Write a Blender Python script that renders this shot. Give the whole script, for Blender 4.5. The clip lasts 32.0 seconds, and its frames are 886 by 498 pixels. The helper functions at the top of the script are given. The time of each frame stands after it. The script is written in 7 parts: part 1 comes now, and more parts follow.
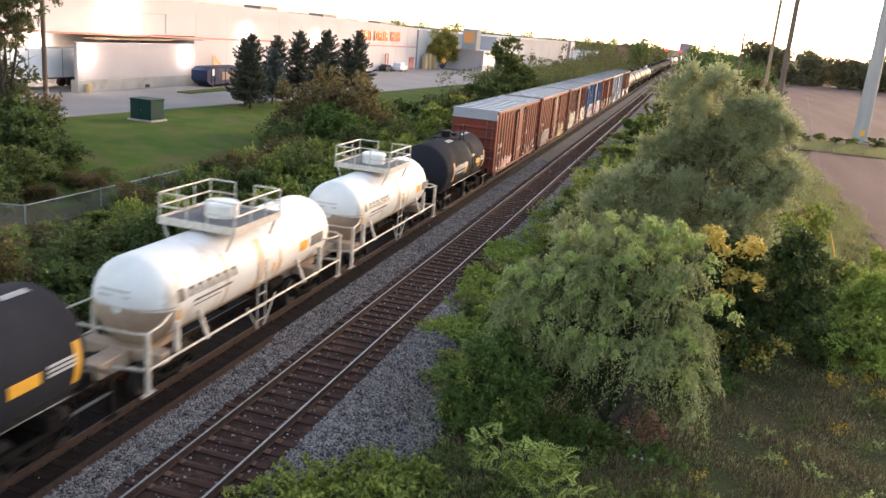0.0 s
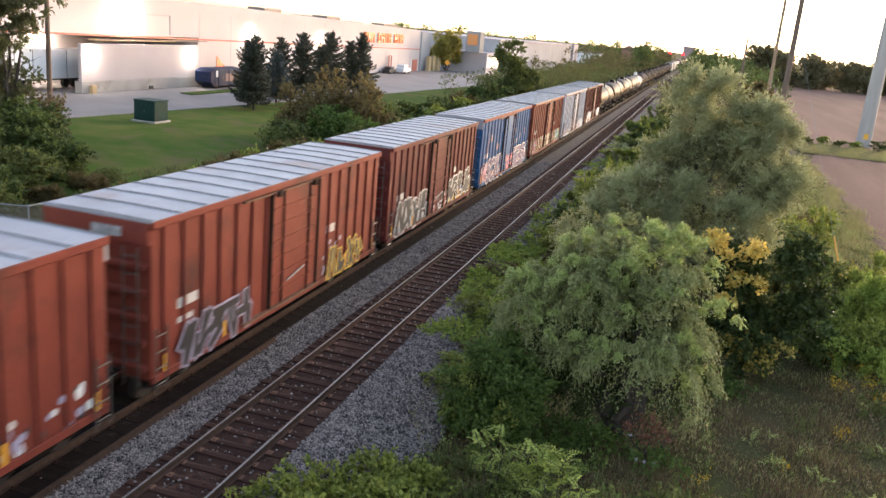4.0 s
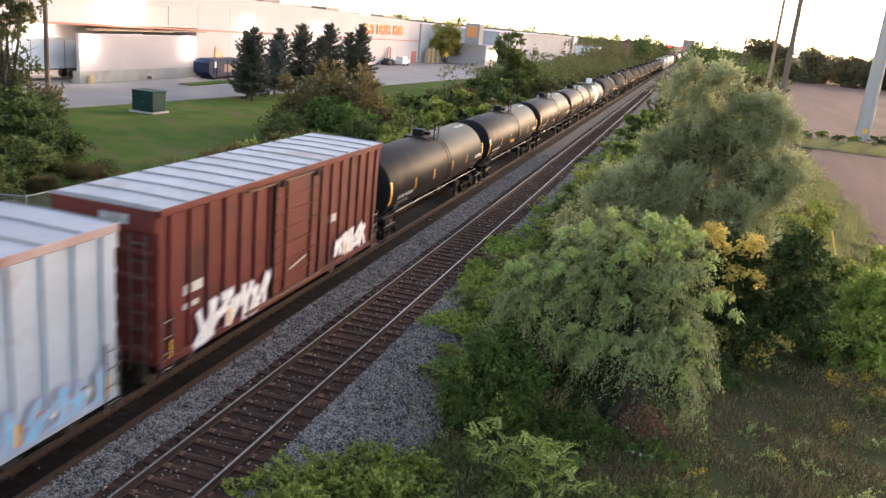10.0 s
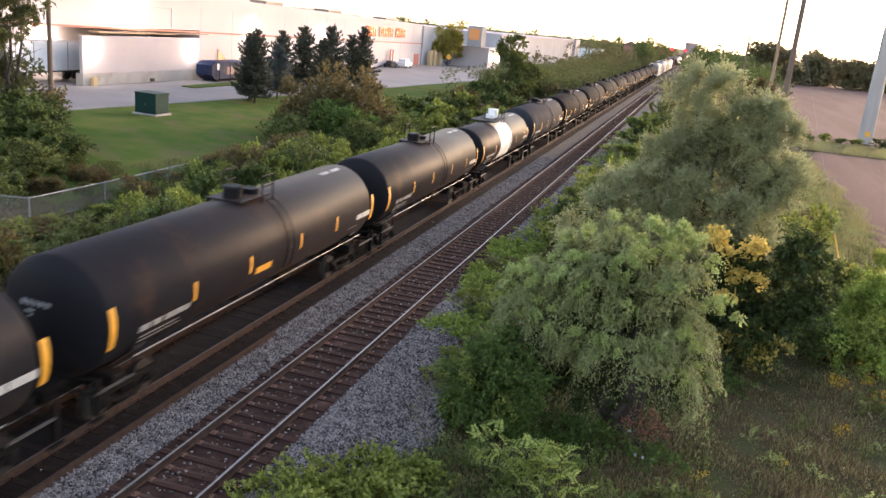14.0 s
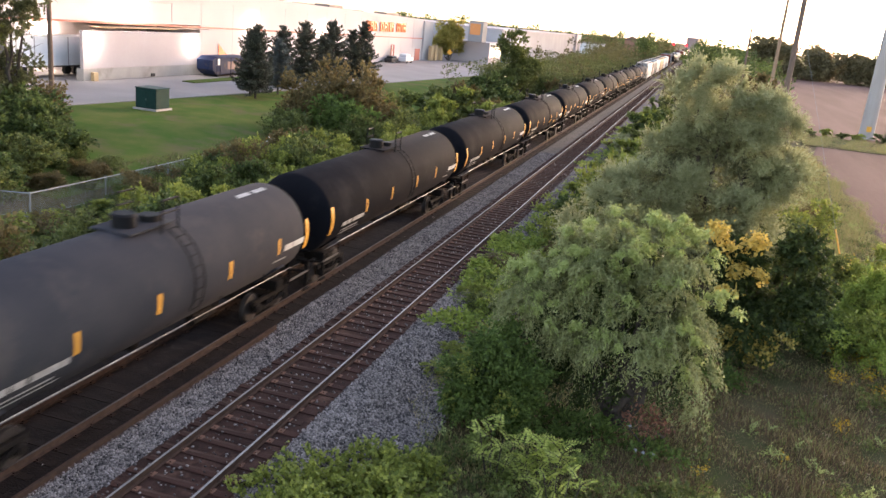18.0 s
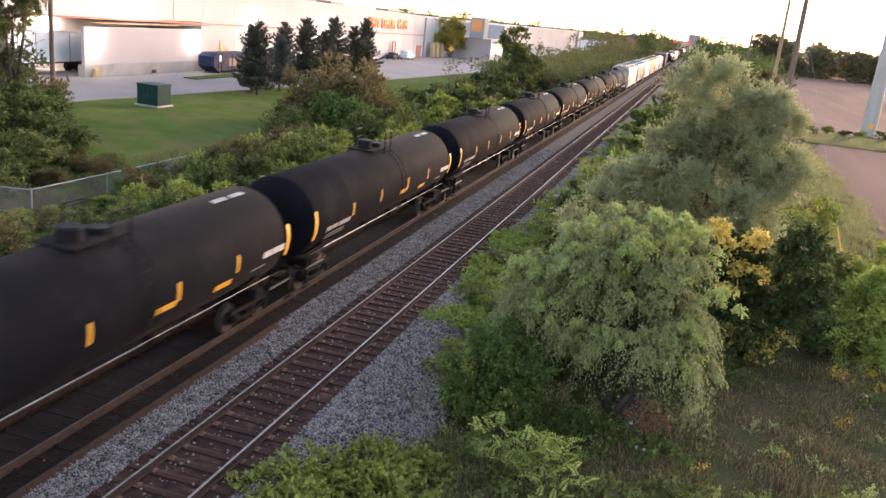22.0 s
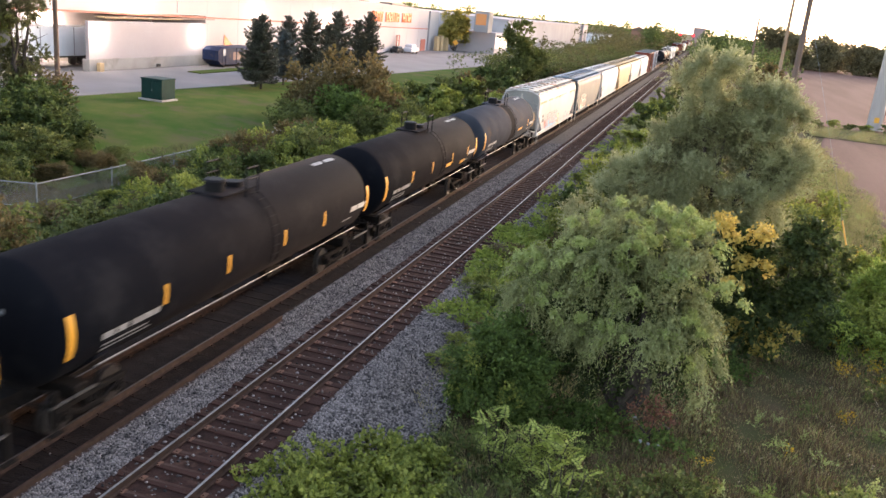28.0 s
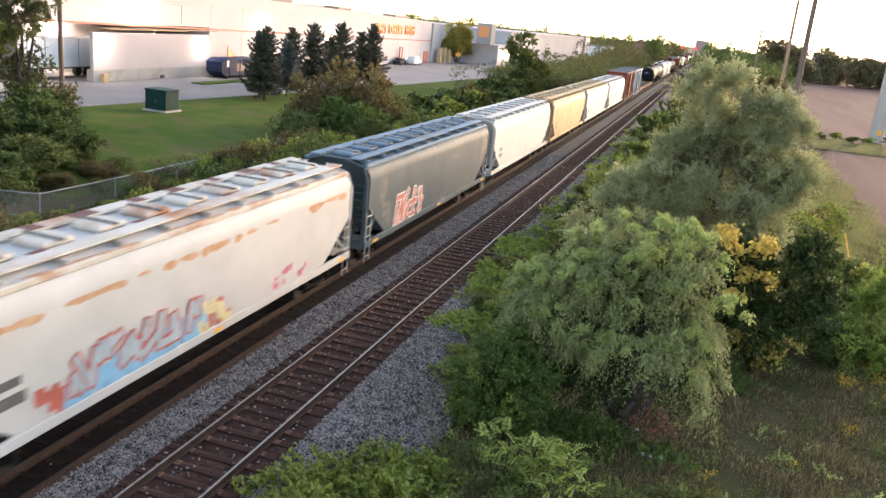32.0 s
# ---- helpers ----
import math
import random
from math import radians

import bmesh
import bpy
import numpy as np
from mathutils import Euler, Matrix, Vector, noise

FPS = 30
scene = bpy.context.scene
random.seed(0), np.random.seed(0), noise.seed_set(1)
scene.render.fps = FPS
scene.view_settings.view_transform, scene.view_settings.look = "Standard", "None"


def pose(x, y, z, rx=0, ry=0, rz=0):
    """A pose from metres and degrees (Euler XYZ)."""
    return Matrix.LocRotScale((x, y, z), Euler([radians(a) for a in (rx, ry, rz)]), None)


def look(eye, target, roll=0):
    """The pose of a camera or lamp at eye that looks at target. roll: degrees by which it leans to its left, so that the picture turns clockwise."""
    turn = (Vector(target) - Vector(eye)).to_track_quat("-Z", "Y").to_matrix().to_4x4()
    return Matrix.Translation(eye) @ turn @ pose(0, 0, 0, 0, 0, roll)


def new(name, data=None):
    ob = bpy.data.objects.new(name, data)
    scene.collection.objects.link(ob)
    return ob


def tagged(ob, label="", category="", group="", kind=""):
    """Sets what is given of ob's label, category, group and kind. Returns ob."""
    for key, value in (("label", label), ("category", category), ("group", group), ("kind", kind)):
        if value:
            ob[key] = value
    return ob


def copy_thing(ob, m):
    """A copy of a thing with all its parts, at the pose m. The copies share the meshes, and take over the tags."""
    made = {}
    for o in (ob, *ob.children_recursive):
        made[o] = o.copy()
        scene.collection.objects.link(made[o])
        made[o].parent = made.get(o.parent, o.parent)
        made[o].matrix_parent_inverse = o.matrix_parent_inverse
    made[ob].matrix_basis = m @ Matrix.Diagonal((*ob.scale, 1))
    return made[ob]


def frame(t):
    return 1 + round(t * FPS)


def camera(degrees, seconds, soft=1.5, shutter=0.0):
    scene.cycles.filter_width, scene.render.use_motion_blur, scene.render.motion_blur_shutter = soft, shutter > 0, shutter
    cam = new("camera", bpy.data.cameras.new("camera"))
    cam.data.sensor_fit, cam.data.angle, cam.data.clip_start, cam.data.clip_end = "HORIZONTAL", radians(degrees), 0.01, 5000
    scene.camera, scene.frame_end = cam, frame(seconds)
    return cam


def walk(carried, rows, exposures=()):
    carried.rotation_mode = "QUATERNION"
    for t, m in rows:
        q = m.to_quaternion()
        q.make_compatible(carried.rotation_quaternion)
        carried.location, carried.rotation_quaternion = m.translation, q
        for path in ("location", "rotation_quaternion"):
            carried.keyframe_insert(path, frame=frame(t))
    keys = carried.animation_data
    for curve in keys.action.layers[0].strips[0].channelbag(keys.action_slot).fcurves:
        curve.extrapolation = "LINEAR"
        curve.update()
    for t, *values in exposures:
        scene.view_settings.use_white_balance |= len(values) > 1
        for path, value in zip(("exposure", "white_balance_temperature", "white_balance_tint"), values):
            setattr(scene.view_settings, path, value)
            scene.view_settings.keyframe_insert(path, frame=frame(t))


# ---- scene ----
cam = camera(57, 32.0, soft=1.5, shutter=0.5)
EYE = (9.31, 0.0, 10.07)
# seconds and the camera's Euler angles in degrees: a hand-held shot from one spot on an overpass
# the picture brightens a little as the dark tank cars pass
EXPO = [(0, 2.52, 6750, 17), (9, 2.55, 6650, 17), (14, 2.68, 6700, 21), (20, 2.74, 6750, 22), (28, 2.74, 6750, 21), (32, 2.71, 6700, 16)]
walk(cam, [(t, pose(*EYE, rx, ry, rz)) for t, rx, ry, rz in [
    (0, 74.78, -4.98, 16.97), (0.5, 74.67, -5.05, 16.74), (1, 74.55, -5.12, 16.73), (1.5, 74.52, -5.14, 16.84),
    (2, 74.59, -5.07, 16.98), (2.5, 74.77, -5.06, 17.14), (3, 74.95, -5.12, 17.20), (3.5, 74.99, -5.11, 17.26),
    (5.5, 74.34, -5.34, 16.94), (6, 74.27, -5.34, 17.10), (6.5, 74.24, -5.35, 17.17), (7, 74.24, -5.38, 17.21),
    (7.5, 74.25, -5.41, 17.24), (8, 74.27, -5.39, 17.27), (8.5, 74.33, -5.50, 17.27), (9, 74.35, -5.44, 17.24),
    (9.5, 74.39, -5.47, 17.17), (10, 74.38, -5.46, 17.16), (10.5, 74.38, -5.48, 17.13), (11, 74.41, -5.47, 17.15),
    (11.5, 74.44, -5.50, 17.12), (12, 74.40, -5.51, 17.13), (12.5, 74.39, -5.52, 17.17), (13, 74.44, -5.53, 17.22),
    (13.5, 74.49, -5.52, 17.27), (14, 74.53, -5.50, 17.33), (14.5, 74.48, -5.49, 17.39), (16.5, 74.25, -5.52, 17.32),
    (17, 74.26, -5.53, 17.31), (17.5, 74.22, -5.57, 17.35), (18, 74.19, -5.50, 17.39), (18.5, 74.13, -5.48, 17.45),
    (19, 74.09, -5.52, 17.46), (19.5, 74.08, -5.55, 17.50), (20, 74.07, -5.51, 17.51), (20.5, 74.04, -5.56, 17.49),
    (21, 74.00, -5.56, 17.47), (21.5, 73.97, -5.56, 17.49), (22, 73.96, -5.56, 17.50), (22.5, 73.95, -5.53, 17.50),
    (23, 73.89, -5.54, 17.50), (23.5, 73.83, -5.54, 17.47), (24, 73.78, -5.54, 17.51), (24.5, 73.72, -5.52, 17.57),
    (25, 73.71, -5.50, 17.60), (25.5, 73.66, -5.52, 17.63), (27.5, 73.57, -5.47, 17.82), (28, 73.52, -5.48, 17.78),
    (28.5, 73.54, -5.52, 17.65), (29, 73.54, -5.54, 17.66), (29.5, 73.52, -5.57, 17.70), (30, 73.60, -5.57, 17.73),
    (30.5, 73.76, -5.53, 17.86), (31, 73.90, -5.49, 17.93), (31.5, 74.01, -5.53, 17.94), (32, 74.29, -5.60, 17.98)]], exposures=EXPO)
# metres that the train has run by then
RUN = [(0, 0.00), (2, 26.44), (4, 52.99), (6, 79.65), (8, 106.43), (10, 133.34), (12, 160.40), (14, 187.59), (16, 214.92), (18, 242.38), (20, 269.96), (22, 297.63), (24, 325.34), (26, 353.04), (28, 380.66), (30, 408.09), (32, 435.21)]

# ---- world and light: after sunset side glow, the sun on the horizon ahead, to the right of the line ----
SUN_AZ, SUN_EL = radians(28), radians(9.0)
world = bpy.data.worlds.new("dusk")
scene.world = world
world.use_nodes = True
wn = world.node_tree.nodes
sky = wn.new("ShaderNodeTexSky")
sky.sky_type, sky.sun_disc = "NISHITA", False
sky.sun_elevation, sky.sun_rotation = SUN_EL, SUN_AZ
sky.altitude, sky.air_density, sky.dust_density, sky.ozone_density = 100, 1.0, 1.5, 1.5
# thin high cloud pales the sky's colour
haze = wn.new("ShaderNodeHueSaturation")
haze.inputs["Saturation"].default_value = 0.75
world.node_tree.links.new(sky.outputs[0], haze.inputs["Color"])
world.node_tree.links.new(haze.outputs[0], wn["Background"].inputs[0])
wn["Background"].inputs[1].default_value = 0.14
sun_data = bpy.data.lights.new("sun", "SUN")
sun_data.energy, sun_data.angle, sun_data.color = 0.55, radians(14), (1.0, 0.64, 0.34)
sun = new("sun", sun_data)
sun.matrix_basis = look((0, 0, 0), (-math.sin(SUN_AZ) * math.cos(SUN_EL), -math.cos(SUN_AZ) * math.cos(SUN_EL), -math.sin(SUN_EL)))


# ---- materials ----
def mat(name, a, b=None, rough=0.6, metal=0.0, scale=6.0, fine=60.0, bump=0.15, island=0.0, obj=0.0, stretch=(1, 1, 1), dirt=None, dirt_amount=0.0, leaf=0.0, coat=0.0, spec=0.5, dust=None):
    """Two colours mixed by two scales of noise, with bump; dirt: a third colour in patches."""
    m = bpy.data.materials.new(name)
    m.use_nodes = True
    nt = m.node_tree
    N, L = nt.nodes, nt.links.new
    bs = N["Principled BSDF"]
    bs.inputs["Roughness"].default_value, bs.inputs["Metallic"].default_value = rough, metal
    bs.inputs["Coat Weight"].default_value = coat
    bs.inputs["Specular IOR Level"].default_value = spec
    if dust:
        bs.inputs["Sheen Weight"].default_value, bs.inputs["Sheen Roughness"].default_value = dust[0], 0.45
        bs.inputs["Sheen Tint"].default_value = (*dust[1], 1)
    b = b or tuple(c * 0.7 for c in a)
    tc = N.new("ShaderNodeTexCoord")
    mp = N.new("ShaderNodeMapping")
    mp.inputs["Scale"].default_value = stretch
    L(tc.outputs["Object"], mp.inputs[0])
    n1, n2 = N.new("ShaderNodeTexNoise"), N.new("ShaderNodeTexNoise")
    for n, s, d in ((n1, scale, 5), (n2, fine, 3)):
        n.inputs["Scale"].default_value, n.inputs["Detail"].default_value = s, d
        L(mp.outputs[0], n.inputs["Vector"])
    fac = N.new("ShaderNodeMath")
    fac.operation = "MULTIPLY_ADD"
    L(n2.outputs["Fac"], fac.inputs[0])
    fac.inputs[1].default_value = 0.7
    ramp = N.new("ShaderNodeMapRange")
    ramp.inputs["From Min"].default_value, ramp.inputs["From Max"].default_value = 0.35, 0.65
    ramp.inputs["To Min"].default_value, ramp.inputs["To Max"].default_value = -0.2, 0.55
    L(n1.outputs["Fac"], ramp.inputs["Value"])
    L(ramp.outputs[0], fac.inputs[2])
    last = fac.outputs[0]
    for amount, node, socket in ((island, "ShaderNodeNewGeometry", "Random Per Island"), (obj, "ShaderNodeObjectInfo", "Random")):
        if amount:
            g, k = N.new(node), N.new("ShaderNodeMath")
            k.operation = "MULTIPLY_ADD"
            L(g.outputs[socket], k.inputs[0])
            k.inputs[1].default_value = amount
            h = N.new("ShaderNodeMath")
            h.operation = "MULTIPLY_ADD"
            L(last, h.inputs[0])
            h.inputs[1].default_value, h.inputs[2].default_value = 1 - amount * 0.6, -amount * 0.15
            L(h.outputs[0], k.inputs[2])
            last = k.outputs[0]
    mix = N.new("ShaderNodeMix")
    mix.data_type = "RGBA"
    mix.clamp_factor = True
    L(last, mix.inputs[0])
    mix.inputs[6].default_value, mix.inputs[7].default_value = (*a, 1), (*b, 1)
    col = mix.outputs[2]
    if dirt:
        n3 = N.new("ShaderNodeTexNoise")
        n3.inputs["Scale"].default_value, n3.inputs["Detail"].default_value = scale * 0.6, 8
        n3.inputs["Roughness"].default_value = 0.65
        L(mp.outputs[0], n3.inputs["Vector"])
        r3 = N.new("ShaderNodeMapRange")
        r3.inputs["From Min"].default_value, r3.inputs["From Max"].default_value = 0.62 - 0.25 * dirt_amount, 0.78 - 0.2 * dirt_amount
        L(n3.outputs["Fac"], r3.inputs["Value"])
        mx = N.new("ShaderNodeMix")
        mx.data_type = "RGBA"
        L(r3.outputs[0], mx.inputs[0])
        L(col, mx.inputs[6])
        mx.inputs[7].default_value = (*dirt, 1)
        col = mx.outputs[2]
    L(col, bs.inputs["Base Color"])
    if bump:
        bp = N.new("ShaderNodeBump")
        bp.inputs["Strength"].default_value, bp.inputs["Distance"].default_value = bump, 0.02
        L(n2.outputs["Fac"], bp.inputs["Height"])
        L(bp.outputs[0], bs.inputs["Normal"])
    if leaf:
        tr, ms = N.new("ShaderNodeBsdfTranslucent"), N.new("ShaderNodeMixShader")
        L(col, tr.inputs["Color"])
        ms.inputs[0].default_value = leaf
        L(bs.outputs[0], ms.inputs[1])
        L(tr.outputs[0], ms.inputs[2])
        L(ms.outputs[0], N["Material Output"].inputs[0])
    return m


def glow(name, colour, strength):
    m = mat(name, colour, bump=0)
    bs = m.node_tree.nodes["Principled BSDF"]
    bs.inputs["Emission Color"].default_value, bs.inputs["Emission Strength"].default_value = (*colour, 1), strength
    return m


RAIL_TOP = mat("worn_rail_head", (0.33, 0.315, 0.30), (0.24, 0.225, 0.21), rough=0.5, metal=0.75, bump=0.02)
# dull brown far heads, darkened in colour for the train's shade
RAIL_DULL_SHADED = mat("dull_rail_head", (0.055, 0.036, 0.028), (0.032, 0.022, 0.017), rough=0.7, bump=0.02)
# dark rust of door fittings; on far rail and plates it paints shade
RUST_AND_SHADE = mat("dark_rust", (0.038, 0.021, 0.015), (0.02, 0.0125, 0.010), spec=0.1, rough=0.95)
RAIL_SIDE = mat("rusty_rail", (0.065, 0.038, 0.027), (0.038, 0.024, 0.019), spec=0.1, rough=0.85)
RUST = mat("rust", (0.17, 0.076, 0.042), (0.095, 0.046, 0.03), rough=0.9)
TIE = mat("creosoted_wood", (0.066, 0.030, 0.022), (0.027, 0.0145, 0.0115), spec=0.15, rough=0.95, scale=3, fine=25, stretch=(0.3, 3, 3), obj=0.5, bump=0.5, dirt=(0.095, 0.058, 0.044), dirt_amount=0.3)
# far track's wood and grit: the train's shade is put into both colours
TIE_SHADED = mat("oil_soaked_wood", (0.021, 0.0135, 0.011), (0.010, 0.007, 0.006), spec=0.1, rough=0.95, scale=3, fine=25, stretch=(0.3, 3, 3), obj=0.5, bump=0.5)
FOULED_SHADED = mat("oily_fouled_ballast", (0.018, 0.012, 0.010), (0.009, 0.0065, 0.006), spec=0.1, rough=1.0, scale=2.5, fine=20, bump=1.0, dirt=(0.035, 0.028, 0.025), dirt_amount=0.1)
FOULED = mat("fouled_ballast", (0.055, 0.029, 0.0225), (0.025, 0.0148, 0.012), spec=0.1, rough=1.0, scale=2.5, fine=20, bump=1.0, dirt=(0.12, 0.065, 0.045), dirt_amount=0.25)
STONE = mat("crushed_stone", (0.32, 0.276, 0.252), (0.012, 0.0098, 0.0092), rough=0.85, island=0.9, scale=3, fine=40)
BALLAST = mat("ballast_bed", (0.06, 0.050, 0.046), (0.022, 0.0182, 0.017), rough=0.95, scale=2.5, fine=18, bump=1.0)
GRASS_GROUND = mat("rough_grass_ground", (0.045, 0.055, 0.02), (0.085, 0.062, 0.035), spec=0.05, rough=0.95, scale=0.5, fine=12, bump=0.6)
LAWN = mat("mown_lawn", (0.040, 0.088, 0.014), (0.095, 0.105, 0.028), rough=1.0, scale=0.35, fine=9, bump=0.6, spec=0.03, dirt=(0.105, 0.085, 0.045), dirt_amount=0.35)
SOIL = mat("ploughed_soil", (0.165, 0.098, 0.082), (0.11, 0.066, 0.055), spec=0.05, rough=0.95, scale=0.08, fine=2.0, bump=0.8, stretch=(3, 0.3, 1))
ASPHALT = mat("worn_asphalt", (0.20, 0.185, 0.185), (0.15, 0.14, 0.14), rough=0.9, scale=0.15, fine=4)
BLADE = mat("grass_blade", (0.17, 0.22, 0.06), (0.38, 0.29, 0.14), rough=0.7, island=1.0, leaf=0.3, bump=0)


# ---- mesh helpers ----
class Geo:
    """Vertices and faces that become one mesh."""

    def __init__(self):
        self.v, self.f = [], []

    def add(self, verts, faces):
        k = len(self.v)
        self.v += [tuple(p) for p in verts]
        self.f += [tuple(i + k for i in q) for q in faces]
        return self

    def box(self, x0, x1, y0, y1, z0, z1, c=0.0):
        if c <= 0:
            v = [(x, y, z) for x in (x0, x1) for y in (y0, y1) for z in (z0, z1)]
            return self.add(v, [(0, 1, 3, 2), (4, 6, 7, 5), (0, 4, 5, 1), (2, 3, 7, 6), (0, 2, 6, 4), (1, 5, 7, 3)])
        bm = bmesh.new()
        bmesh.ops.create_cube(bm, size=1)
        for v in bm.verts:
            v.co = ((x0 + x1) / 2 + v.co.x * (x1 - x0), (y0 + y1) / 2 + v.co.y * (y1 - y0), (z0 + z1) / 2 + v.co.z * (z1 - z0))
        bmesh.ops.bevel(bm, geom=bm.edges[:], offset=c, segments=1, affect="EDGES")
        self.add([v.co for v in bm.verts], [[v.index for v in f.verts] for f in bm.faces])
        bm.free()
        return self

    def rod(self, a, b, r, n=8, r2=None):
        a, b = Vector(a), Vector(b)
        q = (b - a).to_track_quat("Z", "Y")
        r2 = r if r2 is None else r2
        v = []
        for p, rad in ((a, r), (b, r2)):
            v += [p + q @ Vector((rad * math.cos(2 * math.pi * i / n), rad * math.sin(2 * math.pi * i / n), 0)) for i in range(n)]
        return self.add(v, [(i, (i + 1) % n, n + (i + 1) % n, n + i) for i in range(n)] + [tuple(range(n - 1, -1, -1)), tuple(range(n, 2 * n))])

    def pipe(self, pts, r, n=6):
        for a, b in zip(pts, pts[1:]):
            self.rod(a, b, r, n)
        return self

    def sweep_y(self, profile, ys, caps=True):
        """A closed profile of (x, z), drawn along y; ys: (y, scale_x, scale_z, z_centre) rows."""
        n, v, f = len(profile), [], []
        for y, sx, sz, zc in ys:
            v += [(x * sx, y, zc + (z - zc) * sz) for x, z in profile]
        for k in range(len(ys) - 1):
            f += [(k * n + i, k * n + (i + 1) % n, (k + 1) * n + (i + 1) % n, (k + 1) * n + i) for i in range(n)]
        if caps:
            f += [tuple(range(n - 1, -1, -1)), tuple(range((len(ys) - 1) * n, len(ys) * n))]
        return self.add(v, f)

    def mesh(self, name, smooth=False):
        me = bpy.data.meshes.new(name)
        me.from_pydata(self.v, [], self.f)
        bm = bmesh.new()
        bm.from_mesh(me)
        bmesh.ops.recalc_face_normals(bm, faces=bm.faces[:])
        bm.to_mesh(me)
        bm.free()
        if smooth:
            me.shade_smooth()
            me.set_sharp_from_angle(angle=radians(35))
        return me


def part(name, geo, material, parent=None, label="", smooth=False, at=None):
    me = geo.mesh(name, smooth) if isinstance(geo, Geo) else geo
    if not me.materials:
        me.materials.append(material)
    ob = new(name, me)
    if parent:
        ob.parent = parent
    if at:
        ob.matrix_basis = at
    if label:
        ob["label"] = label
    return ob


def thing(name, label, category, group="", kind="", at=None):
    ob = new(name)
    ob.empty_display_size = 0.5
    if at:
        ob.matrix_basis = at
    return tagged(ob, label, category, group, kind)


def setting(name, geo, material, label, category="", smooth=False):
    return tagged(part(name, geo, material, smooth=smooth), label, category or name.replace("_", " "), kind="structure")


def quads(name, verts, material, faces_per=4):
    """A mesh of separate polygons from an (n, k, 3) array."""
    n, k = verts.shape[:2]
    me = bpy.data.meshes.new(name)
    me.vertices.add(n * k)
    me.vertices.foreach_set("co", verts.reshape(-1).astype(np.float32))
    me.loops.add(n * k)
    me.loops.foreach_set("vertex_index", np.arange(n * k, dtype=np.int32))
    me.polygons.add(n)
    me.polygons.foreach_set("loop_start", np.arange(0, n * k, k, dtype=np.int32))
    me.update(calc_edges=True)
    me.materials.append(material)
    return me


# ---- the ground ----
def smooth(a, b, t):
    t = np.clip((t - a) / (b - a), 0, 1)
    return t * t * (3 - 2 * t)


def ground_z(x, y):
    """Height of the ground: the two tracks on one bed, a ditch on either side, the lot and the field at rail height."""
    right = -0.28 - 0.5 * smooth(1.9, 3.4, x) + 0.55 * smooth(11, 18, x)
    left = -0.28 - 0.75 * smooth(6.0, 8.0, -x) + 0.93 * smooth(19, 34, -x)
    bumps = 0.06 * np.sin(x * 0.9 + 0.3 * y) * np.sin(y * 0.37 + 1.3) * smooth(3, 6, np.abs(x + 1.5))
    return np.where(x > -2, right, left) + bumps * (1 - smooth(30, 36, np.abs(x)))


def sheet(name, xs, ys, lift, material, label, category=""):
    X, Y = np.meshgrid(xs, ys, indexing="ij")
    Z = ground_z(X, Y) + lift
    g = Geo()
    n, m = X.shape
    g.v = [tuple(p) for p in np.stack([X, Y, Z], -1).reshape(-1, 3)]
    g.f = [(i * m + j, (i + 1) * m + j, (i + 1) * m + j + 1, i * m + j + 1) for i in range(n - 1) for j in range(m - 1)]
    return setting(name, g, material, label, category, smooth=True)


XS = np.concatenate([[-4000, -900, -300, -120, -60], np.arange(-40, 24, 0.8), [30, 60, 120, 300, 900, 4000]])
YS = np.concatenate([[-60, -20], np.arange(0, 80, 1.0), np.arange(80, 240, 5), [300, 400, 600, 900, 1400, 2200, 3200, 4800]])
sheet("ground", XS, YS, 0.0, GRASS_GROUND, "uneven ground with rough grass and weeds", "ground")

# ---- the two tracks ----
NEAR_X, FAR_X, GAUGE = 0.0, -4.05, 0.7535
RAIL_PROFILE = [(-0.075, -0.18), (0.075, -0.18), (0.075, -0.165), (0.012, -0.15), (0.012, -0.045), (0.036, -0.035), (0.036, -0.004), (-0.036, -0.004), (-0.036, -0.035), (-0.012, -0.045), (-0.012, -0.15), (-0.075, -0.165)]


def rail(name, x, label):
    g = Geo().sweep_y([(x + a, b) for a, b in RAIL_PROFILE], [(-40, 1, 1, 0), (1600, 1, 1, 0)])
    # the outermost far rail is coloured darker to hold the train's shade
    ob = setting(name, g, RUST_AND_SHADE if x < -4.5 else RAIL_SIDE, label, "rail")
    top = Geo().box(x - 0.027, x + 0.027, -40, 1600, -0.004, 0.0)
    part("rail_head", top, RAIL_TOP if x > -2 else RAIL_DULL_SHADED, ob, "worn running surface")


for i, (x, s) in enumerate(((NEAR_X - GAUGE, "near"), (NEAR_X + GAUGE, "near"), (FAR_X - GAUGE, "far"), (FAR_X + GAUGE, "far"))):
    rail("rail_%d" % (i + 1), x, "steel rail with rusty web and shiny head" if s == "near" else "rusty steel rail under the passing train")

bed = sheet("ballast_bed", np.arange(-7.2, 3.8, 0.35), np.concatenate([np.arange(-30, 120, 1.0), [150, 200, 300, 500, 900, 1600]]), 0.035, BALLAST, "bed of dark crushed stone under two tracks", "ballast")

setting("fouled_bed_near", Geo().box(-1.34, 1.34, -30, 900, -0.526, -0.226, 0.02), FOULED, "dark dirt and grit between the ties", "track bed")
# a darker bed colour paints the shade below the train
setting("fouled_bed_far", Geo().box(-7.0, -2.62, -30, 900, -0.50, -0.192, 0.02), FOULED_SHADED, "grit between the ties with the train shade put into its colour", "track bed")

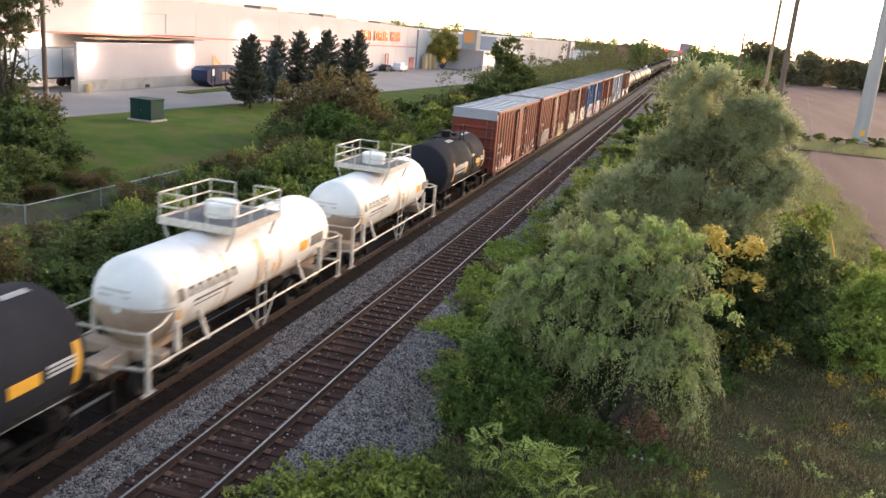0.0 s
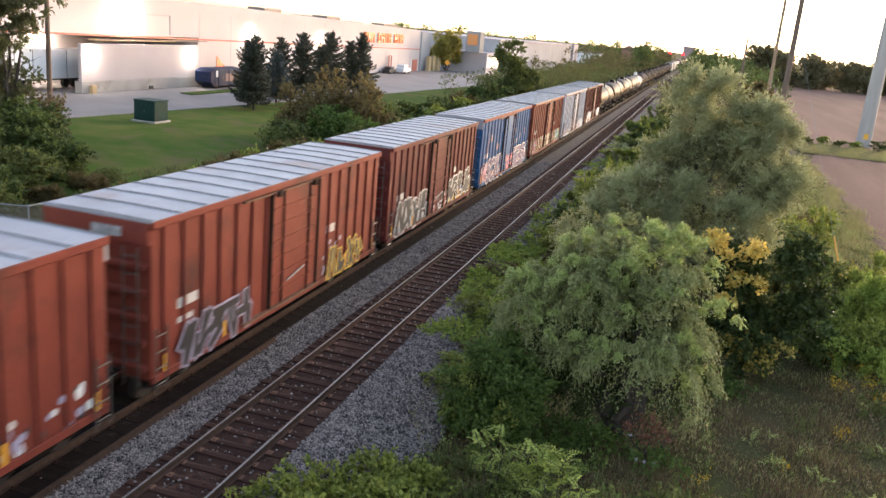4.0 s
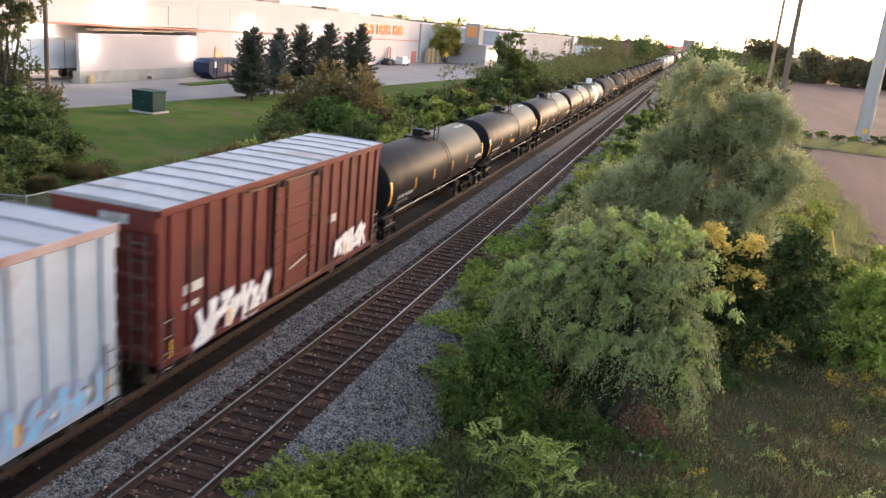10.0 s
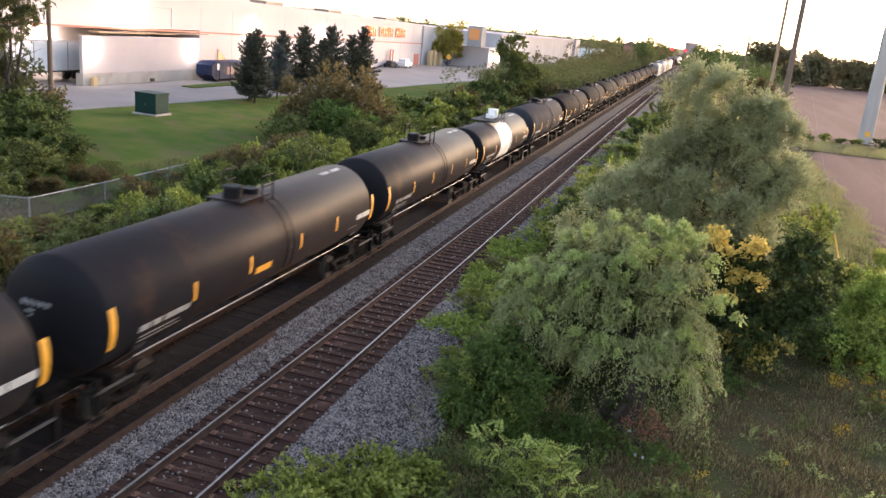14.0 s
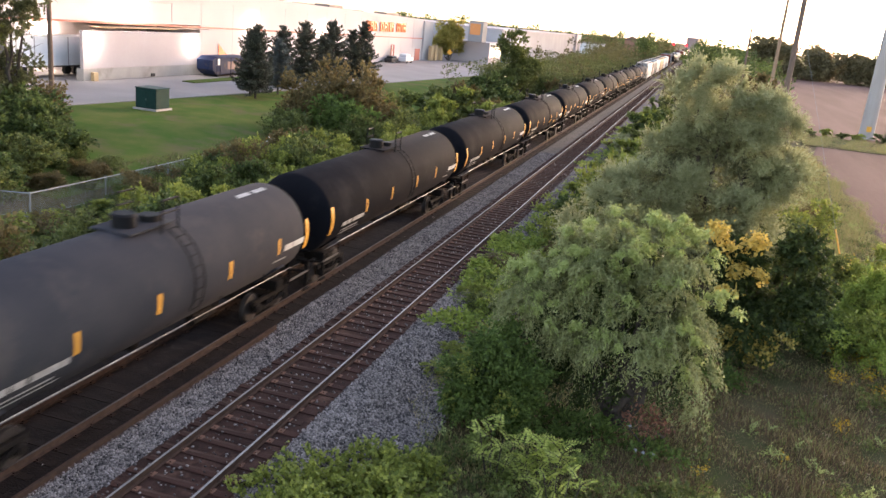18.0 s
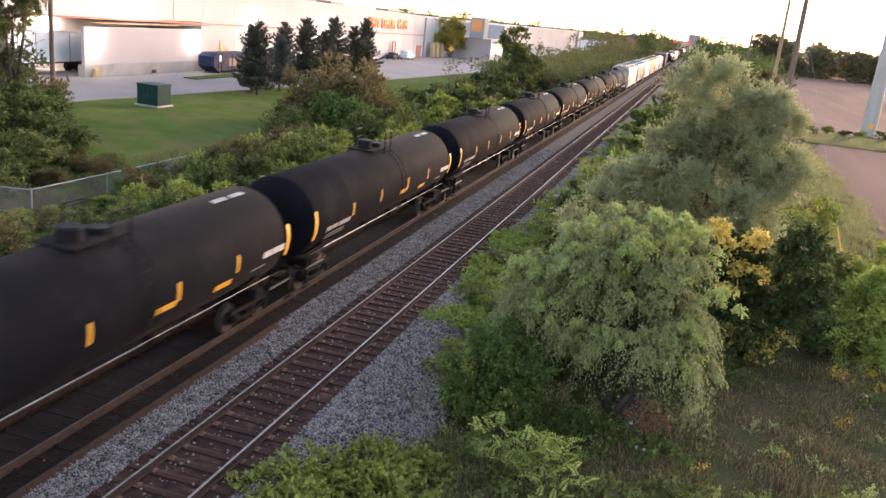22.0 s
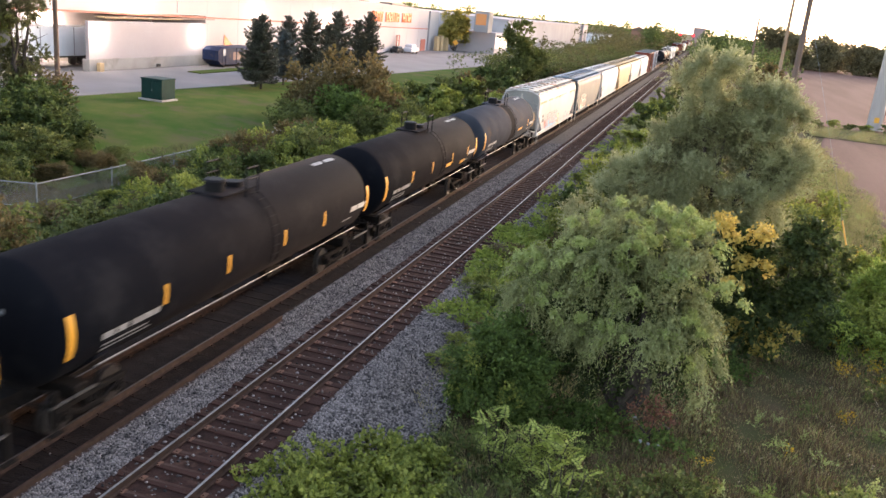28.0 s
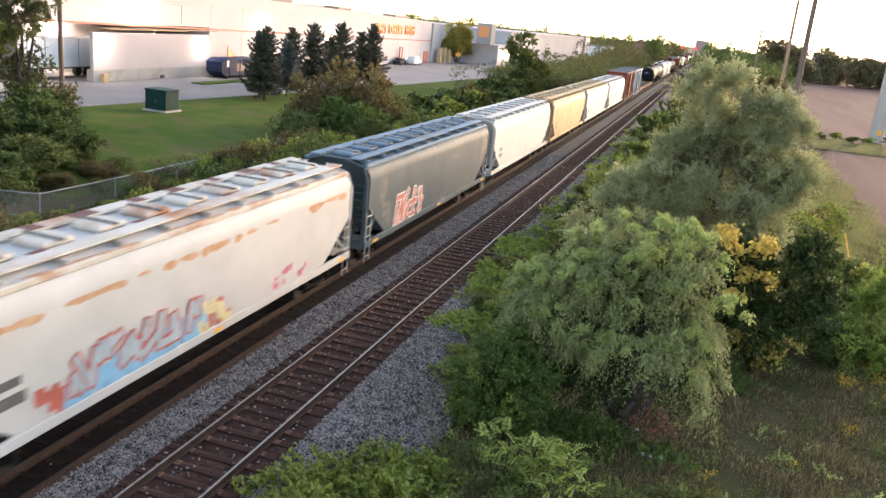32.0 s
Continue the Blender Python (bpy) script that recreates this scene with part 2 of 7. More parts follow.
# ties: one mesh, many objects
tie_meshes = []
for k in range(4):
    g = Geo().box(-1.3 + 0.03 * k, 1.3 - 0.02 * k, -0.115, 0.115, -0.36, -0.185, 0.012)
    me = g.mesh("tie")
    me.materials.append(TIE)
    tie_meshes.append(me)
# darker copies for the far ties, with the train's shade in the colour
shaded_meshes = []
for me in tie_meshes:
    shaded_tie = me.copy()
    shaded_tie.materials.clear()
    shaded_tie.materials.append(TIE_SHADED)
    shaded_meshes.append(shaded_tie)
plate_geo = Geo()
for x in (-GAUGE, GAUGE):
    plate_geo.box(x - 0.17, x + 0.17, -0.09, 0.09, -0.187, -0.168)
    for sx in (-0.11, 0.11):
        plate_geo.box(x + sx - 0.02, x + sx + 0.02, -0.05, -0.02, -0.17, -0.135)
plate_mesh = plate_geo.mesh("tie_plates")
plate_mesh.materials.append(RUST)
# far plates are darkened in colour for the same shade
shaded_plates = plate_mesh.copy()
shaded_plates.materials.clear()
shaded_plates.materials.append(RUST_AND_SHADE)
TIE_STEP = 0.6
near_track = tagged(new("near_track"), "empty main track of wooden ties and steel rails", "railway track", kind="structure")
far_track = tagged(new("far_track"), "main track on which the freight train runs", "railway track", kind="structure")
rng = random.Random(3)
rest = Geo()
for i in range(310):
    y = 4 + i * TIE_STEP
    for track, x0, limit in ((near_track, NEAR_X, 260), (far_track, FAR_X, 70)):
        if i < limit:
            m = pose(x0 + rng.uniform(-0.06, 0.06), y + rng.uniform(-0.03, 0.03), rng.uniform(-0.012, 0.004), 0, 0, rng.uniform(-1.3, 1.3))
            tie = part("tie", (tie_meshes if x0 > -1 else shaded_meshes)[rng.randrange(4)], TIE, track, at=m)
            part("tie_plates", plate_mesh if x0 > -1 else shaded_plates, RUST, tie)
        else:
            rest.box(x0 - 1.3, x0 + 1.3, y - 0.115, y + 0.115, -0.36, -0.187)
tagged(part("distant_ties", rest, TIE), "wooden ties further along the line", "ties", kind="stuff")

# a spare rail that lies beside the far track
spare = thing("spare_rail", "rusty spare rail lying on the ballast beside the track", "rail")
part("spare_rail_bar", Geo().sweep_y([(-2.45 + a, b - 0.06) for a, b in RAIL_PROFILE], [(5, 1, 1, 0), (22.5, 1, 1, 0)]), RAIL_SIDE, spare)


# loose stones
def stones(name, count, x0, x1, y0, y1, size, seed, label):
    r = np.random.RandomState(seed)
    u = r.rand(count)
    y = y0 + (y1 - y0) * u ** 1.6
    x = x0 + (x1 - x0) * r.rand(count)
    keep = (np.abs(np.abs(x - NEAR_X) - GAUGE) > 0.13) & (np.abs(np.abs(x - FAR_X) - GAUGE) > 0.13)
    on_tie = np.abs((y - 4) / TIE_STEP - np.round((y - 4) / TIE_STEP)) < 0.21
    between = (np.abs(x - NEAR_X) < 1.3) | (np.abs(x - FAR_X) < 1.3)
    keep &= ~(between & on_tie & (r.rand(count) > 0.014)) & ~(between & ~on_tie & (r.rand(count) > 0.03)) & ~((x < -2.62) & (r.rand(count) > 0.25))
    x, y = x[keep], y[keep]
    z = np.where((np.abs(x - NEAR_X) < 1.3) | (np.abs(x - FAR_X) < 1.3), -0.22, ground_z(x, y) + 0.04)
    on = np.abs((y - 4) / TIE_STEP - np.round((y - 4) / TIE_STEP)) < 0.21
    z = np.where(((np.abs(x - NEAR_X) < 1.3) | (np.abs(x - FAR_X) < 1.3)) & on, -0.17, z)
    n = len(x)
    base = np.array([(1, 0, 0), (-1, 0, 0), (0, 1, 0), (0, -1, 0), (0, 0, 1), (0, 0, -1)], float)
    tri = np.array([(0, 2, 4), (2, 1, 4), (1, 3, 4), (3, 0, 4), (2, 0, 5), (1, 2, 5), (3, 1, 5), (0, 3, 5)])
    s = size * (0.6 + 0.9 * r.rand(n, 1, 1)) * (0.7 + 0.6 * r.rand(n, 6, 3))
    a = r.rand(n) * 6.28
    ca, sa = np.cos(a), np.sin(a)
    v = base[None] * s
    v = np.stack([v[..., 0] * ca[:, None] - v[..., 1] * sa[:, None], v[..., 0] * sa[:, None] + v[..., 1] * ca[:, None], v[..., 2] * 0.8], -1)
    v += np.stack([x, y, z], -1)[:, None]
    me = bpy.data.meshes.new(name)
    me.vertices.add(n * 6)
    me.vertices.foreach_set("co", v.reshape(-1).astype(np.float32))
    f = (tri[None] + 6 * np.arange(n)[:, None, None]).reshape(-1).astype(np.int32)
    me.loops.add(len(f))
    me.loops.foreach_set("vertex_index", f)
    me.polygons.add(len(f) // 3)
    me.polygons.foreach_set("loop_start", np.arange(0, len(f), 3, dtype=np.int32))
    me.update(calc_edges=True)
    tagged(part(name, me, STONE), label, "stones", kind="stuff")
    me.materials.clear()
    me.materials.append(STONE)


stones("ballast_stones", 230000, -3.0, 4.2, 9, 70, 0.034, 5, "loose grey crushed stones of the track ballast")

# ---- the lot, the field ----
lot = Geo()
edge = [(-41.5, 40), (-41.0, 56), (-38.2, 80), (-34.5, 120), (-31.8, 157), (-34.0, 205), (-36, 300)]
top = [(x, y, 0.0) for x, y in edge] + [(x, y, -0.3) for x, y in edge] + [(-140, 300, 0.0), (-140, 40, 0.0)]
n = len(edge)
lot.add(top, [tuple(range(n)) + (2 * n, 2 * n + 1)] + [(i, i + 1, n + i + 1, n + i) for i in range(n - 1)])
setting("lot", lot, ASPHALT, "wide grey asphalt yard beside the store", "asphalt yard")
fg = Geo()
fe = [(19.2, 36), (21.5, 52), (22.0, 75), (22.5, 95), (24.5, 108), (25, 150), (26, 260), (27, 420)]
fg.add([(x, y, -0.14) for x, y in fe] + [(600, 480, -0.14), (600, 30, -0.14)] + [(x - 0.7, y, -0.35) for x, y in fe],
       [tuple(range(len(fe) + 2))] + [(i + 1, i, len(fe) + 2 + i, len(fe) + 3 + i) for i in range(len(fe) - 1)])
setting("field", fg, SOIL, "bare brown ploughed field", "field")

strip = Geo().box(22.2, 34, 104, 117, -0.3, -0.10)
setting("field_strip", strip, GRASS_GROUND, "uncut grassy strip crossing the field", "grass strip")

# ---- the freight train ----
BLACK = mat("tank_black_paint", (0.0055, 0.0062, 0.0085), (0.0085, 0.0086, 0.0105), spec=0.010, dust=(0.026, (0.8, 0.64, 0.56)), rough=0.7, scale=0.8, fine=9, bump=0.35, obj=0.3, dirt=(0.0165, 0.016, 0.0175), dirt_amount=0.5)
GLOSS_BLACK = mat("glossy_tank_black", (0.012, 0.0122, 0.0145), (0.017, 0.016, 0.018), spec=0.022, dust=(0.022, (0.9, 0.62, 0.48)), rough=0.45, scale=0.8, fine=10, bump=0.15, obj=0.3, dirt=(0.04, 0.025, 0.019), dirt_amount=0.35)
SLATE_GREY = mat("slate_grey_dusty_paint", (0.026, 0.028, 0.034), (0.036, 0.037, 0.042), spec=0.02, dust=(0.02, (0.8, 0.62, 0.52)), rough=0.8, scale=0.8, fine=14, bump=0.05, dirt=(0.052, 0.05, 0.051), dirt_amount=0.35)
SLATE_BLACK = mat("slate_black_paint", (0.018, 0.0185, 0.023), (0.025, 0.025, 0.029), spec=0.02, dust=(0.02, (0.6, 0.6, 0.65)), rough=0.8, scale=0.8, fine=14, bump=0.05, dirt=(0.045, 0.04, 0.038), dirt_amount=0.3)
HEAD_BLACK = mat("tank_head_black", (0.008, 0.008, 0.0095), (0.0125, 0.012, 0.0125), spec=0.05, rough=0.6, scale=1, fine=12, bump=0.05)
UNDER = mat("grimy_underframe", (0.008, 0.007, 0.0065), (0.015, 0.012, 0.010), spec=0.08, rough=0.95, scale=3, fine=30)
WHEEL = mat("worn_wheel_steel", (0.034, 0.026, 0.022), (0.017, 0.0135, 0.0125), rough=0.7, metal=0.3)
WHITE_TANK = mat("white_tank_paint", (0.70, 0.685, 0.655), (0.60, 0.57, 0.53), rough=0.45, scale=0.9, fine=10, bump=0.04, dirt=(0.38, 0.28, 0.2), dirt_amount=0.3)
GRIME = mat("brown_road_grime", (0.42, 0.31, 0.22), (0.28, 0.19, 0.13), rough=0.9, scale=1.5, fine=12)
WHITE_RAIL = mat("white_handrail_paint", (0.56, 0.52, 0.46), (0.38, 0.31, 0.24), rough=0.5)
GREY_TANK = mat("grey_tank_paint", (0.049, 0.053, 0.063), (0.037, 0.040, 0.048), spec=0.015, dust=(0.015, (0.6, 0.62, 0.7)), rough=0.8, scale=0.9, fine=12, bump=0.05, dirt=(0.10, 0.07, 0.05), dirt_amount=0.3)
YELLOW = mat("yellow_reflective_tape", (0.75, 0.36, 0.03), (0.6, 0.28, 0.03), rough=0.5, bump=0)
DATA = mat("pale_stencil_paint", (0.36, 0.355, 0.345), (0.17, 0.167, 0.162), rough=0.6, bump=0)
# the sky's highlight along the side rail, put into a pale colour
SKYLIT_ROD = mat("bare_bright_rod", (0.33, 0.31, 0.29), (0.08, 0.07, 0.065), rough=0.5, scale=0.9, metal=0.2, bump=0)
ROD = mat("worn_grab_iron", (0.12, 0.105, 0.095), (0.055, 0.05, 0.045), rough=0.5, metal=0.3)
FAINT_STENCIL = mat("faint_grey_stencil", (0.36, 0.35, 0.34), (0.45, 0.44, 0.42), rough=0.6, bump=0)
STREAKED_WHITE = mat("rust_streaked_tank_white", (0.56, 0.47, 0.37), (0.42, 0.30, 0.2), rough=0.6, scale=1.5, fine=9, stretch=(1, 1, 0.3), bump=0.03)
DARK_STENCIL = mat("dark_stencil_paint", (0.06, 0.06, 0.06), (0.10, 0.10, 0.10), rough=0.6, bump=0)
WORN_WHITE_BAND = mat("fresh_white_band", (0.74, 0.74, 0.73), (0.6, 0.58, 0.55), rough=0.5, scale=1.2, fine=10, bump=0.03, dirt=(0.25, 0.2, 0.17), dirt_amount=0.2)


def bogie(car, y):
    """A two-axle truck: side frames, bolster and four wheels."""
    b = part("bogie", Geo().box(-1.0, 1.0, y - 0.2, y + 0.2, 0.38, 0.72, 0.03), UNDER, car)
    for s in (-1, 1):
        g = Geo()
        g.box(s * 0.98 - 0.07, s * 0.98 + 0.07, y - 0.42, y + 0.42, 0.28, 0.42, 0.02)
        g.box(s * 0.98 - 0.07, s * 0.98 + 0.07, y - 1.15, y + 1.15, 0.62, 0.76, 0.02)
        for e in (-1, 1):
            g.rod((s * 0.98, y + e * 0.42, 0.35), (s * 0.98, y + e * 1.0, 0.64), 0.07, 6)
            g.box(s * 0.98 - 0.1, s * 0.98 + 0.1, y + e * 0.88 - 0.14, y + e * 0.88 + 0.14, 0.36, 0.64, 0.02)
            g.rod((s * 1.09, y + e * 0.88, 0.46), (s * 1.13, y + e * 0.88, 0.46), 0.11, 10)
        for k in (-0.17, 0, 0.17):
            g.rod((s * 0.98, y + k, 0.42), (s * 0.98, y + k, 0.62), 0.07, 8)
        part("side_frame", g, UNDER, b)
        for e in (-1, 1):
            w = Geo().rod((s * 0.69, y + e * 0.88, 0.46), (s * 0.80, y + e * 0.88, 0.46), 0.455, 20)
            w.rod((s * 0.66, y + e * 0.88, 0.46), (s * 0.69, y + e * 0.88, 0.46), 0.485, 20)
            part("wheel", w, WHEEL, b)


def coupler(car, y, s):
    g = Geo().box(-0.11, 0.11, min(y, y + s * 0.7), max(y, y + s * 0.7), 0.72, 0.95, 0.02)
    g.box(-0.2, 0.2, y - 0.12, y + 0.12, 0.70, 1.0, 0.04)
    part("coupler", g, UNDER, car)
    part("air_hose", Geo().pipe([(0.3, y + s * 0.3, 0.75), (0.28, y + s * 0.15, 0.45), (0.15, y, 0.35)], 0.03), UNDER, car)


def ladder(car, x, y, z0, z1, w, material, along="y", rungs=6, label=""):
    g = Geo()
    for s in (-w / 2, w / 2):
        a = (x, y + s, z0) if along == "y" else (x + s, y, z0)
        g.rod(a, (a[0], a[1], z1), 0.022, 6)
    for i in range(rungs):
        z = z0 + (z1 - z0) * (i + 0.5) / rungs
        g.rod((x, y - w / 2, z) if along == "y" else (x - w / 2, y, z), (x, y + w / 2, z) if along == "y" else (x + w / 2, y, z), 0.018, 6)
    return part("ladder", g, material, car, label)


def ring(r, n=40):
    return [(r * math.cos(2 * math.pi * i / n), r * math.sin(2 * math.pi * i / n)) for i in range(n)]


def tank_shell(y0, y1, r, zc, n=40, dome=0.75):
    rows = []
    for k in range(8):
        a = math.pi / 2 * k / 7
        rows.append((y0 + dome * (1 - math.cos(a)), max(math.sin(a), 0.03)))
    rows = rows + [(y0 + y1 - y, s) for y, s in reversed(rows)]
    return Geo().sweep_y([(x, zc + z) for x, z in ring(r, n)], [(y, s, s, zc) for y, s in rows])


def on_tank(car, name, r, zc, a0, a1, y0, y1, material, label=""):
    """A thin patch painted on the flank of a tank, between two angles in degrees above the horizon."""
    g, n = Geo(), max(6, int(abs(a1 - a0) / 6))
    v = []
    for k in range(n + 1):
        a = radians(a0 + (a1 - a0) * k / n)
        for y in (y0, y1):
            v.append(((r + 0.012) * math.cos(a), y, zc + (r + 0.012) * math.sin(a)))
    g.add(v, [(2 * k, 2 * k + 1, 2 * k + 3, 2 * k + 2) for k in range(n)])
    return part(name, g, material, car, label, smooth=True)


def tank_car(u, length, variant, label):
    """Tank wagon; y runs from the coupler that leads, at 0, to the other."""
    car = thing("tank_car", label, "tank car", "wagons of the train")
    short = variant in ("white", "blackshort")
    r, zc = (1.25, 2.33) if variant == "white" else (1.47, 2.38) if short else (1.52, 2.62)
    if variant == "band":
        r, zc = r - 0.11, zc - 0.11
    y0, y1 = (1.4, length - (1.4 if length < 12.8 else 0.6)) if variant == "white" else (0.6, length - 0.9) if short else (0.72, length - 0.72)
    rear = length - (1.05 if variant == "white" and length < 12.8 else 0.6)
    paint = {"white": WHITE_TANK, "grey": GREY_TANK, "glossy": GLOSS_BLACK, "band": GLOSS_BLACK, "blackshort": SLATE_BLACK, "slate": SLATE_GREY, "glossypanel": GLOSS_BLACK}.get(variant, BLACK)
    part("tank", tank_shell(y0, y1, r, zc, dome=0.8 if variant == "white" else 0.6 if short else 0.45), paint, car, smooth=True)
    mid = length / 2
    for a, b in ((0.3, 3.6), (length - 3.6, length - 0.3)):
        part("stub_sill", Geo().box(-0.3, 0.3, a, b, 0.75, 1.15, 0.02), GRIME if variant == "white" else UNDER, car)
        part("bolster", Geo().box(-1.25, 1.25, a + 1.2, a + 1.7, 0.85, 1.2, 0.03), GRIME if variant == "white" else UNDER, car)
    for y in (2.35, length - 2.35):
        bogie(car, y)
        for s in (-1, 1):
            sd = Geo()
            sd.add([(s * 0.5, y - 0.3, 1.1), (s * (r - 0.22), y - 0.25, 1.75), (s * (r - 0.22), y + 0.25, 1.75), (s * 0.5, y + 0.3, 1.1), (s * 0.5, y - 0.3, 1.02), (s * (r - 0.16), y - 0.25, 1.7), (s * (r - 0.16), y + 0.25, 1.7), (s * 0.5, y + 0.3, 1.02)],
                   [(0, 1, 2, 3), (4, 5, 6, 7), (0, 1, 5, 4), (2, 3, 7, 6), (1, 2, 6, 5)])
            part("saddle", sd, GRIME if variant == "white" else paint, car)
    coupler(car, 0.08, 1)
    coupler(car, length - 0.08, -1)
    rail_mat = WHITE_RAIL if variant == "white" else UNDER if short else ROD
    for s in (-1, 1):
        if variant == "white":
            part("side_rail", Geo().pipe([(s * 1.45, 0.7, 1.12), (s * 1.45, rear, 1.12)], 0.035), rail_mat, car, "long pale side rail")
        else:
            part("side_rail", Geo().pipe([(s * 1.48, 1.95, 1.62), (s * 1.48, length - 1.95, 1.62)], 0.013), SKYLIT_ROD, car, "thin pale side rail")
            for ya, yb in ((0.6, 1.95), (length - 1.95, rear)):
                part("end_sill_rail", Geo().box(s * 1.48 - 0.03, s * 1.48 + 0.03, ya, yb, 1.13, 1.18), ROD, car)
                part("rail_drop", Geo().pipe([(s * 1.48, 1.95 if ya < 1 else ya, 1.62), (s * 1.48, 1.95 if ya < 1 else ya, 1.15)], 0.02), UNDER, car)
            for k in range(5):
                yk = 3.2 + (length - 6.4) * k / 4
                part("rail_bracket", Geo().rod((s * 1.48, yk, 1.62), (s * (r - 0.35), yk, 1.66), 0.015, 5), UNDER, car)
        for ye in (0.7, rear):
            g = Geo().box(s * 1.45 - 0.06, s * 1.45 + 0.06, ye - 0.06, ye + 0.06, 0.5 if variant == "white" else 0.6, 2.12 if variant == "white" else 1.5, 0.01)
            g.box(s * 1.45 - 0.05, s * 1.45 + 0.05, ye - 0.22, ye + 0.22, 0.46, 0.51)
            g.pipe([(s * 1.45, ye, 1.12), (s * 0.4, ye, 1.02)], 0.045)
            part("corner_step", g, rail_mat if variant == "white" else UNDER, car)
        for ye, e in ((0.7, 1), (rear, -1)):
            top_z = 2.1 if variant == "white" else 1.5
            part("end_rail", Geo().pipe([(s * 1.45, ye, top_z), (s * 1.2, ye - e * 0.18, top_z + 0.02), (0, ye - e * 0.25, top_z + 0.02)], 0.032 if variant == "white" else 0.022), rail_mat if variant == "white" else UNDER, car)
            if variant == "white":
                part("end_rail", Geo().pipe([(s * 1.45, ye, 2.1), (s * 1.38, ye + e * 0.7, 2.12), (s * 1.22, ye + e * 1.3, 2.2)], 0.032), rail_mat, car)
                part("end_brace", Geo().box(s * 1.3 - 0.07, s * 1.3 + 0.07, ye + e * 1.45 - 0.09, ye + e * 1.45 + 0.09, 1.08, 1.95, 0.02), rail_mat, car)
    part("outlet_valve", Geo().rod((0, mid, 1.12), (0, mid, 0.72), 0.2, 10), UNDER, car)
    part("brake_cylinder", Geo().rod((0.5, mid + 2.0, 0.95), (0.5, mid + 3.0, 0.95), 0.17, 10), UNDER, car)
    part("brake_reservoir", Geo().box(-0.7, -0.3, mid - 3.2, mid - 2.4, 0.75, 1.2, 0.03), UNDER, car)
    # platform with its dome on top
    top = zc + r
    if variant == "white":
        mid -= 0.1
        deck = Geo().box(-1.25, 1.25, mid - 1.35, mid + 1.35, top + 0.16, top + 0.24, 0.02)
        part("platform", deck, mat("grating", (0.12, 0.12, 0.12), (0.07, 0.07, 0.07), rough=0.8, bump=0.4), car, "dark walkway grating")
        part("platform_edge", Geo().box(-1.3, 1.3, mid - 1.42, mid - 1.36, top + 0.08, top + 0.30).box(-1.3, 1.3, mid + 1.36, mid + 1.42, top + 0.08, top + 0.30).box(1.27, 1.31, mid - 1.36, mid + 1.36, top + 0.08, top + 0.30).box(-1.31, -1.27, mid - 1.36, mid + 1.36, top + 0.08, top + 0.30), WHITE_RAIL, car)
        part("dome", Geo().rod((0, mid, top - 0.1), (0, mid, top + 0.62), 0.52, 20).rod((0, mid, top + 0.62), (0, mid, top + 0.70), 0.56, 20, 0.50), WHITE_TANK, car, "white round dome with a lid", smooth=True)
        for s in (-1, 1):
            for z in (0.62, 1.02):
                part("guard_rail", Geo().pipe([(s * 1.27, mid - 1.38, top + z), (s * 1.27, mid + 1.38, top + z)], 0.028), WHITE_RAIL, car)
                part("guard_rail", Geo().pipe([(s * 1.27, mid - 1.38 * 1, top + z), (s * 0.35, mid - 1.38, top + z)], 0.028), WHITE_RAIL, car)
                part("guard_rail", Geo().pipe([(s * 1.27, mid + 1.38, top + z), (s * 0.35, mid + 1.38, top + z)], 0.028), WHITE_RAIL, car)
            for yy in (-1.38, -0.45, 0.45, 1.38):
                part("guard_post", Geo().rod((s * 1.27, mid + yy, top + 0.1), (s * 1.27, mid + yy, top + 1.04), 0.03, 6), WHITE_RAIL, car)
            for e in (-1, 1):
                part("guard_post", Geo().rod((s * 0.35, mid + e * 1.38, top + 0.1), (s * 0.35, mid + e * 1.38, top + 1.02), 0.028, 6), WHITE_RAIL, car)
                part("brace", Geo().rod((s * 1.2, mid + e * 1.3, top + 0.1), (s * 0.95, mid + e * 1.3, top - 0.55), 0.035, 6), WHITE_RAIL, car)
            ladder(car, s * 1.47, mid, 0.45, top - 1.0, 0.5, WHITE_RAIL, rungs=5)
            for e in (-1, 1):
                part("step_brace", Geo().rod((s * 1.47, mid + e * 0.9, 1.3), (s * 1.47, mid + e * 0.2, 0.42), 0.025, 6), WHITE_RAIL, car)
                part("rail_bracket", Geo().rod((s * 1.48, mid + e * 3.0, 1.05), (s * 1.15, mid + e * 3.0, 1.85), 0.06, 6), WHITE_RAIL, car)
            on_tank(car, "belly_strap", r, zc, -20, 200, mid + 0.9, mid + 1.0, WHITE_TANK) if s == 1 else None
        on_tank(car, "grime_band", r, zc, -78, -38, y0 + 0.85, y1 - 0.85, GRIME, "brown road grime")
        for ya, yb in ((mid - 1.75, mid - 1.6), (mid + 0.1, mid + 0.55), (mid + 1.5, mid + 1.62)):
            on_tank(car, "rust_streak", r, zc, -38, 40, ya, yb, STREAKED_WHITE, "rusty drip streak below the platform")
        # the lower half of each head is caked with road dirt
        for ye, e in ((y0, 1), (y1, -1)):
            hv, rows_, n_ = [], 8, 18
            for k in range(rows_):
                q = math.pi / 2 * (k + 0.6) / (rows_ - 0.4)
                for i in range(n_ + 1):
                    b_ = math.pi * (1.02 + 0.96 * i / n_)
                    hv.append(((r * math.sin(q) + 0.012) * math.cos(b_), ye + e * (0.8 * (1 - math.cos(q)) - 0.012), zc + (r * math.sin(q) + 0.012) * math.sin(b_)))
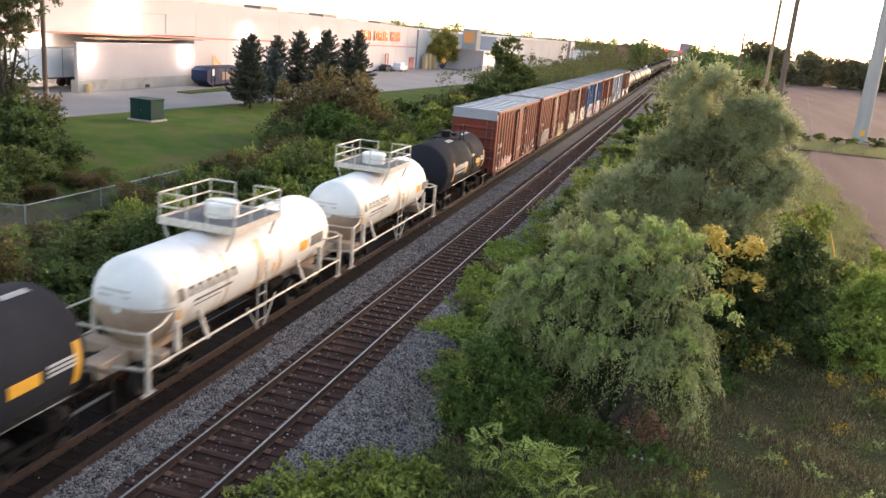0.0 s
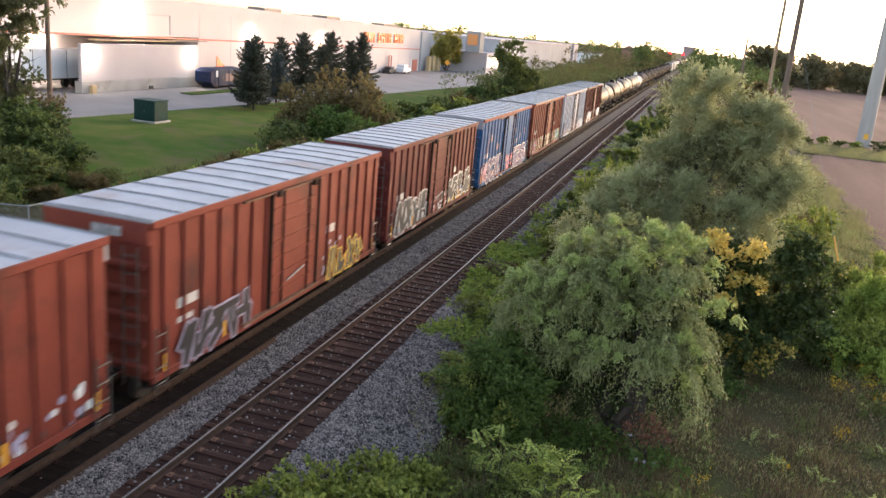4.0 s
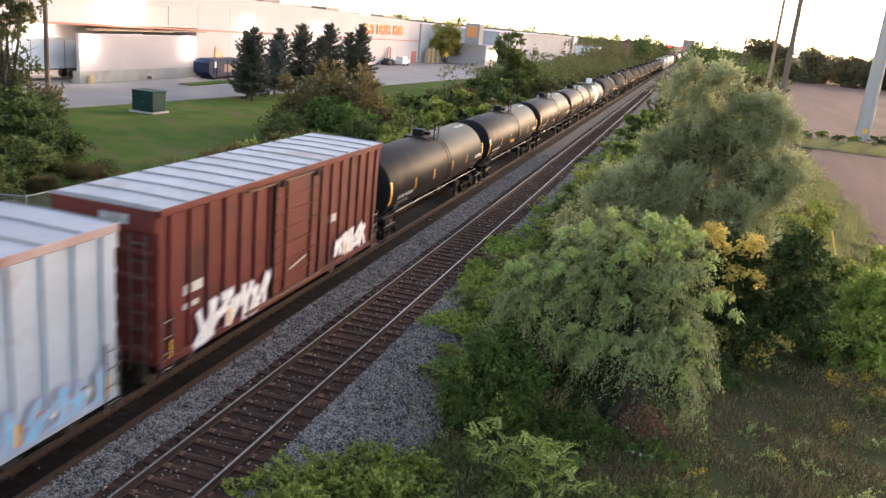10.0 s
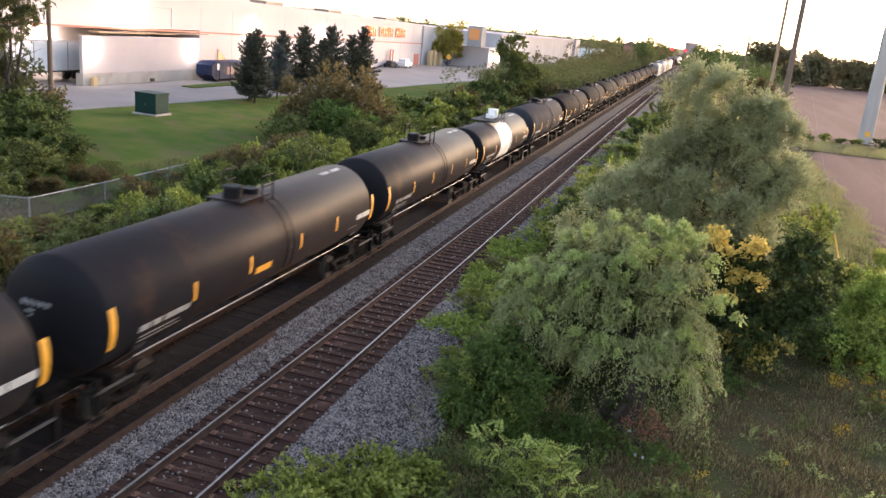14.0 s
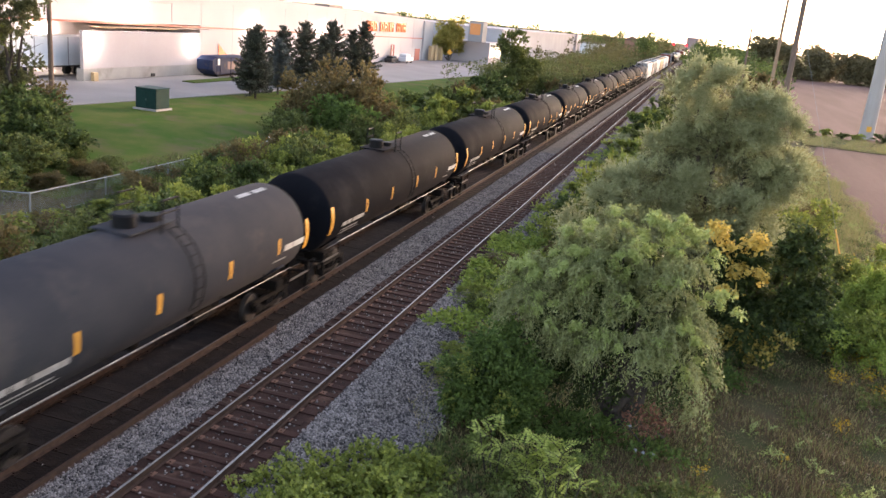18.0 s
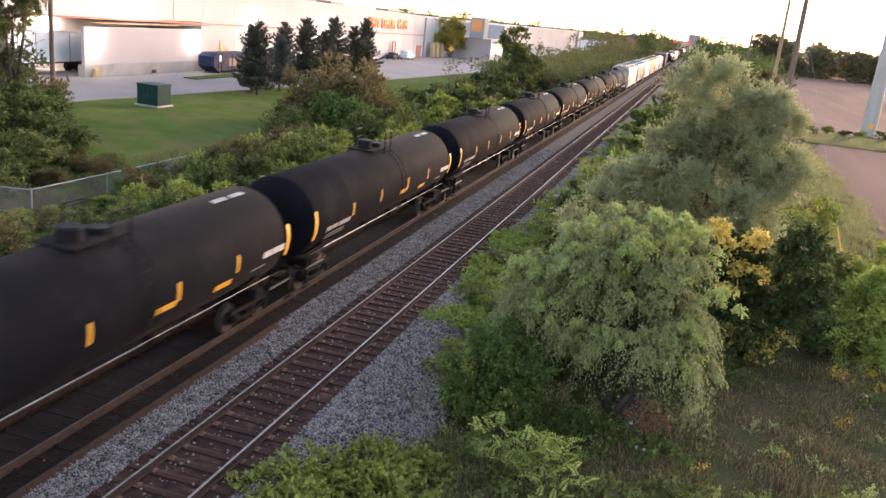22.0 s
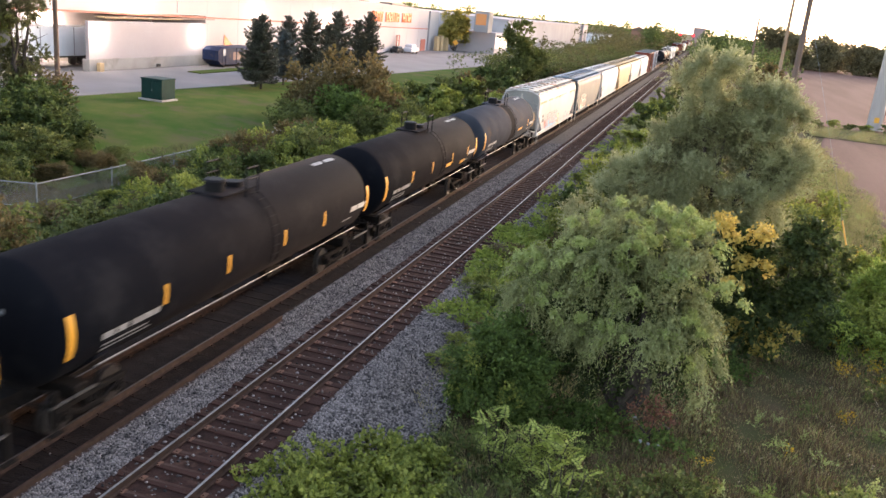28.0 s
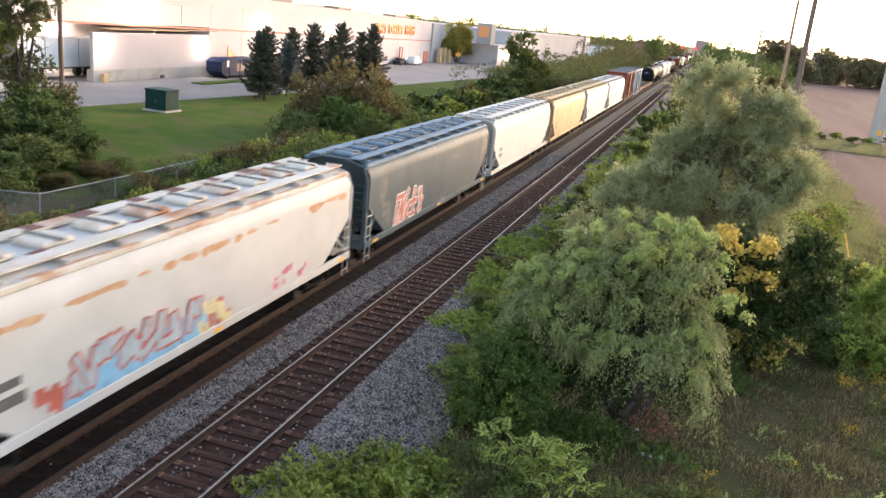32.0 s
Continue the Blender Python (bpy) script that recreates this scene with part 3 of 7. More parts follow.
            part("dirty_head", Geo().add(hv, [(k * (n_ + 1) + i, k * (n_ + 1) + i + 1, (k + 1) * (n_ + 1) + i + 1, (k + 1) * (n_ + 1) + i) for k in range(rows_ - 1) for i in range(n_)]), GRIME, car, "brown dirt on the head's lower half", smooth=True)
            part("head_seam", Geo().pipe([((r + 0.015) * math.cos(c_), ye + e * (0.8 * (1 - math.sqrt(max(0.0, 1 - math.cos(c_) ** 2)))) - e * 0.01, zc) for c_ in [math.pi * i / 16 for i in range(17)]], 0.014, 5), GRIME, car)
        # lettering that is a maker's name becomes plain bars
        for k in range(6):
            on_tank(car, "lettering", r, zc, 4, 17, 2.78 + 0.43 * k, 2.78 + 0.43 * k + 0.10, DARK_STENCIL, "dark lettering bar")
            on_tank(car, "lettering", r, zc, 4, 17, 2.98 + 0.43 * k, 2.98 + 0.43 * k + 0.12, DARK_STENCIL, "dark lettering bar")
            on_tank(car, "lettering", r, zc, 13, 17, 2.86 + 0.43 * k, 2.86 + 0.43 * k + 0.14, DARK_STENCIL, "dark lettering bar")
        on_tank(car, "lettering", r, zc, -5, -2, 3.0, 5.0, DARK_STENCIL, "dark lettering bar")
        on_tank(car, "lettering", r, zc, -11, -9, 3.0, 4.4, DARK_STENCIL, "dark lettering bar")
        on_tank(car, "emblem", r, zc, 3, 19, 2.3, 2.62, DARK_STENCIL, "dark emblem")
        for z in (0.42, 0.26):
            part("head_marking", Geo().box(-0.55, 0.35, y0 + 0.03, y0 + 0.10, zc + z, zc + z + 0.045), FAINT_STENCIL, car)
        on_tank(car, "data_panel", r, zc, -10, 8, length - 2.75, length - 1.75, DARK_STENCIL)
        on_tank(car, "yellow_panel", r, zc, -10, 6, length - 3.6, length - 2.95, YELLOW)
        for y in (2.3, mid + 1.1, mid + 1.6):
            on_tank(car, "reflector", r, zc, -24, -6, y, y + 0.13, YELLOW)
    else:
        g = Geo().rod((0, mid - 0.2, top - 0.1), (0, mid - 0.2, top + 0.34), 0.31, 16).rod((0, mid - 0.2, top + 0.34), (0, mid - 0.2, top + 0.40), 0.35, 16, 0.29)
        part("dome", g, HEAD_BLACK if variant != "band" else WORN_WHITE_BAND, car, "round valve housing", smooth=True)
        part("walkway", Geo().box(-0.62, 0.62, mid - 0.75, mid + 1.1, top - 0.02, top + 0.035, 0.01), paint, car)
        part("manway", Geo().rod((0.1, mid + 0.7, top), (0.1, mid + 0.7, top + 0.2), 0.28, 14), HEAD_BLACK, car)
        for s in (-1, 1):
            g = Geo().pipe([(s * 0.7, mid + 0.4, top - 0.2), (s * 0.7, mid + 0.4, top + 0.7), (s * 0.7, mid + 1.1, top + 0.7), (s * 0.7, mid + 1.1, top - 0.2)], 0.03)
            g.pipe([(s * 0.7, mid + 0.4, top + 0.35), (s * 0.7, mid + 1.1, top + 0.35)], 0.025)
            part("guard_rail", g, HEAD_BLACK, car)
            g = Geo()
            arc = [(s * (r + 0.1) * math.cos(radians(62 - 11 * k)), zc + (r + 0.1) * math.sin(radians(62 - 11 * k))) for k in range(9)]
            for x, z in arc:
                g.rod((x, mid + 0.58, z), (x, mid + 1.02, z), 0.016, 5)
            for yy in (mid + 0.58, mid + 1.02):
                g.pipe([(x, yy, z) for x, z in arc], 0.018, 5)
            part("side_ladder", g, HEAD_BLACK, car)["kind"] = "stuff"
        if variant == "blackshort":
            on_tank(car, "top_marking", r, zc, 66, 76, 3.6, 4.7, DATA)
            on_tank(car, "dark_strap", r, zc, -60, 85, mid + 0.3, mid + 0.75, HEAD_BLACK)
            for k in range(5):
                part("head_marking", Geo().box(-0.6 + 0.17 * k, -0.48 + 0.17 * k, y0 - 0.005, y0 + 0.14, zc + 0.15, zc + 0.27), DATA, car)
            on_tank(car, "emblem", r, zc, -9, 9, 2.3, 2.62, DATA, "pale emblem")
            for k in range(6):
                on_tank(car, "lettering", r, zc, -3, 9, 2.72 + 0.42 * k, 2.72 + 0.42 * k + 0.32, DATA, "pale lettering bar")
            on_tank(car, "lettering", r, zc, -10, -6, 2.9, 4.7, DATA, "pale lettering bar")
            on_tank(car, "lettering", r, zc, 14, 20, length - 4.6, length - 3.9, DATA, "pale lettering bar")
            for y in (4.7, 5.0, 7.6, 7.9):
                on_tank(car, "reflector", r, zc, -16, 2, y, y + 0.12, YELLOW)
            on_tank(car, "yellow_panel", r, zc, -6, 5, length - 3.6, length - 2.75, YELLOW)
            for a_ in (-4, 0, 4):
                on_tank(car, "data_panel", r, zc, a_, a_ + 2.6, length - 2.55, length - 1.7, FAINT_STENCIL)
        else:
            for ya, yb in ((2.2, 2.62), (2.7, 3.1), (3.22, 4.3)):
                on_tank(car, "lettering", r, zc, -19, -12, ya, yb, DATA, "pale lettering bar")
            for a_, ya, yb in ((-25, 2.3, 3.9), (-31, 2.3, 4.1), (-21, length - 3.0, length - 2.2)):
                on_tank(car, "lettering", r, zc, a_ - 2.2, a_, ya, yb, DATA, "thin pale lettering bar")
            for ya, yb in ((length - 2.45, length - 1.9), (length - 1.85, length - 1.1)):
                on_tank(car, "data_panel", r, zc, -12, -4, ya, yb, FAINT_STENCIL, "pale stencilled data panel")
        for i, y in enumerate((2.25, 99, 99, 99, 99, length - 1.75) if short else (1.1, 4.42, 7.32, 10.62, 13.5, length - 0.98)):
            if variant == "grey" and i not in (0, 4, 5):
                continue
            if y < length - 1.2 or i == 5:
                on_tank(car, "reflector", r, zc, -23 if i in (0, 5) else -13, 17 if i in (0, 5) else 7, y, y + (0.2 if i in (0, 5) else 0.13), YELLOW)
                on_tank(car, "reflector", r, zc, 184 if i in (0, 5) else 190, 206 if i in (0, 5) else 200, y, y + 0.16, YELLOW)
        on_tank(car, "top_marking", r, zc, 74, 81, length - 3.5, length - 2.75, DATA)
        on_tank(car, "top_marking", r, zc, 74, 81, length - 2.55, length - 1.8, DATA)
        if variant == "glossypanel":
            on_tank(car, "yellow_panel", r, zc, -19, -10, 7.75, 8.7, YELLOW)
        if variant == "yellowpanel":
            on_tank(car, "yellow_panel", r, zc, -17, -10, 9.75, 10.6, YELLOW)
            on_tank(car, "yellow_panel", r, zc, -26, -18, 12.5, 13.35, YELLOW)
        if not short:
            for k in range(5):
                part("head_marking", Geo().box(-0.62 + 0.17 * k, -0.52 + 0.17 * k, y0 + 0.012, y0 + 0.1, zc + 0.33, zc + 0.45), DATA, car)
            for k in range(3):
                part("head_marking", Geo().box(-0.5 + 0.08 * k, 0.15 - 0.1 * k, y0 + 0.012, y0 + 0.1, zc + 0.17 - 0.11 * k, zc + 0.21 - 0.11 * k), FAINT_STENCIL, car)
        if variant == "band":
            on_tank(car, "white_band", r, zc, -62, 242, 5.75, 9.3, WORN_WHITE_BAND, "broad white painted band")
            part("deck", Geo().box(-0.9, 0.9, 5.6, 8.9, top + 0.06, top + 0.12, 0.01), HEAD_BLACK, car, "black platform deck")
            part("dome_cap", Geo().rod((0, mid + 0.55, top + 0.1), (0, mid + 0.55, top + 0.70), 0.34, 20, 0.36), WORN_WHITE_BAND, car, "white bucket-shaped cap", smooth=True)
        if variant == "grey":
            on_tank(car, "dark_band", r, zc, -40, 220, mid - 0.2, mid + 1.0, BLACK, "dark stained band")
            on_tank(car, "yellow_panel", r, zc, -14, -8, 10.5, 11.7, YELLOW, "faded yellow panel")
    return car


def paint_car(name, a, b, dirt, amount=0.35):
    return mat(name, a, b, rough=0.6, spec=0.12, scale=0.8, fine=9, bump=0.06, dirt=dirt, dirt_amount=amount)


RED = paint_car("oxide_red_paint", (0.185, 0.042, 0.027), (0.14, 0.031, 0.021), (0.065, 0.026, 0.021), 0.4)
DARKRED = paint_car("dull_red_paint", (0.125, 0.028, 0.023), (0.092, 0.021, 0.018), (0.05, 0.02, 0.018), 0.45)
BLUE = paint_car("faded_blue_paint", (0.030, 0.105, 0.235), (0.022, 0.080, 0.185), (0.125, 0.075, 0.085), 0.18)
GREYBOX = paint_car("chalky_grey_paint", (0.36, 0.385, 0.435), (0.29, 0.315, 0.36), (0.24, 0.16, 0.15), 0.22)
PINK_EDGE = paint_car("rust_washed_edge", (0.33, 0.251, 0.238), (0.277, 0.191, 0.178), (0.198, 0.0924, 0.066), 0.4)
CREAM = paint_car("cream_overspray", (0.42, 0.345, 0.235), (0.34, 0.27, 0.18), (0.24, 0.16, 0.11))
ROOF_SEAM = mat("grimy_roof_seam", (0.17, 0.165, 0.165), (0.11, 0.105, 0.10), rough=0.8)
ROOF = mat("galvanised_roof", (0.31, 0.31, 0.34), (0.235, 0.23, 0.255), rough=0.5, metal=0.25, scale=0.7, fine=8, bump=0.05, dirt=(0.22, 0.15, 0.14), dirt_amount=0.3)
SPRAY = {k: mat("spray_" + k, c, tuple(x * 0.75 for x in c), rough=0.5, scale=2, fine=12, bump=0.02) for k, c in
         dict(white=(0.72, 0.72, 0.70), black=(0.02, 0.02, 0.022), purple=(0.05, 0.03, 0.12), pink=(0.55, 0.15, 0.22), cyan=(0.12, 0.42, 0.46), yellow=(0.62, 0.42, 0.05), sky=(0.20, 0.42, 0.60), redish=(0.45, 0.12, 0.09), lilac=(0.33, 0.30, 0.40), blue=(0.06, 0.17, 0.38), green=(0.08, 0.30, 0.22), straw=(0.62, 0.55, 0.30), faded=(0.17, 0.13, 0.16), faded_sky=(0.34, 0.40, 0.44)).items()}


def outline_text(word, size, material, car, name, label, x, y, z, grow=0.0, squeeze=1.0, bold=0.02, lean=0.0):
    cu = bpy.data.curves.new(name, "FONT")
    cu.body, cu.size, cu.extrude, cu.offset, cu.shear, cu.resolution_u = word, size, 0.003, bold + grow, lean, 2
    tmp = bpy.data.objects.new(name, cu)
    me = bpy.data.meshes.new_from_object(tmp)
    bpy.data.objects.remove(tmp)
    me.transform(Matrix.Diagonal((squeeze, 1, 1, 1)))
    me.transform(Matrix(((0, 0, 1, x), (1, 0, 0, y), (0, 1, 0, z), (0, 0, 0, 1))))
    me.materials.clear()
    me.materials.append(material)
    return part(name, me, material, car, label)


def blotches(car, x, y0, y1, z0, z1, keys, count, seed, name="graffiti", bubble=0.35):
    """Sprayed letter-like shapes that cannot be read: overlapping slanted strokes, a mesh for each colour."""
    r = random.Random(seed)
    for i, key in enumerate(keys):
        g = Geo()
        for _ in range(count):
            cy, cz = r.uniform(y0, y1), r.uniform(z0, z1)
            w, h, a = bubble * r.uniform(0.25, 0.6), bubble * r.uniform(0.7, 1.7), r.uniform(-0.5, 0.5)
            n = 10
            xx = x + 0.004 * (i + 1) + r.uniform(0, 0.002)
            pts = []
            for k in range(n):
                t = 2 * math.pi * k / n
                yy, zz = w * math.copysign(abs(math.cos(t)) ** 0.6, math.cos(t)), h * math.copysign(abs(math.sin(t)) ** 0.6, math.sin(t)) * 0.5
                zt = min(max(cz + zz * math.cos(a) + yy * math.sin(a), z0 - 0.02), z1 + 0.15)
                pts.append((xx, cy + yy * math.cos(a) - zz * math.sin(a), zt))
            g.add(pts, [tuple(range(n))])
        ob = part(name, g, SPRAY[key], car, "%s sprayed graffiti" % {"sky": "pale blue", "redish": "red", "faded_sky": "greyish blue"}.get(key, key))
        ob["kind"] = "stuff"


def tag(car, x, y0, y1, z0, z1, count, fill, edge, seed, thick=0.16, lean=0.18):
    """A row of sprayed signs that cannot be read: strokes between the nodes of a three by three grid, with an outline."""
    r = random.Random(seed)
    step = (y1 - y0) / count
    for key, grow, dx in ((edge, 0.07, 0.005), (fill, 0.0, 0.010)):
        r.seed(seed)
        g = Geo()
        for i in range(count):
            low, high = z0 + r.uniform(-0.05, 0.1), z1 + r.uniform(-0.2, 0.1)
            node = lambda n: (y0 + (i + 0.12 + 0.38 * (n % 3)) * step + r.uniform(-0.04, 0.04) * step, low + (high - low) * (n // 3) / 2)
            for k in range(4):
                first = r.randrange(9)
                (a, b), (c, d) = node(first), node((first + r.choice((2, 3, 4, 5, 6))) % 9)
                a, c = a + lean * (b - z0), c + lean * (d - z0)
                n = max(math.hypot(c - a, d - b), 0.01)
                h = thick * r.uniform(0.8, 1.25) / 2 + grow
                uy, uz = (c - a) / n, (d - b) / n
                xx = x + dx + 0.0004 * k
                g.add([(xx, a - uy * h * 0.7 + uz * h, b - uz * h * 0.7 - uy * h), (xx, c + uy * h * 0.7 + uz * h, d + uz * h * 0.7 - uy * h), (xx, c + uy * h * 0.7 - uz * h, d + uz * h * 0.7 + uy * h), (xx, a - uy * h * 0.7 - uz * h, b - uz * h * 0.7 + uy * h)], [(0, 1, 2, 3)])
        part("graffiti_outline" if grow else "graffiti_letters", g, SPRAY[key], car, "%s sprayed graffiti" % {"sky": "pale blue", "redish": "red", "faded_sky": "greyish blue"}.get(key, key))["kind"] = "stuff"


def boxcar(u, body, paint, label, roof=ROOF, ribs=7, door=0.5, graffiti=None, end_light=False, eave_paint=None):
    """Box wagon; the body runs from 0.85 to 0.85 + body."""
    car = thing("boxcar", label, "boxcar", "wagons of the train")
    length = body + 1.7
    y0, y1, w, z0, z1 = 0.85, 0.85 + body, 1.53, 0.88, 5.06
    part("body", Geo().box(-w, w, y0 + 0.04, y1 - 0.04, z0, z1 - 0.1, 0.02), paint, car)
    eave = Geo()
    for s in (-1, 1):
        eave.box(s * (w + 0.03) - 0.06, s * (w + 0.03) + 0.06, y0, y1, z1 - 0.22, z1 - 0.02, 0.02)
    part("top_plate", eave, eave_paint or paint, car)
    sill = Geo()
    for s in (-1, 1):
        sill.box(s * (w + 0.02) - 0.05, s * (w + 0.02) + 0.05, y0, y1, z0 - 0.06, z0 + 0.14, 0.015)
        sill.box(s * 1.35 - 0.05, s * 1.35 + 0.05, y0 + 4.2, y1 - 4.2, z0 - 0.24, z0, 0.015)
    part("side_sill", sill, paint, car)
    rf = Geo().sweep_y([(-w - 0.06, z1 - 0.06), (w + 0.06, z1 - 0.06), (w + 0.06, z1 - 0.02), (0, z1 + 0.005), (-w - 0.06, z1 - 0.02)], [(y0 - 0.03, 1, 1, 0), (y1 + 0.03, 1, 1, 0)])
    part("roof", rf, roof, car, "weathered metal roof")
    seams = Geo()
    for k in range(14):
        y = y0 + k * body / 13
        y = min(max(y, y0 + 0.03), y1 - 0.03)
        seams.add([(-w - 0.05, y - 0.02, z1 - 0.02), (-w - 0.05, y + 0.02, z1 - 0.02), (0, y + 0.02, z1 + 0.008), (0, y - 0.02, z1 + 0.008), (w + 0.05, y - 0.02, z1 - 0.02), (w + 0.05, y + 0.02, z1 - 0.02), (-w - 0.05, y, z1 + 0.016), (0, y, z1 + 0.04), (w + 0.05, y, z1 + 0.016)],
                  [(0, 6, 7, 3), (6, 1, 2, 7), (3, 7, 8, 4), (7, 2, 5, 8)])
    part("roof_seams", seams, ROOF_SEAM, car)
    # ribs and doors on the sides
    dc, dw = y0 + body * door, 1.62
    for s in (-1, 1):
        for k in range(2 * ribs):
            y = y0 + 0.5 + (dc - dw - y0 - 0.7) * k / (ribs - 1) if k < ribs else dc + dw + 0.25 + (y1 - 0.5 - dc - dw - 0.25) * (k - ribs) / (ribs - 1)
            part("side_rib", Geo().box(min(s * w, s * (w + 0.07)), max(s * w, s * (w + 0.07)), y - 0.06, y + 0.06, z0 + 0.15, z1 - 0.22, 0.02), paint, car)
        d = part("door", Geo().box(min(s * w, s * (w + 0.09)), max(s * w, s * (w + 0.09)), dc - dw, dc + dw, z0 + 0.2, z1 - 0.3, 0.02), paint, car)
        rd = Geo()
        for z in (1.55, 2.1, 2.65, 3.2, 3.75, 4.25):
            rd.box(min(s * (w + 0.09), s * (w + 0.135)), max(s * (w + 0.09), s * (w + 0.135)), dc - dw + 0.1, dc + dw - 0.1, z - 0.03, z + 0.03)
        for k in (-1, 1):
            part("door_edge", Geo().box(min(s * (w + 0.02), s * (w + 0.15)), max(s * (w + 0.02), s * (w + 0.15)), dc + k * (dw + 0.02) - 0.035, dc + k * (dw + 0.02) + 0.035, z0 + 0.18, z1 - 0.26), ROD if paint is GREYBOX else RUST_AND_SHADE, d)
            part("roller", Geo().box(min(s * (w + 0.09), s * (w + 0.2)), max(s * (w + 0.09), s * (w + 0.2)), dc + k * (dw - 0.4) - 0.12, dc + k * (dw - 0.4) + 0.12, z1 - 0.42, z1 - 0.24), RUST_AND_SHADE, d)
        part("door_ribs", rd, paint, d)
        for k in (-0.9, 0.9):
            part("door_rod", Geo().rod((s * (w + 0.13), dc + k, z0 + 0.15), (s * (w + 0.13), dc + k, z1 - 0.3), 0.03, 6), RUST_AND_SHADE, d)
        part("door_handle", Geo().pipe([(s * (w + 0.15), dc - 0.6, 1.75), (s * (w + 0.15), dc + 0.6, 1.95)], 0.03), DATA, d)
        part("door_track", Geo().box(min(s * w, s * (w + 0.16)), max(s * w, s * (w + 0.16)), dc - 2 * dw, dc + dw + 0.2, z0 + 0.1, z0 + 0.17), RUST, car)
        part("door_track", Geo().box(min(s * w, s * (w + 0.12)), max(s * w, s * (w + 0.12)), dc - 2 * dw, dc + dw + 0.2, z1 - 0.31, z1 - 0.26), RUST, car)
        ladder(car, s * (w + 0.1), y0 + 0.3, 0.55, 2.3, 0.45, ROD, rungs=4)
        ladder(car, s * (w + 0.1), y1 - 0.3, 0.55, 2.3, 0.45, ROD, rungs=4)
        for y in (y0 + 0.42, y1 - 0.55, y0 + 3.2, y1 - 3.2):
            part("reflector", Geo().box(s * (w + 0.085) - 0.004, s * (w + 0.085) + 0.004, y, y + 0.13, z0 + 0.15, z0 + 0.62), YELLOW, car)
        for y, z, b, h in ((y0 + 1.1, 2.5, 0.9, 0.28), (y0 + 1.1, 2.1, 0.7, 0.16), (dc + dw + 1.0, 2.6, 0.7, 0.3)):
            part("lettering", Geo().box(s * (w + 0.006) - 0.003, s * (w + 0.006) + 0.003, y, y + b, z, z + h), FAINT_STENCIL, car, "faded stencil bars")
    # corrugated ends
    for ye, s in ((y0, -1), (y1, 1)):
        g = Geo()
        for k in range(5):
            z = z0 + 0.36 + k * 0.66
            g.box(-w + 0.06, w - 0.06, min(ye, ye + s * 0.12), max(ye, ye + s * 0.12), z - 0.12, z + 0.12, 0.07)
        part("end_corrugation", g, paint, car)
        part("end_panel", Geo().box(-w + 0.02, w - 0.02, min(ye - s * 0.04, ye + s * 0.06), max(ye - s * 0.04, ye + s * 0.06), z1 - 0.62, z1 - 0.07), roof if end_light else paint, car)
        if graffiti and not end_light:
            part("end_patch", Geo().box(-0.1, 0.75, min(ye + s * 0.06, ye + s * 0.066), max(ye + s * 0.06, ye + s * 0.066), z1 - 0.5, z1 - 0.25), DATA, car, "pale worn patch")
        ladder(car, 1.1, ye + s * 0.19, 0.8, 4.4, 0.42, ROD, along="x", rungs=8)
        part("end_platform", Geo().box(-0.75, 0.75, min(ye, ye + s * 0.35), max(ye, ye + s * 0.35), 1.12, 1.16), UNDER, car)
        part("hand_brake", Geo().rod((-0.7, ye + s * 0.1, 3.2), (-0.7, ye + s * 0.16, 3.2), 0.26, 14), UNDER, car)
    part("underframe", Geo().box(-0.25, 0.25, 0.5, length - 0.5, 0.72, 1.0, 0.02).box(-1.3, 1.3, 2.3, 2.7, 0.8, 1.0).box(-1.3, 1.3, length - 2.7, length - 2.3, 0.8, 1.0).box(-0.9, -0.35, length / 2 - 1, length / 2 + 0.2, 0.55, 0.95, 0.03), UNDER, car)
    for y in (2.5, length - 2.5):
        bogie(car, y)
    coupler(car, 0.08, 1)
    coupler(car, length - 0.08, -1)
    if graffiti:
        graffiti(car, w + 0.012, y0, y1, z0)
    return car


def hopper(u, length, paint, label, top=None, spray=None, stain=None):
    """Covered hopper wagon with curved sides."""
    car = thing("hopper_car", label, "hopper car", "wagons of the train")
    y0, y1, w = 0.7, length - 0.7, 1.53
    top = top or paint
    prof = [(-w + 0.02, 1.25), (w - 0.02, 1.25), (w, 1.7), (w, 2.61), (w, 3.7), (w - 0.03, 3.95), (w - 0.16, 4.16), (w - 0.36, 4.3), (0.62, 4.44), (-0.62, 4.44), (-w + 0.36, 4.3), (-w + 0.16, 4.16), (-w + 0.03, 3.95), (-w, 3.7), (-w, 2.61), (-w, 1.7)]
    g, n = Geo(), len(prof)
    v = []
    for ys in (lambda z: y0 + (0.25 if z > 2.6 else 0.25 + (2.6 - z) * 1.5), lambda z: y1 - (0.25 if z > 2.6 else 0.25 + (2.6 - z) * 1.5)):
        v += [(x, ys(z), z) for x, z in prof]
    g.add(v, [(i, (i + 1) % n, n + (i + 1) % n, n + i) for i in range(n)] + [tuple(range(n)), tuple(range(n, 2 * n))])
    part("body", g, paint, car, smooth=True)
    rim = Geo()
    for s in (-1, 1):
        rim.box(s * 1.3 - 0.08, s * 1.3 + 0.08, y0 + 0.25, y1 - 0.25, 4.20, 4.36, 0.03)
    part("roof_edge", rim, stain or top, car)
    rw = Geo()
    for s in (-1, 1):
        rw.box(s * 0.85 - 0.22, s * 0.85 + 0.22, y0 + 0.1, y1 - 0.1, 4.50, 4.54)
    part("roof_walk", rw, top, car, "grated roof walkway")
    if stain is RUSTY_WHITE:
        r = random.Random(17)
        stains, plates = Geo(), Geo()
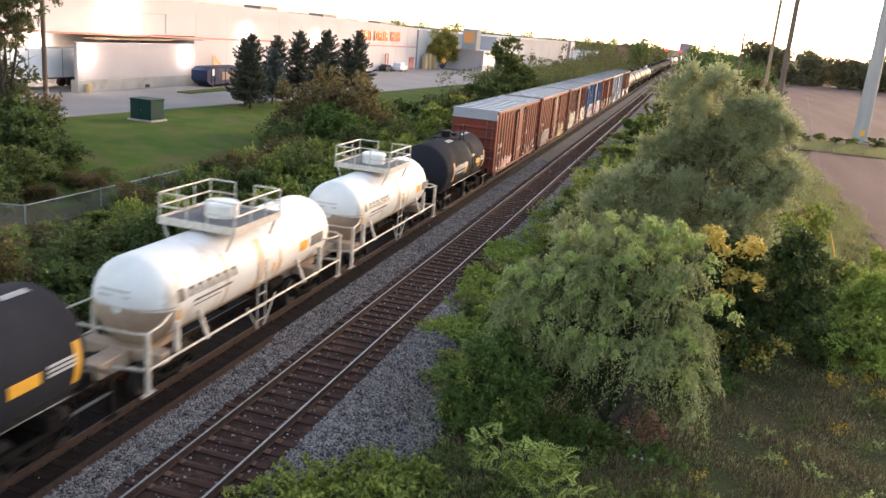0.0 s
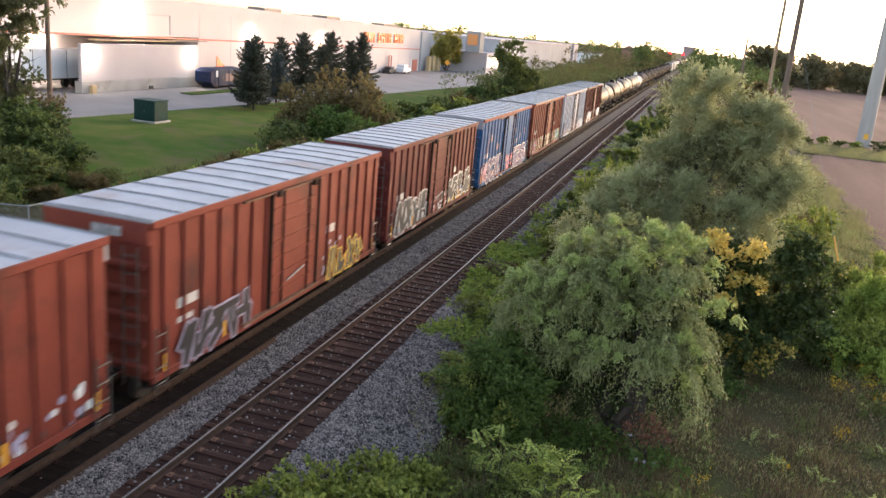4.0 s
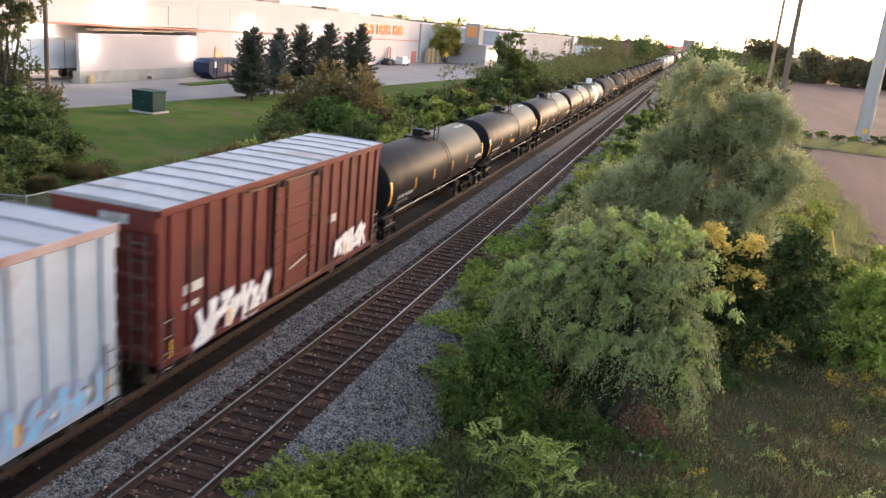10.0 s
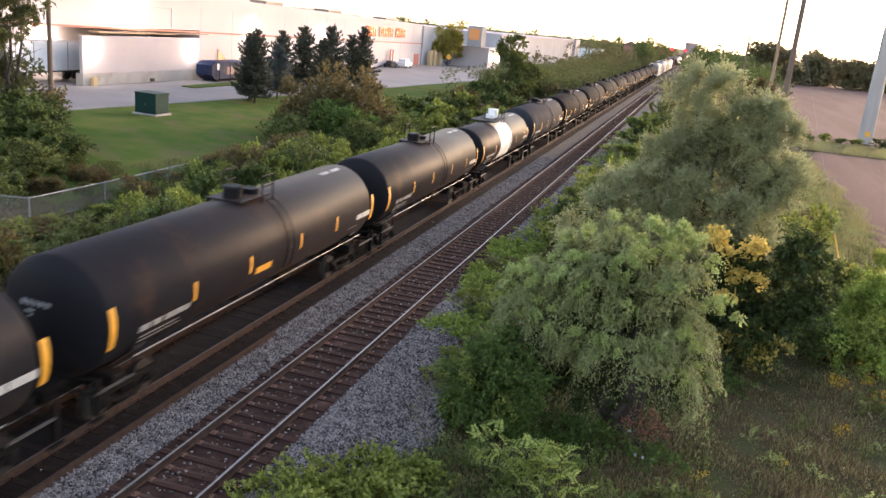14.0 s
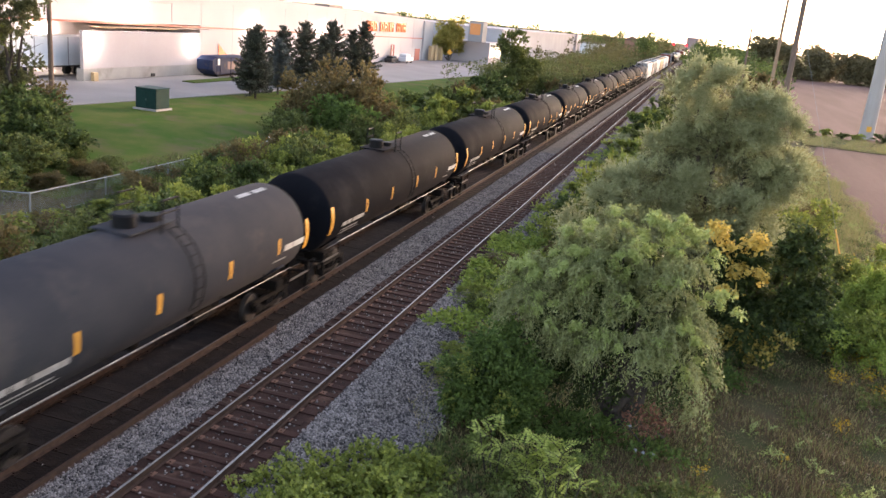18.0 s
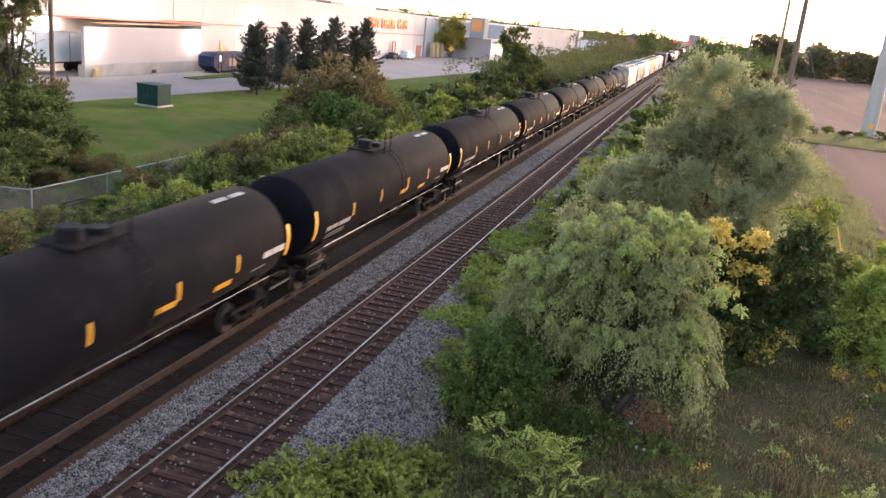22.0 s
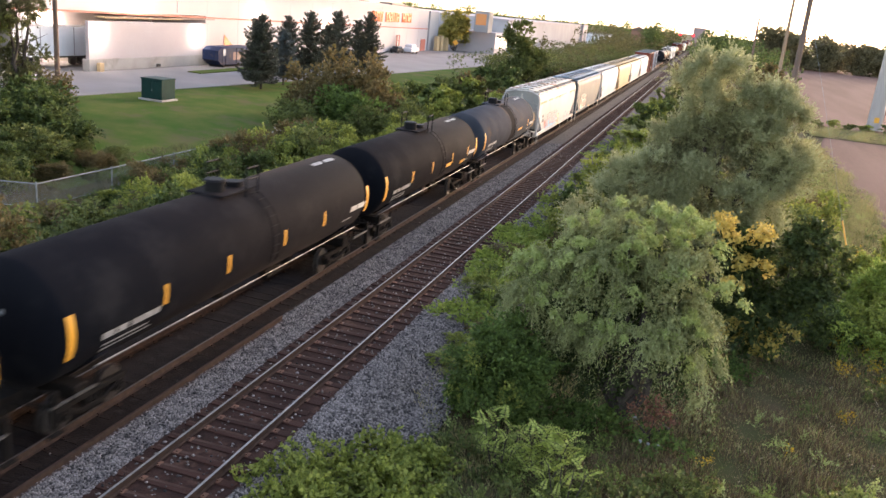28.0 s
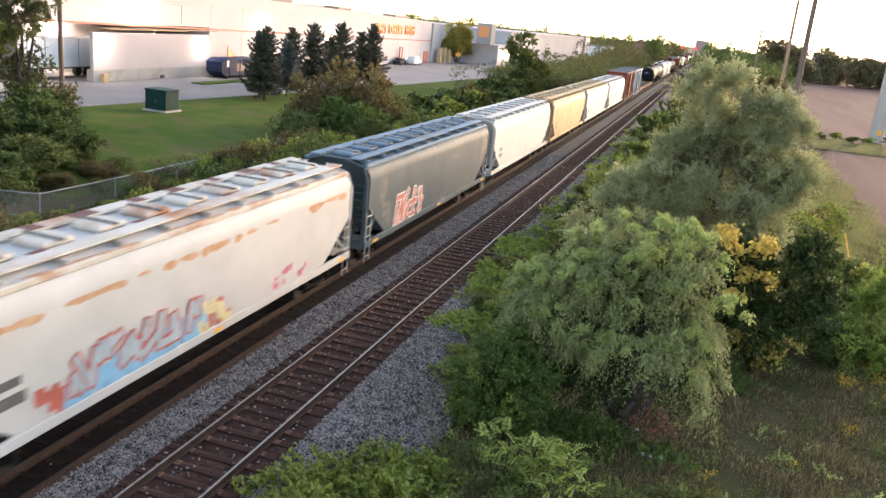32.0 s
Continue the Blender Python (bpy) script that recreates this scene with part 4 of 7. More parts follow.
        for k in range(30):
            yc, hl, xc, hw = r.uniform(y0 + 0.5, y1 - 0.5), r.uniform(0.15, 0.6), r.uniform(1.24, 1.36), r.uniform(0.04, 0.1)
            stains.add([(xc + hw * math.cos(a) * r.uniform(0.6, 1.2), yc + hl * math.sin(a) * r.uniform(0.7, 1.1), 4.366) for a in [math.pi * j / 5 for j in range(10)]], [tuple(range(10))])
            yd, hd = r.uniform(y0 + 0.5, y1 - 0.5), r.uniform(0.1, 0.35)
            stains.add([(w + 0.006, yd + hl * math.cos(a), 3.69 - hd * (0.5 + 0.5 * math.sin(a)) * r.uniform(0.6, 1)) for a in [math.pi * j / 5 for j in range(10)]], [tuple(range(10))])
        part("rust_stain", stains, RUST_STAIN, car, "orange rust along the eave")["kind"] = "stuff"
        for k in range(9):
            yc = y0 + 1.0 + 1.9 * k + r.uniform(-0.3, 0.3)
            plates.box(-1.06, -0.66, yc, yc + r.uniform(0.4, 0.9), 4.54, 4.546)
            if k % 2:
                plates.box(0.5, 0.66, yc + 0.5, yc + 1.0, 4.54, 4.546)
        part("rusty_plate", plates, RUST_PLATE, car, "dark red rusty plates on the walkway")["kind"] = "stuff"
    for k in range(10):
        y = y0 + 1.3 + k * (y1 - y0 - 2.6) / 9
        part("hatch", Geo().box(-0.42, 0.42, y - 0.5, y + 0.5, 4.44, 4.60, 0.05), top, car)
        part("hatch_lock", Geo().box(-0.55, 0.55, y - 0.05, y + 0.05, 4.585, 4.64), ROD, car)
        for s in (-1, 1):
            part("roof_rib", Geo().box(s * 1.05 - 0.22, s * 1.05 + 0.22, y - 0.72, y - 0.64, 4.33, 4.46), top, car)
    for s in (-1, 1):
        part("side_sill", Geo().box(s * (w - 0.02) - 0.06, s * (w - 0.02) + 0.06, y0, y1, 1.02, 1.28, 0.02), paint, car)
        for ye, e in ((y0, 1), (y1, -1)):
            part("corner_post", Geo().box(s * (w - 0.06) - 0.06, s * (w - 0.06) + 0.06, min(ye, ye + e * 0.12), max(ye, ye + e * 0.12), 1.0, 3.8, 0.02), paint, car)
            part("end_frame", Geo().pipe([(s * (w - 0.06), ye + e * 0.06, 3.75), (s * 1.3, ye + e * 0.06, 4.25), (s * 0.4, ye + e * 0.06, 4.5)], 0.05), paint, car)
            ladder(car, s * (w + 0.02), ye + e * 0.35, 0.45, 2.5, 0.45, ROD if stain is None else WHITE_RAIL, rungs=5)
            part("end_brace", Geo().rod((s * (w - 0.08), ye + e * 0.15, 1.3), (s * (w - 0.08), ye + e * 1.5, 2.3), 0.06, 6), paint, car)
        for y in (y0 + 0.9, length / 2, y1 - 1.0):
            part("reflector", Geo().box(s * (w + 0.045) - 0.004, s * (w + 0.045) + 0.004, y, y + 0.45, 1.08, 1.2), YELLOW, car)
        for y, z, b, h in ((y0 + 1.7, 2.35, 0.75, 0.2), (y0 + 1.7, 1.95, 0.85, 0.26)):
            part("lettering", Geo().box(s * (w + 0.006) - 0.003, s * (w + 0.006) + 0.003, y, y + b, z, z + h), DARK_STENCIL, car, "dark stencil bars")
    end_mat = WHITE_RAIL if stain is RUSTY_WHITE else paint
    for ye, e in ((y0, 1), (y1, -1)):
        part("end_sill", Geo().box(-w + 0.05, w - 0.05, min(ye - e * 0.05, ye + e * 0.1), max(ye - e * 0.05, ye + e * 0.1), 0.98, 1.26, 0.02), end_mat, car)
        part("end_platform", Geo().box(-1.3, 1.3, min(ye, ye + e * 0.9), max(ye, ye + e * 0.9), 1.27, 1.31), end_mat, car)
        ladder(car, 1.2, ye - e * 0.03, 1.0, 3.7, 0.42, end_mat, along="x", rungs=9)
        part("end_handrail", Geo().pipe([(-1.4, ye, 2.2), (0.9, ye, 2.2)], 0.025).pipe([(-0.4, ye, 1.28), (-0.4, ye, 2.2)], 0.025).pipe([(0.4, ye, 1.28), (0.4, ye, 2.2)], 0.025), end_mat, car)
        part("end_post", Geo().box(-0.06, 0.06, min(ye + e * 0.2, ye + e * 0.3), max(ye + e * 0.2, ye + e * 0.3), 1.3, 4.2, 0.01), end_mat, car)
    for k in range(3):
        yc = length * (0.29 + 0.21 * k)
        hb = Geo()
        hb.add([(-1.45, yc - 1.6, 1.28), (1.45, yc - 1.6, 1.28), (1.45, yc + 1.6, 1.28), (-1.45, yc + 1.6, 1.28), (-0.5, yc - 0.4, 0.42), (0.5, yc - 0.4, 0.42), (0.5, yc + 0.4, 0.42), (-0.5, yc + 0.4, 0.42)], [(0, 1, 5, 4), (1, 2, 6, 5), (2, 3, 7, 6), (3, 0, 4, 7), (4, 5, 6, 7)])
        hb.box(-0.75, 0.75, yc - 0.45, yc + 0.45, 0.34, 0.44)
        part("discharge_bay", hb, UNDER, car)
    part("underframe", Geo().box(-0.25, 0.25, 0.4, length - 0.4, 0.72, 1.0, 0.02).box(-1.45, 1.45, y0, y0 + 0.5, 0.98, 1.08).box(-1.45, 1.45, y1 - 0.5, y1, 0.98, 1.08), UNDER, car)
    part("brake_gear", Geo().rod((0.4, y0 + 0.9, 1.35), (0.4, y0 + 1.7, 1.35), 0.2, 10).box(-0.9, -0.4, y0 + 0.8, y0 + 1.3, 1.08, 1.5, 0.03), ROD, car)
    for y in (2.4, length - 2.4):
        bogie(car, y)
    coupler(car, 0.08, 1)
    coupler(car, length - 0.08, -1)
    if spray:
        spray(car, w + 0.012, y0, y1, 1.3)
    return car


def flatcar(u, length, label):
    car = thing("flat_car", label, "flat car", "wagons of the train")
    part("deck", Geo().box(-1.4, 1.4, 0.6, length - 0.6, 0.95, 1.2, 0.03), UNDER, car)
    part("centre_sill", Geo().box(-0.3, 0.3, 0.4, length - 0.4, 0.55, 0.95, 0.03), UNDER, car)
    for s in (-1, 1):
        part("side_sill", Geo().box(s * 1.4 - 0.05, s * 1.4 + 0.05, 0.6, length - 0.6, 0.75, 1.25, 0.02), RUST, car)
    for y in (2.4, length - 2.4):
        bogie(car, y)
    coupler(car, 0.08, 1)
    coupler(car, length - 0.08, -1)
    return car


WHITEHOP = paint_car("white_hopper_paint", (0.45, 0.447, 0.432), (0.39, 0.383, 0.368), (0.42, 0.40, 0.37), 0.2)
RUSTY_WHITE = paint_car("rust_streaked_white", (0.50, 0.48, 0.44), (0.40, 0.37, 0.31), (0.30, 0.13, 0.06), 0.5)
RUST_STAIN = mat("orange_rust_stain", (0.34, 0.15, 0.06), (0.42, 0.30, 0.2), rough=0.85, scale=2.5, fine=14)
RUST_PLATE = mat("dark_red_rust", (0.13, 0.045, 0.035), (0.08, 0.03, 0.026), rough=0.85)
BLUEGREY = paint_car("blue_grey_paint", (0.13, 0.19, 0.25), (0.09, 0.14, 0.19), (0.10, 0.10, 0.10), 0.25)
GREYHOP = paint_car("grey_hopper_paint", (0.062, 0.086, 0.10), (0.047, 0.065, 0.076), (0.16, 0.15, 0.14), 0.25)
SAND = paint_car("sand_hopper_paint", (0.40, 0.29, 0.15), (0.32, 0.23, 0.12), (0.25, 0.16, 0.1), 0.3)


def spray_cyan(car, x, y0, y1, z):
    blotches(car, x, y0 + 1.0, y0 + 6.0, z + 0.1, z + 0.9, ("sky", "white"), 30, 11)
    tag(car, x + 0.062, y0 + 1.0, y0 + 5.8, z + 0.2, z + 1.4, 5, "black", "white", 13, 0.3)
    blotches(car, x + 0.09, y0 + 6.0, y0 + 8.6, z + 0.1, z + 0.9, ("white", "redish", "black"), 12, 14, bubble=0.25)
    blotches(car, x, y1 - 5.2, y1 - 0.5, z + 0.05, z + 0.6, ("blue", "yellow"), 34, 12, bubble=0.4)
    tag(car, x + 0.062, y1 - 5.3, y1 - 1.0, z + 0.35, z + 1.5, 6, "black", "white", 15, 0.24)


def spray_blue(car, x, y0, y1, z):
    blotches(car, x, y0 + 1.0, y1 - 1.0, z + 1.9, z + 3.2, ("faded",), 16, 25, name="rust_patch", bubble=0.4)
    for word, ya, size, key in (("SOKA", y0 + 1.7, 2.05, "purple"), ("KERE", y0 + 9.3, 1.95, "purple")):
        outline_text(word, size, SPRAY["white"], car, "graffiti_outline", "white outline of sprayed letters", x + 0.066, ya, z + 0.02, grow=0.065, squeeze=0.86, bold=0.07, lean=0.15)
        outline_text(word, size, SPRAY[key], car, "graffiti_letters", "purple sprayed letters", x + 0.074, ya, z + 0.02, squeeze=0.86, bold=0.075, lean=0.15)
    blotches(car, x + 0.06, y0 + 0.3, y0 + 1.6, z + 0.2, z + 1.2, ("pink", "redish", "lilac"), 16, 21, bubble=0.26)
    blotches(car, x + 0.09, y0 + 7.0, y0 + 9.0, z + 0.2, z + 1.1, ("purple", "redish", "pink"), 22, 24, bubble=0.27)
    blotches(car, x + 0.01, y1 - 1.0, y1 - 0.1, z + 0.5, z + 1.4, ("pink", "white"), 8, 23)
    blotches(car, x + 0.05, y0 + 1.6, y0 + 7.0, z + 0.02, z + 0.55, ("purple",), 60, 26, bubble=0.4)
    blotches(car, x + 0.05, y0 + 9.2, y1 - 0.5, z + 0.02, z + 0.55, ("purple",), 60, 27, bubble=0.4)


def spray_cream(car, x, y0, y1, z):
    part("cream_band", Geo().box(x, x + 0.004, y0 + 0.1, y1 - 0.1, z + 0.02, z + 1.15), CREAM, car, "greyish cream sprayed band")
    part("cream_band", Geo().box(x + 0.082, x + 0.086, y0 + 5.7, y0 + 8.8, z + 0.2, z + 1.2), CREAM, car, "greyish cream sprayed band")
    blotches(car, x + 0.01, y0 + 0.3, y0 + 2.6, z + 0.1, z + 1.0, ("cyan", "redish", "pink"), 12, 31)
    blotches(car, x + 0.01, y0 + 3.0, y1 - 3, z + 0.3, z + 1.1, ("lilac", "white"), 16, 32, bubble=0.25)
    blotches(car, x + 0.01, y1 - 2.6, y1 - 0.6, z + 0.1, z + 1.0, ("green", "cyan"), 16, 33, bubble=0.4)


def spray_grey(car, x, y0, y1, z):
    tag(car, x + 0.095, y0 + 4.6, y0 + 7.6, z + 0.5, z + 1.5, 5, "black", "lilac", 42, 0.07)
    tag(car, x + 0.095, y0 + 7.8, y0 + 11.5, z + 0.1, z + 0.7, 7, "black", "lilac", 43, 0.06)
    tag(car, x + 0.062, y1 - 3.6, y1 - 0.6, z + 0.1, z + 1.0, 5, "sky", "lilac", 44, 0.1)
    blotches(car, x, y0 + 0.6, y1 - 0.6, z + 0.0, z + 0.55, ("lilac", "straw", "redish", "sky", "black", "white"), 34, 41, bubble=0.2)
    blotches(car, x + 0.085, y0 + 6.0, y0 + 8.9, z + 0.2, z + 1.1, ("black", "redish"), 18, 45, bubble=0.16)


def spray_white(car, x, y0, y1, z):
    tag(car, x + 0.06, y0 + 1.5, y0 + 5.6, z + 0.1, z + 1.0, 7, "white", "lilac", 51, 0.17)
    tag(car, x + 0.06, y1 - 4.2, y1 - 1.2, z + 0.3, z + 1.05, 5, "white", "lilac", 52, 0.15)


def spray_red1(car, x, y0, y1, z):
    part("pale_patch", Geo().box(x, x + 0.004, y0 + 0.75, y0 + 1.35, z + 0.12, z + 0.36), SPRAY["straw"], car, "pale yellow painted patch")
    blotches(car, x, y0 + 1.6, y0 + 6.0, z + 0.1, z + 0.8, ("lilac", "sky", "white"), 22, 61, bubble=0.16)
    tag(car, x + 0.062, y0 + 2.0, y0 + 5.4, z + 0.15, z + 0.7, 6, "lilac", "redish", 65, 0.07)
    blotches(car, x, y1 - 5.0, y1 - 0.6, z + 0.1, z + 0.9, ("black", "white", "lilac"), 12, 62, bubble=0.2)


def spray_red2(car, x, y0, y1, z):
    tag(car, x + 0.06, y0 + 1.0, y0 + 4.6, z + 0.1, z + 1.1, 5, "black", "lilac", 66, 0.2)
    tag(car, x + 0.06, y0 + 10.2, y0 + 13.4, z + 0.1, z + 1.0, 4, "black", "yellow", 67, 0.18)
    blotches(car, x, y1 - 5.0, y1 - 3.0, z + 0.2, z + 1.6, ("lilac",), 14, 64, bubble=0.2)


def spray_hop1(car, x, y0, y1, z):
    blotches(car, x, y0 + 2.9, y0 + 3.9, z - 0.05, z + 0.6, ("redish",), 22, 74, bubble=0.3)
    blotches(car, x, y0 + 8.2, y0 + 10.0, z - 0.05, z + 0.7, ("redish", "straw"), 14, 75, bubble=0.3)
    blotches(car, x + 0.004, y0 + 3.6, y0 + 8.8, z + 0.0, z + 0.55, ("sky",), 70, 71, bubble=0.45)
    tag(car, x + 0.012, y0 + 3.7, y0 + 8.4, z + 0.3, z + 1.05, 6, "faded_sky", "redish", 72, 0.2)
    blotches(car, x, y0 + 12.4, y0 + 14.8, z + 0.1, z + 0.6, ("pink",), 16, 76, bubble=0.16)


def spray_hop2(car, x, y0, y1, z):
    tag(car, x, y0 + 3.2, y0 + 6.8, z + 0.1, z + 1.25, 4, "redish", "white", 73, 0.2)


def make_train():
    """All wagons, each with the distance at which its leading coupler stands at the start."""
    T = []
    T.append((2.2, tank_car(0, 13.2, "blackshort", "short black tank car with pale lettering")))
    T.append((15.5, tank_car(0, 13.0, "white", "short white tank car with a railed platform")))
    T.append((28.5, tank_car(0, 12.6, "white", "short white tank car with a railed platform, grimy")))
    T.append((41.1, tank_car(0, 10.7, "blackshort", "short dark grey tank car with pale lettering")))
    boxes = [(52.75, 14.8, RED, "oxide-red boxcar with pale roof and faint graffiti", spray_red1, True),
             (69.1, 14.9, RED, "oxide-red boxcar with dark graffiti and grey roof", spray_red2, False),
             (85.4, 14.2, DARKRED, "dull red boxcar with turquoise and black graffiti", spray_cyan, False),
             (101.1, 14.7, BLUE, "faded blue boxcar with purple and pink graffiti", spray_blue, True),
             (117.3, 14.5, RED, "rusty red boxcar with a cream sprayed lower band", spray_cream, False),
             (133.1, 15.2, GREYBOX, "chalky grey boxcar with rust and scrawled graffiti", spray_grey, False),
             (149.8, 14.8, DARKRED, "dark red boxcar with white graffiti", spray_white, False)]
    for u, body, paint, label, g, light in boxes:
        T.append((u - 0.85, boxcar(0, body, paint, label, graffiti=g, end_light=light, eave_paint={BLUE: RED, GREYBOX: PINK_EDGE}.get(paint))))
    tanks = [166.1, 184.1, 202.0, 219.8, 236.6, 252.3, 268.7, 286.9, 305.0, 322.5, 340.6, 358.0, 375.4, 393.5, 411.8, 428.0, 444.6]
    kinds = ["glossy", "glossypanel", "glossypanel", "glossy", "band", "slate", "plain", "plain", "yellowpanel", "yellowpanel", "plain", "plain", "yellowpanel", "plain", "yellowpanel", "grey"]
    names = {"glossy": "long dark tank car with a glossy flank and yellow strips", "glossypanel": "long dark glossy tank car with a yellow panel", "plain": "long black tank car with yellow reflector strips", "yellowpanel": "long black tank car with yellow panels on its flank", "slate": "long slate-grey dusty tank car with yellow strips", "band": "black tank car with a broad white band and white dome cap", "grey": "weathered grey tank car with a dark middle band"}
    made = {}
    for a, b, k in zip(tanks, tanks[1:], kinds):
        key = (k, round((b - a) * 2))
        if key in made:
            car = copy_thing(made[key], Matrix())
        else:
            car = made[key] = tank_car(0, b - a, k, names[k])
        T.append((a - 0.85, car))
    hops = [(443.8, 19.7, WHITEHOP, "white covered hopper car with rusty roof and graffiti", RUSTY_WHITE, spray_hop1, RUSTY_WHITE),
            (463.5, 19.9, GREYHOP, "grey covered hopper car with blue roof and red graffiti", BLUEGREY, spray_hop2, BLUEGREY),
            (483.4, 19.9, WHITEHOP, "white covered hopper car", WHITEHOP, None, None),
            (503.3, 19.7, SAND, "sand-coloured covered hopper car", SAND, None, None),
            (523.0, 20.0, WHITEHOP, "pale covered hopper car", SAND, None, None),
            (543.0, 20.6, WHITEHOP, "white covered hopper car with grey roof", WHITEHOP, None, None)]
    for u, length, paint, label, top, g, stain in hops:
        T.append((u, hopper(0, length, paint, label, top, g, stain)))
    T.append((563.8, boxcar(0, 13.0, RED, "short red boxcar far down the train")))
    T.append((578.6, boxcar(0, 13.0, GREYBOX, "white boxcar far down the train")))
    u = 593.5
    flat = flatcar(0, 18.0, "empty flat car with dark deck")
    T.append((u, flat))
    T.append((u + 18.0, copy_thing(flat, Matrix())))
    u += 36.0
    tank_proto, hop_proto, box_proto = T[12][1], T[29][1], T[5][1]
    for k in "tthhttbbtthttbhtttbh":
        proto, step = {"t": (tank_proto, 17.9), "h": (hop_proto, 19.9), "b": (box_proto, 16.6)}[k]
        T.append((u, copy_thing(proto, Matrix())))
        u += step
    return T


TRAIN = make_train()

# ---- the store and what stands beside it ----
WALL = mat("pale_store_wall", (0.50, 0.45, 0.445), (0.455, 0.41, 0.405), rough=0.85, spec=0.1, scale=0.15, fine=5, bump=0.05)
WALL2 = mat("pale_panel_wall", (0.44, 0.395, 0.395), (0.39, 0.35, 0.35), rough=0.85, spec=0.1, scale=0.2, fine=5, bump=0.05, dirt=(0.40, 0.35, 0.335), dirt_amount=0.2)
CONCRETE = mat("stained_concrete", (0.36, 0.34, 0.31), (0.29, 0.27, 0.25), rough=0.9, scale=0.5, fine=6, dirt=(0.2, 0.18, 0.16), dirt_amount=0.3)
RED_TRIM = mat("red_trim", (0.42, 0.10, 0.07), (0.36, 0.09, 0.06), rough=0.6, bump=0.02)
ROOF_UNIT = mat("brown_roof_unit", (0.20, 0.15, 0.13), (0.15, 0.115, 0.10), rough=0.7)
ORANGE = mat("orange_sign_face", (0.80, 0.15, 0.03), (0.72, 0.13, 0.03), rough=0.45, bump=0)
GREY_WALL = mat("grey_metal_cladding", (0.29, 0.28, 0.275), (0.25, 0.24, 0.235), spec=0.03, rough=0.95, scale=0.2, fine=6, bump=0.05)
PALE_CLAD = mat("pale_grey_cladding", (0.40, 0.385, 0.385), (0.35, 0.335, 0.335), spec=0.03, rough=0.95, scale=0.2, fine=6, bump=0.05)
TRAILER_WHITE = mat("white_trailer_panel", (0.72, 0.74, 0.75), (0.62, 0.64, 0.66), rough=0.45, scale=0.6, fine=6, bump=0.03)
DARK = mat("dark_rubber", (0.02, 0.02, 0.02), (0.035, 0.033, 0.03), rough=0.8)
GREEN_BOX = mat("green_painted_steel", (0.013, 0.042, 0.036), (0.010, 0.033, 0.029), spec=0.05, rough=0.5, scale=1.5, fine=12, bump=0.04, dirt=(0.028, 0.045, 0.036), dirt_amount=0.25)
BIN_BLUE = mat("blue_compactor_paint", (0.016, 0.028, 0.07), (0.012, 0.022, 0.055), spec=0.1, rough=0.6, scale=1.2, fine=10, bump=0.05, dirt=(0.09, 0.07, 0.06), dirt_amount=0.3)
LUMBER = mat("pale_lumber", (0.50, 0.36, 0.20), (0.42, 0.29, 0.15), rough=0.8, obj=0.4)
POLE_WOOD = mat("weathered_pole_wood", (0.17, 0.115, 0.085), (0.12, 0.08, 0.06), rough=0.9, scale=2, fine=30, stretch=(4, 4, 0.3), bump=0.4)
POLE_PALE = mat("galvanised_pole", (0.36, 0.33, 0.31), (0.30, 0.27, 0.25), rough=0.6, metal=0.2, scale=0.8, fine=8, stretch=(2, 2, 0.3))
GALV = mat("galvanised_wire", (0.24, 0.255, 0.26), (0.18, 0.19, 0.2), rough=0.6, metal=0.4, bump=0)
LAMP_GLOW = glow("lit_wall_lamp", (1.0, 0.93, 0.82), 30.0)
SIGNAL_RED = glow("red_signal_lens", (1.0, 0.012, 0.015), 2.2)
ORANGE_GLOW = glow("lit_orange_sign", (0.5, 0.2, 0.06), 0.05)
SHOP_GLOW = glow("lit_shopfront", (1.0, 0.8, 0.5), 0.4)
GLASS_DARK = mat("dark_window_glass", (0.03, 0.035, 0.04), (0.04, 0.045, 0.05), rough=0.1, bump=0)


def prism(g, pts, z0, z1):
    """An upright prism over a plan; z1: one height for each point."""
    n = len(pts)
    return g.add([(x, y, z0) for x, y in pts] + [(x, y, z) for (x, y), z in zip(pts, z1)], [tuple(range(n)), tuple(range(n, 2 * n))] + [(i, (i + 1) % n, n + (i + 1) % n, n + i) for i in range(n)])


def store():
    b = thing("store_building", "long pale store building with red band and orange sign", "store", kind="")
    def wall_top(y):
        return 10.45 - (y - 97) * 0.0136

    def band_z(y):
        return 5.72 - (y - 97) * 0.0098

    part("main_wall", prism(Geo(), [(-130, 97), (-54.4, 97), (-54.4, 190), (-130, 190)], 0, (10.45, 10.45, 9.18, 9.18)), WALL, b)
    part("upper_wall", prism(Geo(), [(-130, 20), (-54.4, 20), (-54.4, 96.99), (-130, 96.99)], 6.05, (11.5, 11.5, 10.45, 10.45)), WALL, b, "pale wall over the loading bay")
    part("bay_wall", Geo().box(-130, -61, 20, 96.9, 0, 6.04), WALL, b)
    part("parapet_cap", prism(Geo(), [(-54.5, 20), (-54.3, 20), (-54.3, 190.1), (-54.5, 190.1)], 9.0, (11.58, 11.58, 9.26, 9.26)), WALL, b)
    for ya, yb in ((20, 96.9), (97, 190)):
        part("band", Geo().add([(x, y, band_z(y) + dz) for x in (-54.42, -54.33) for y in (ya, yb) for dz in (0.0, 0.2)], [(0, 1, 3, 2), (4, 6, 7, 5), (0, 4, 5, 1), (2, 3, 7, 6), (0, 2, 6, 4), (1, 5, 7, 3)]), RED_TRIM, b, "thin dull red band")
    for k in range(12):
        y = 97.3 + k * 7.7
        part("panel_joint", Geo().box(-54.43, -54.385, y, y + 0.06, 0, wall_top(y) - 0.1), WALL2, b)
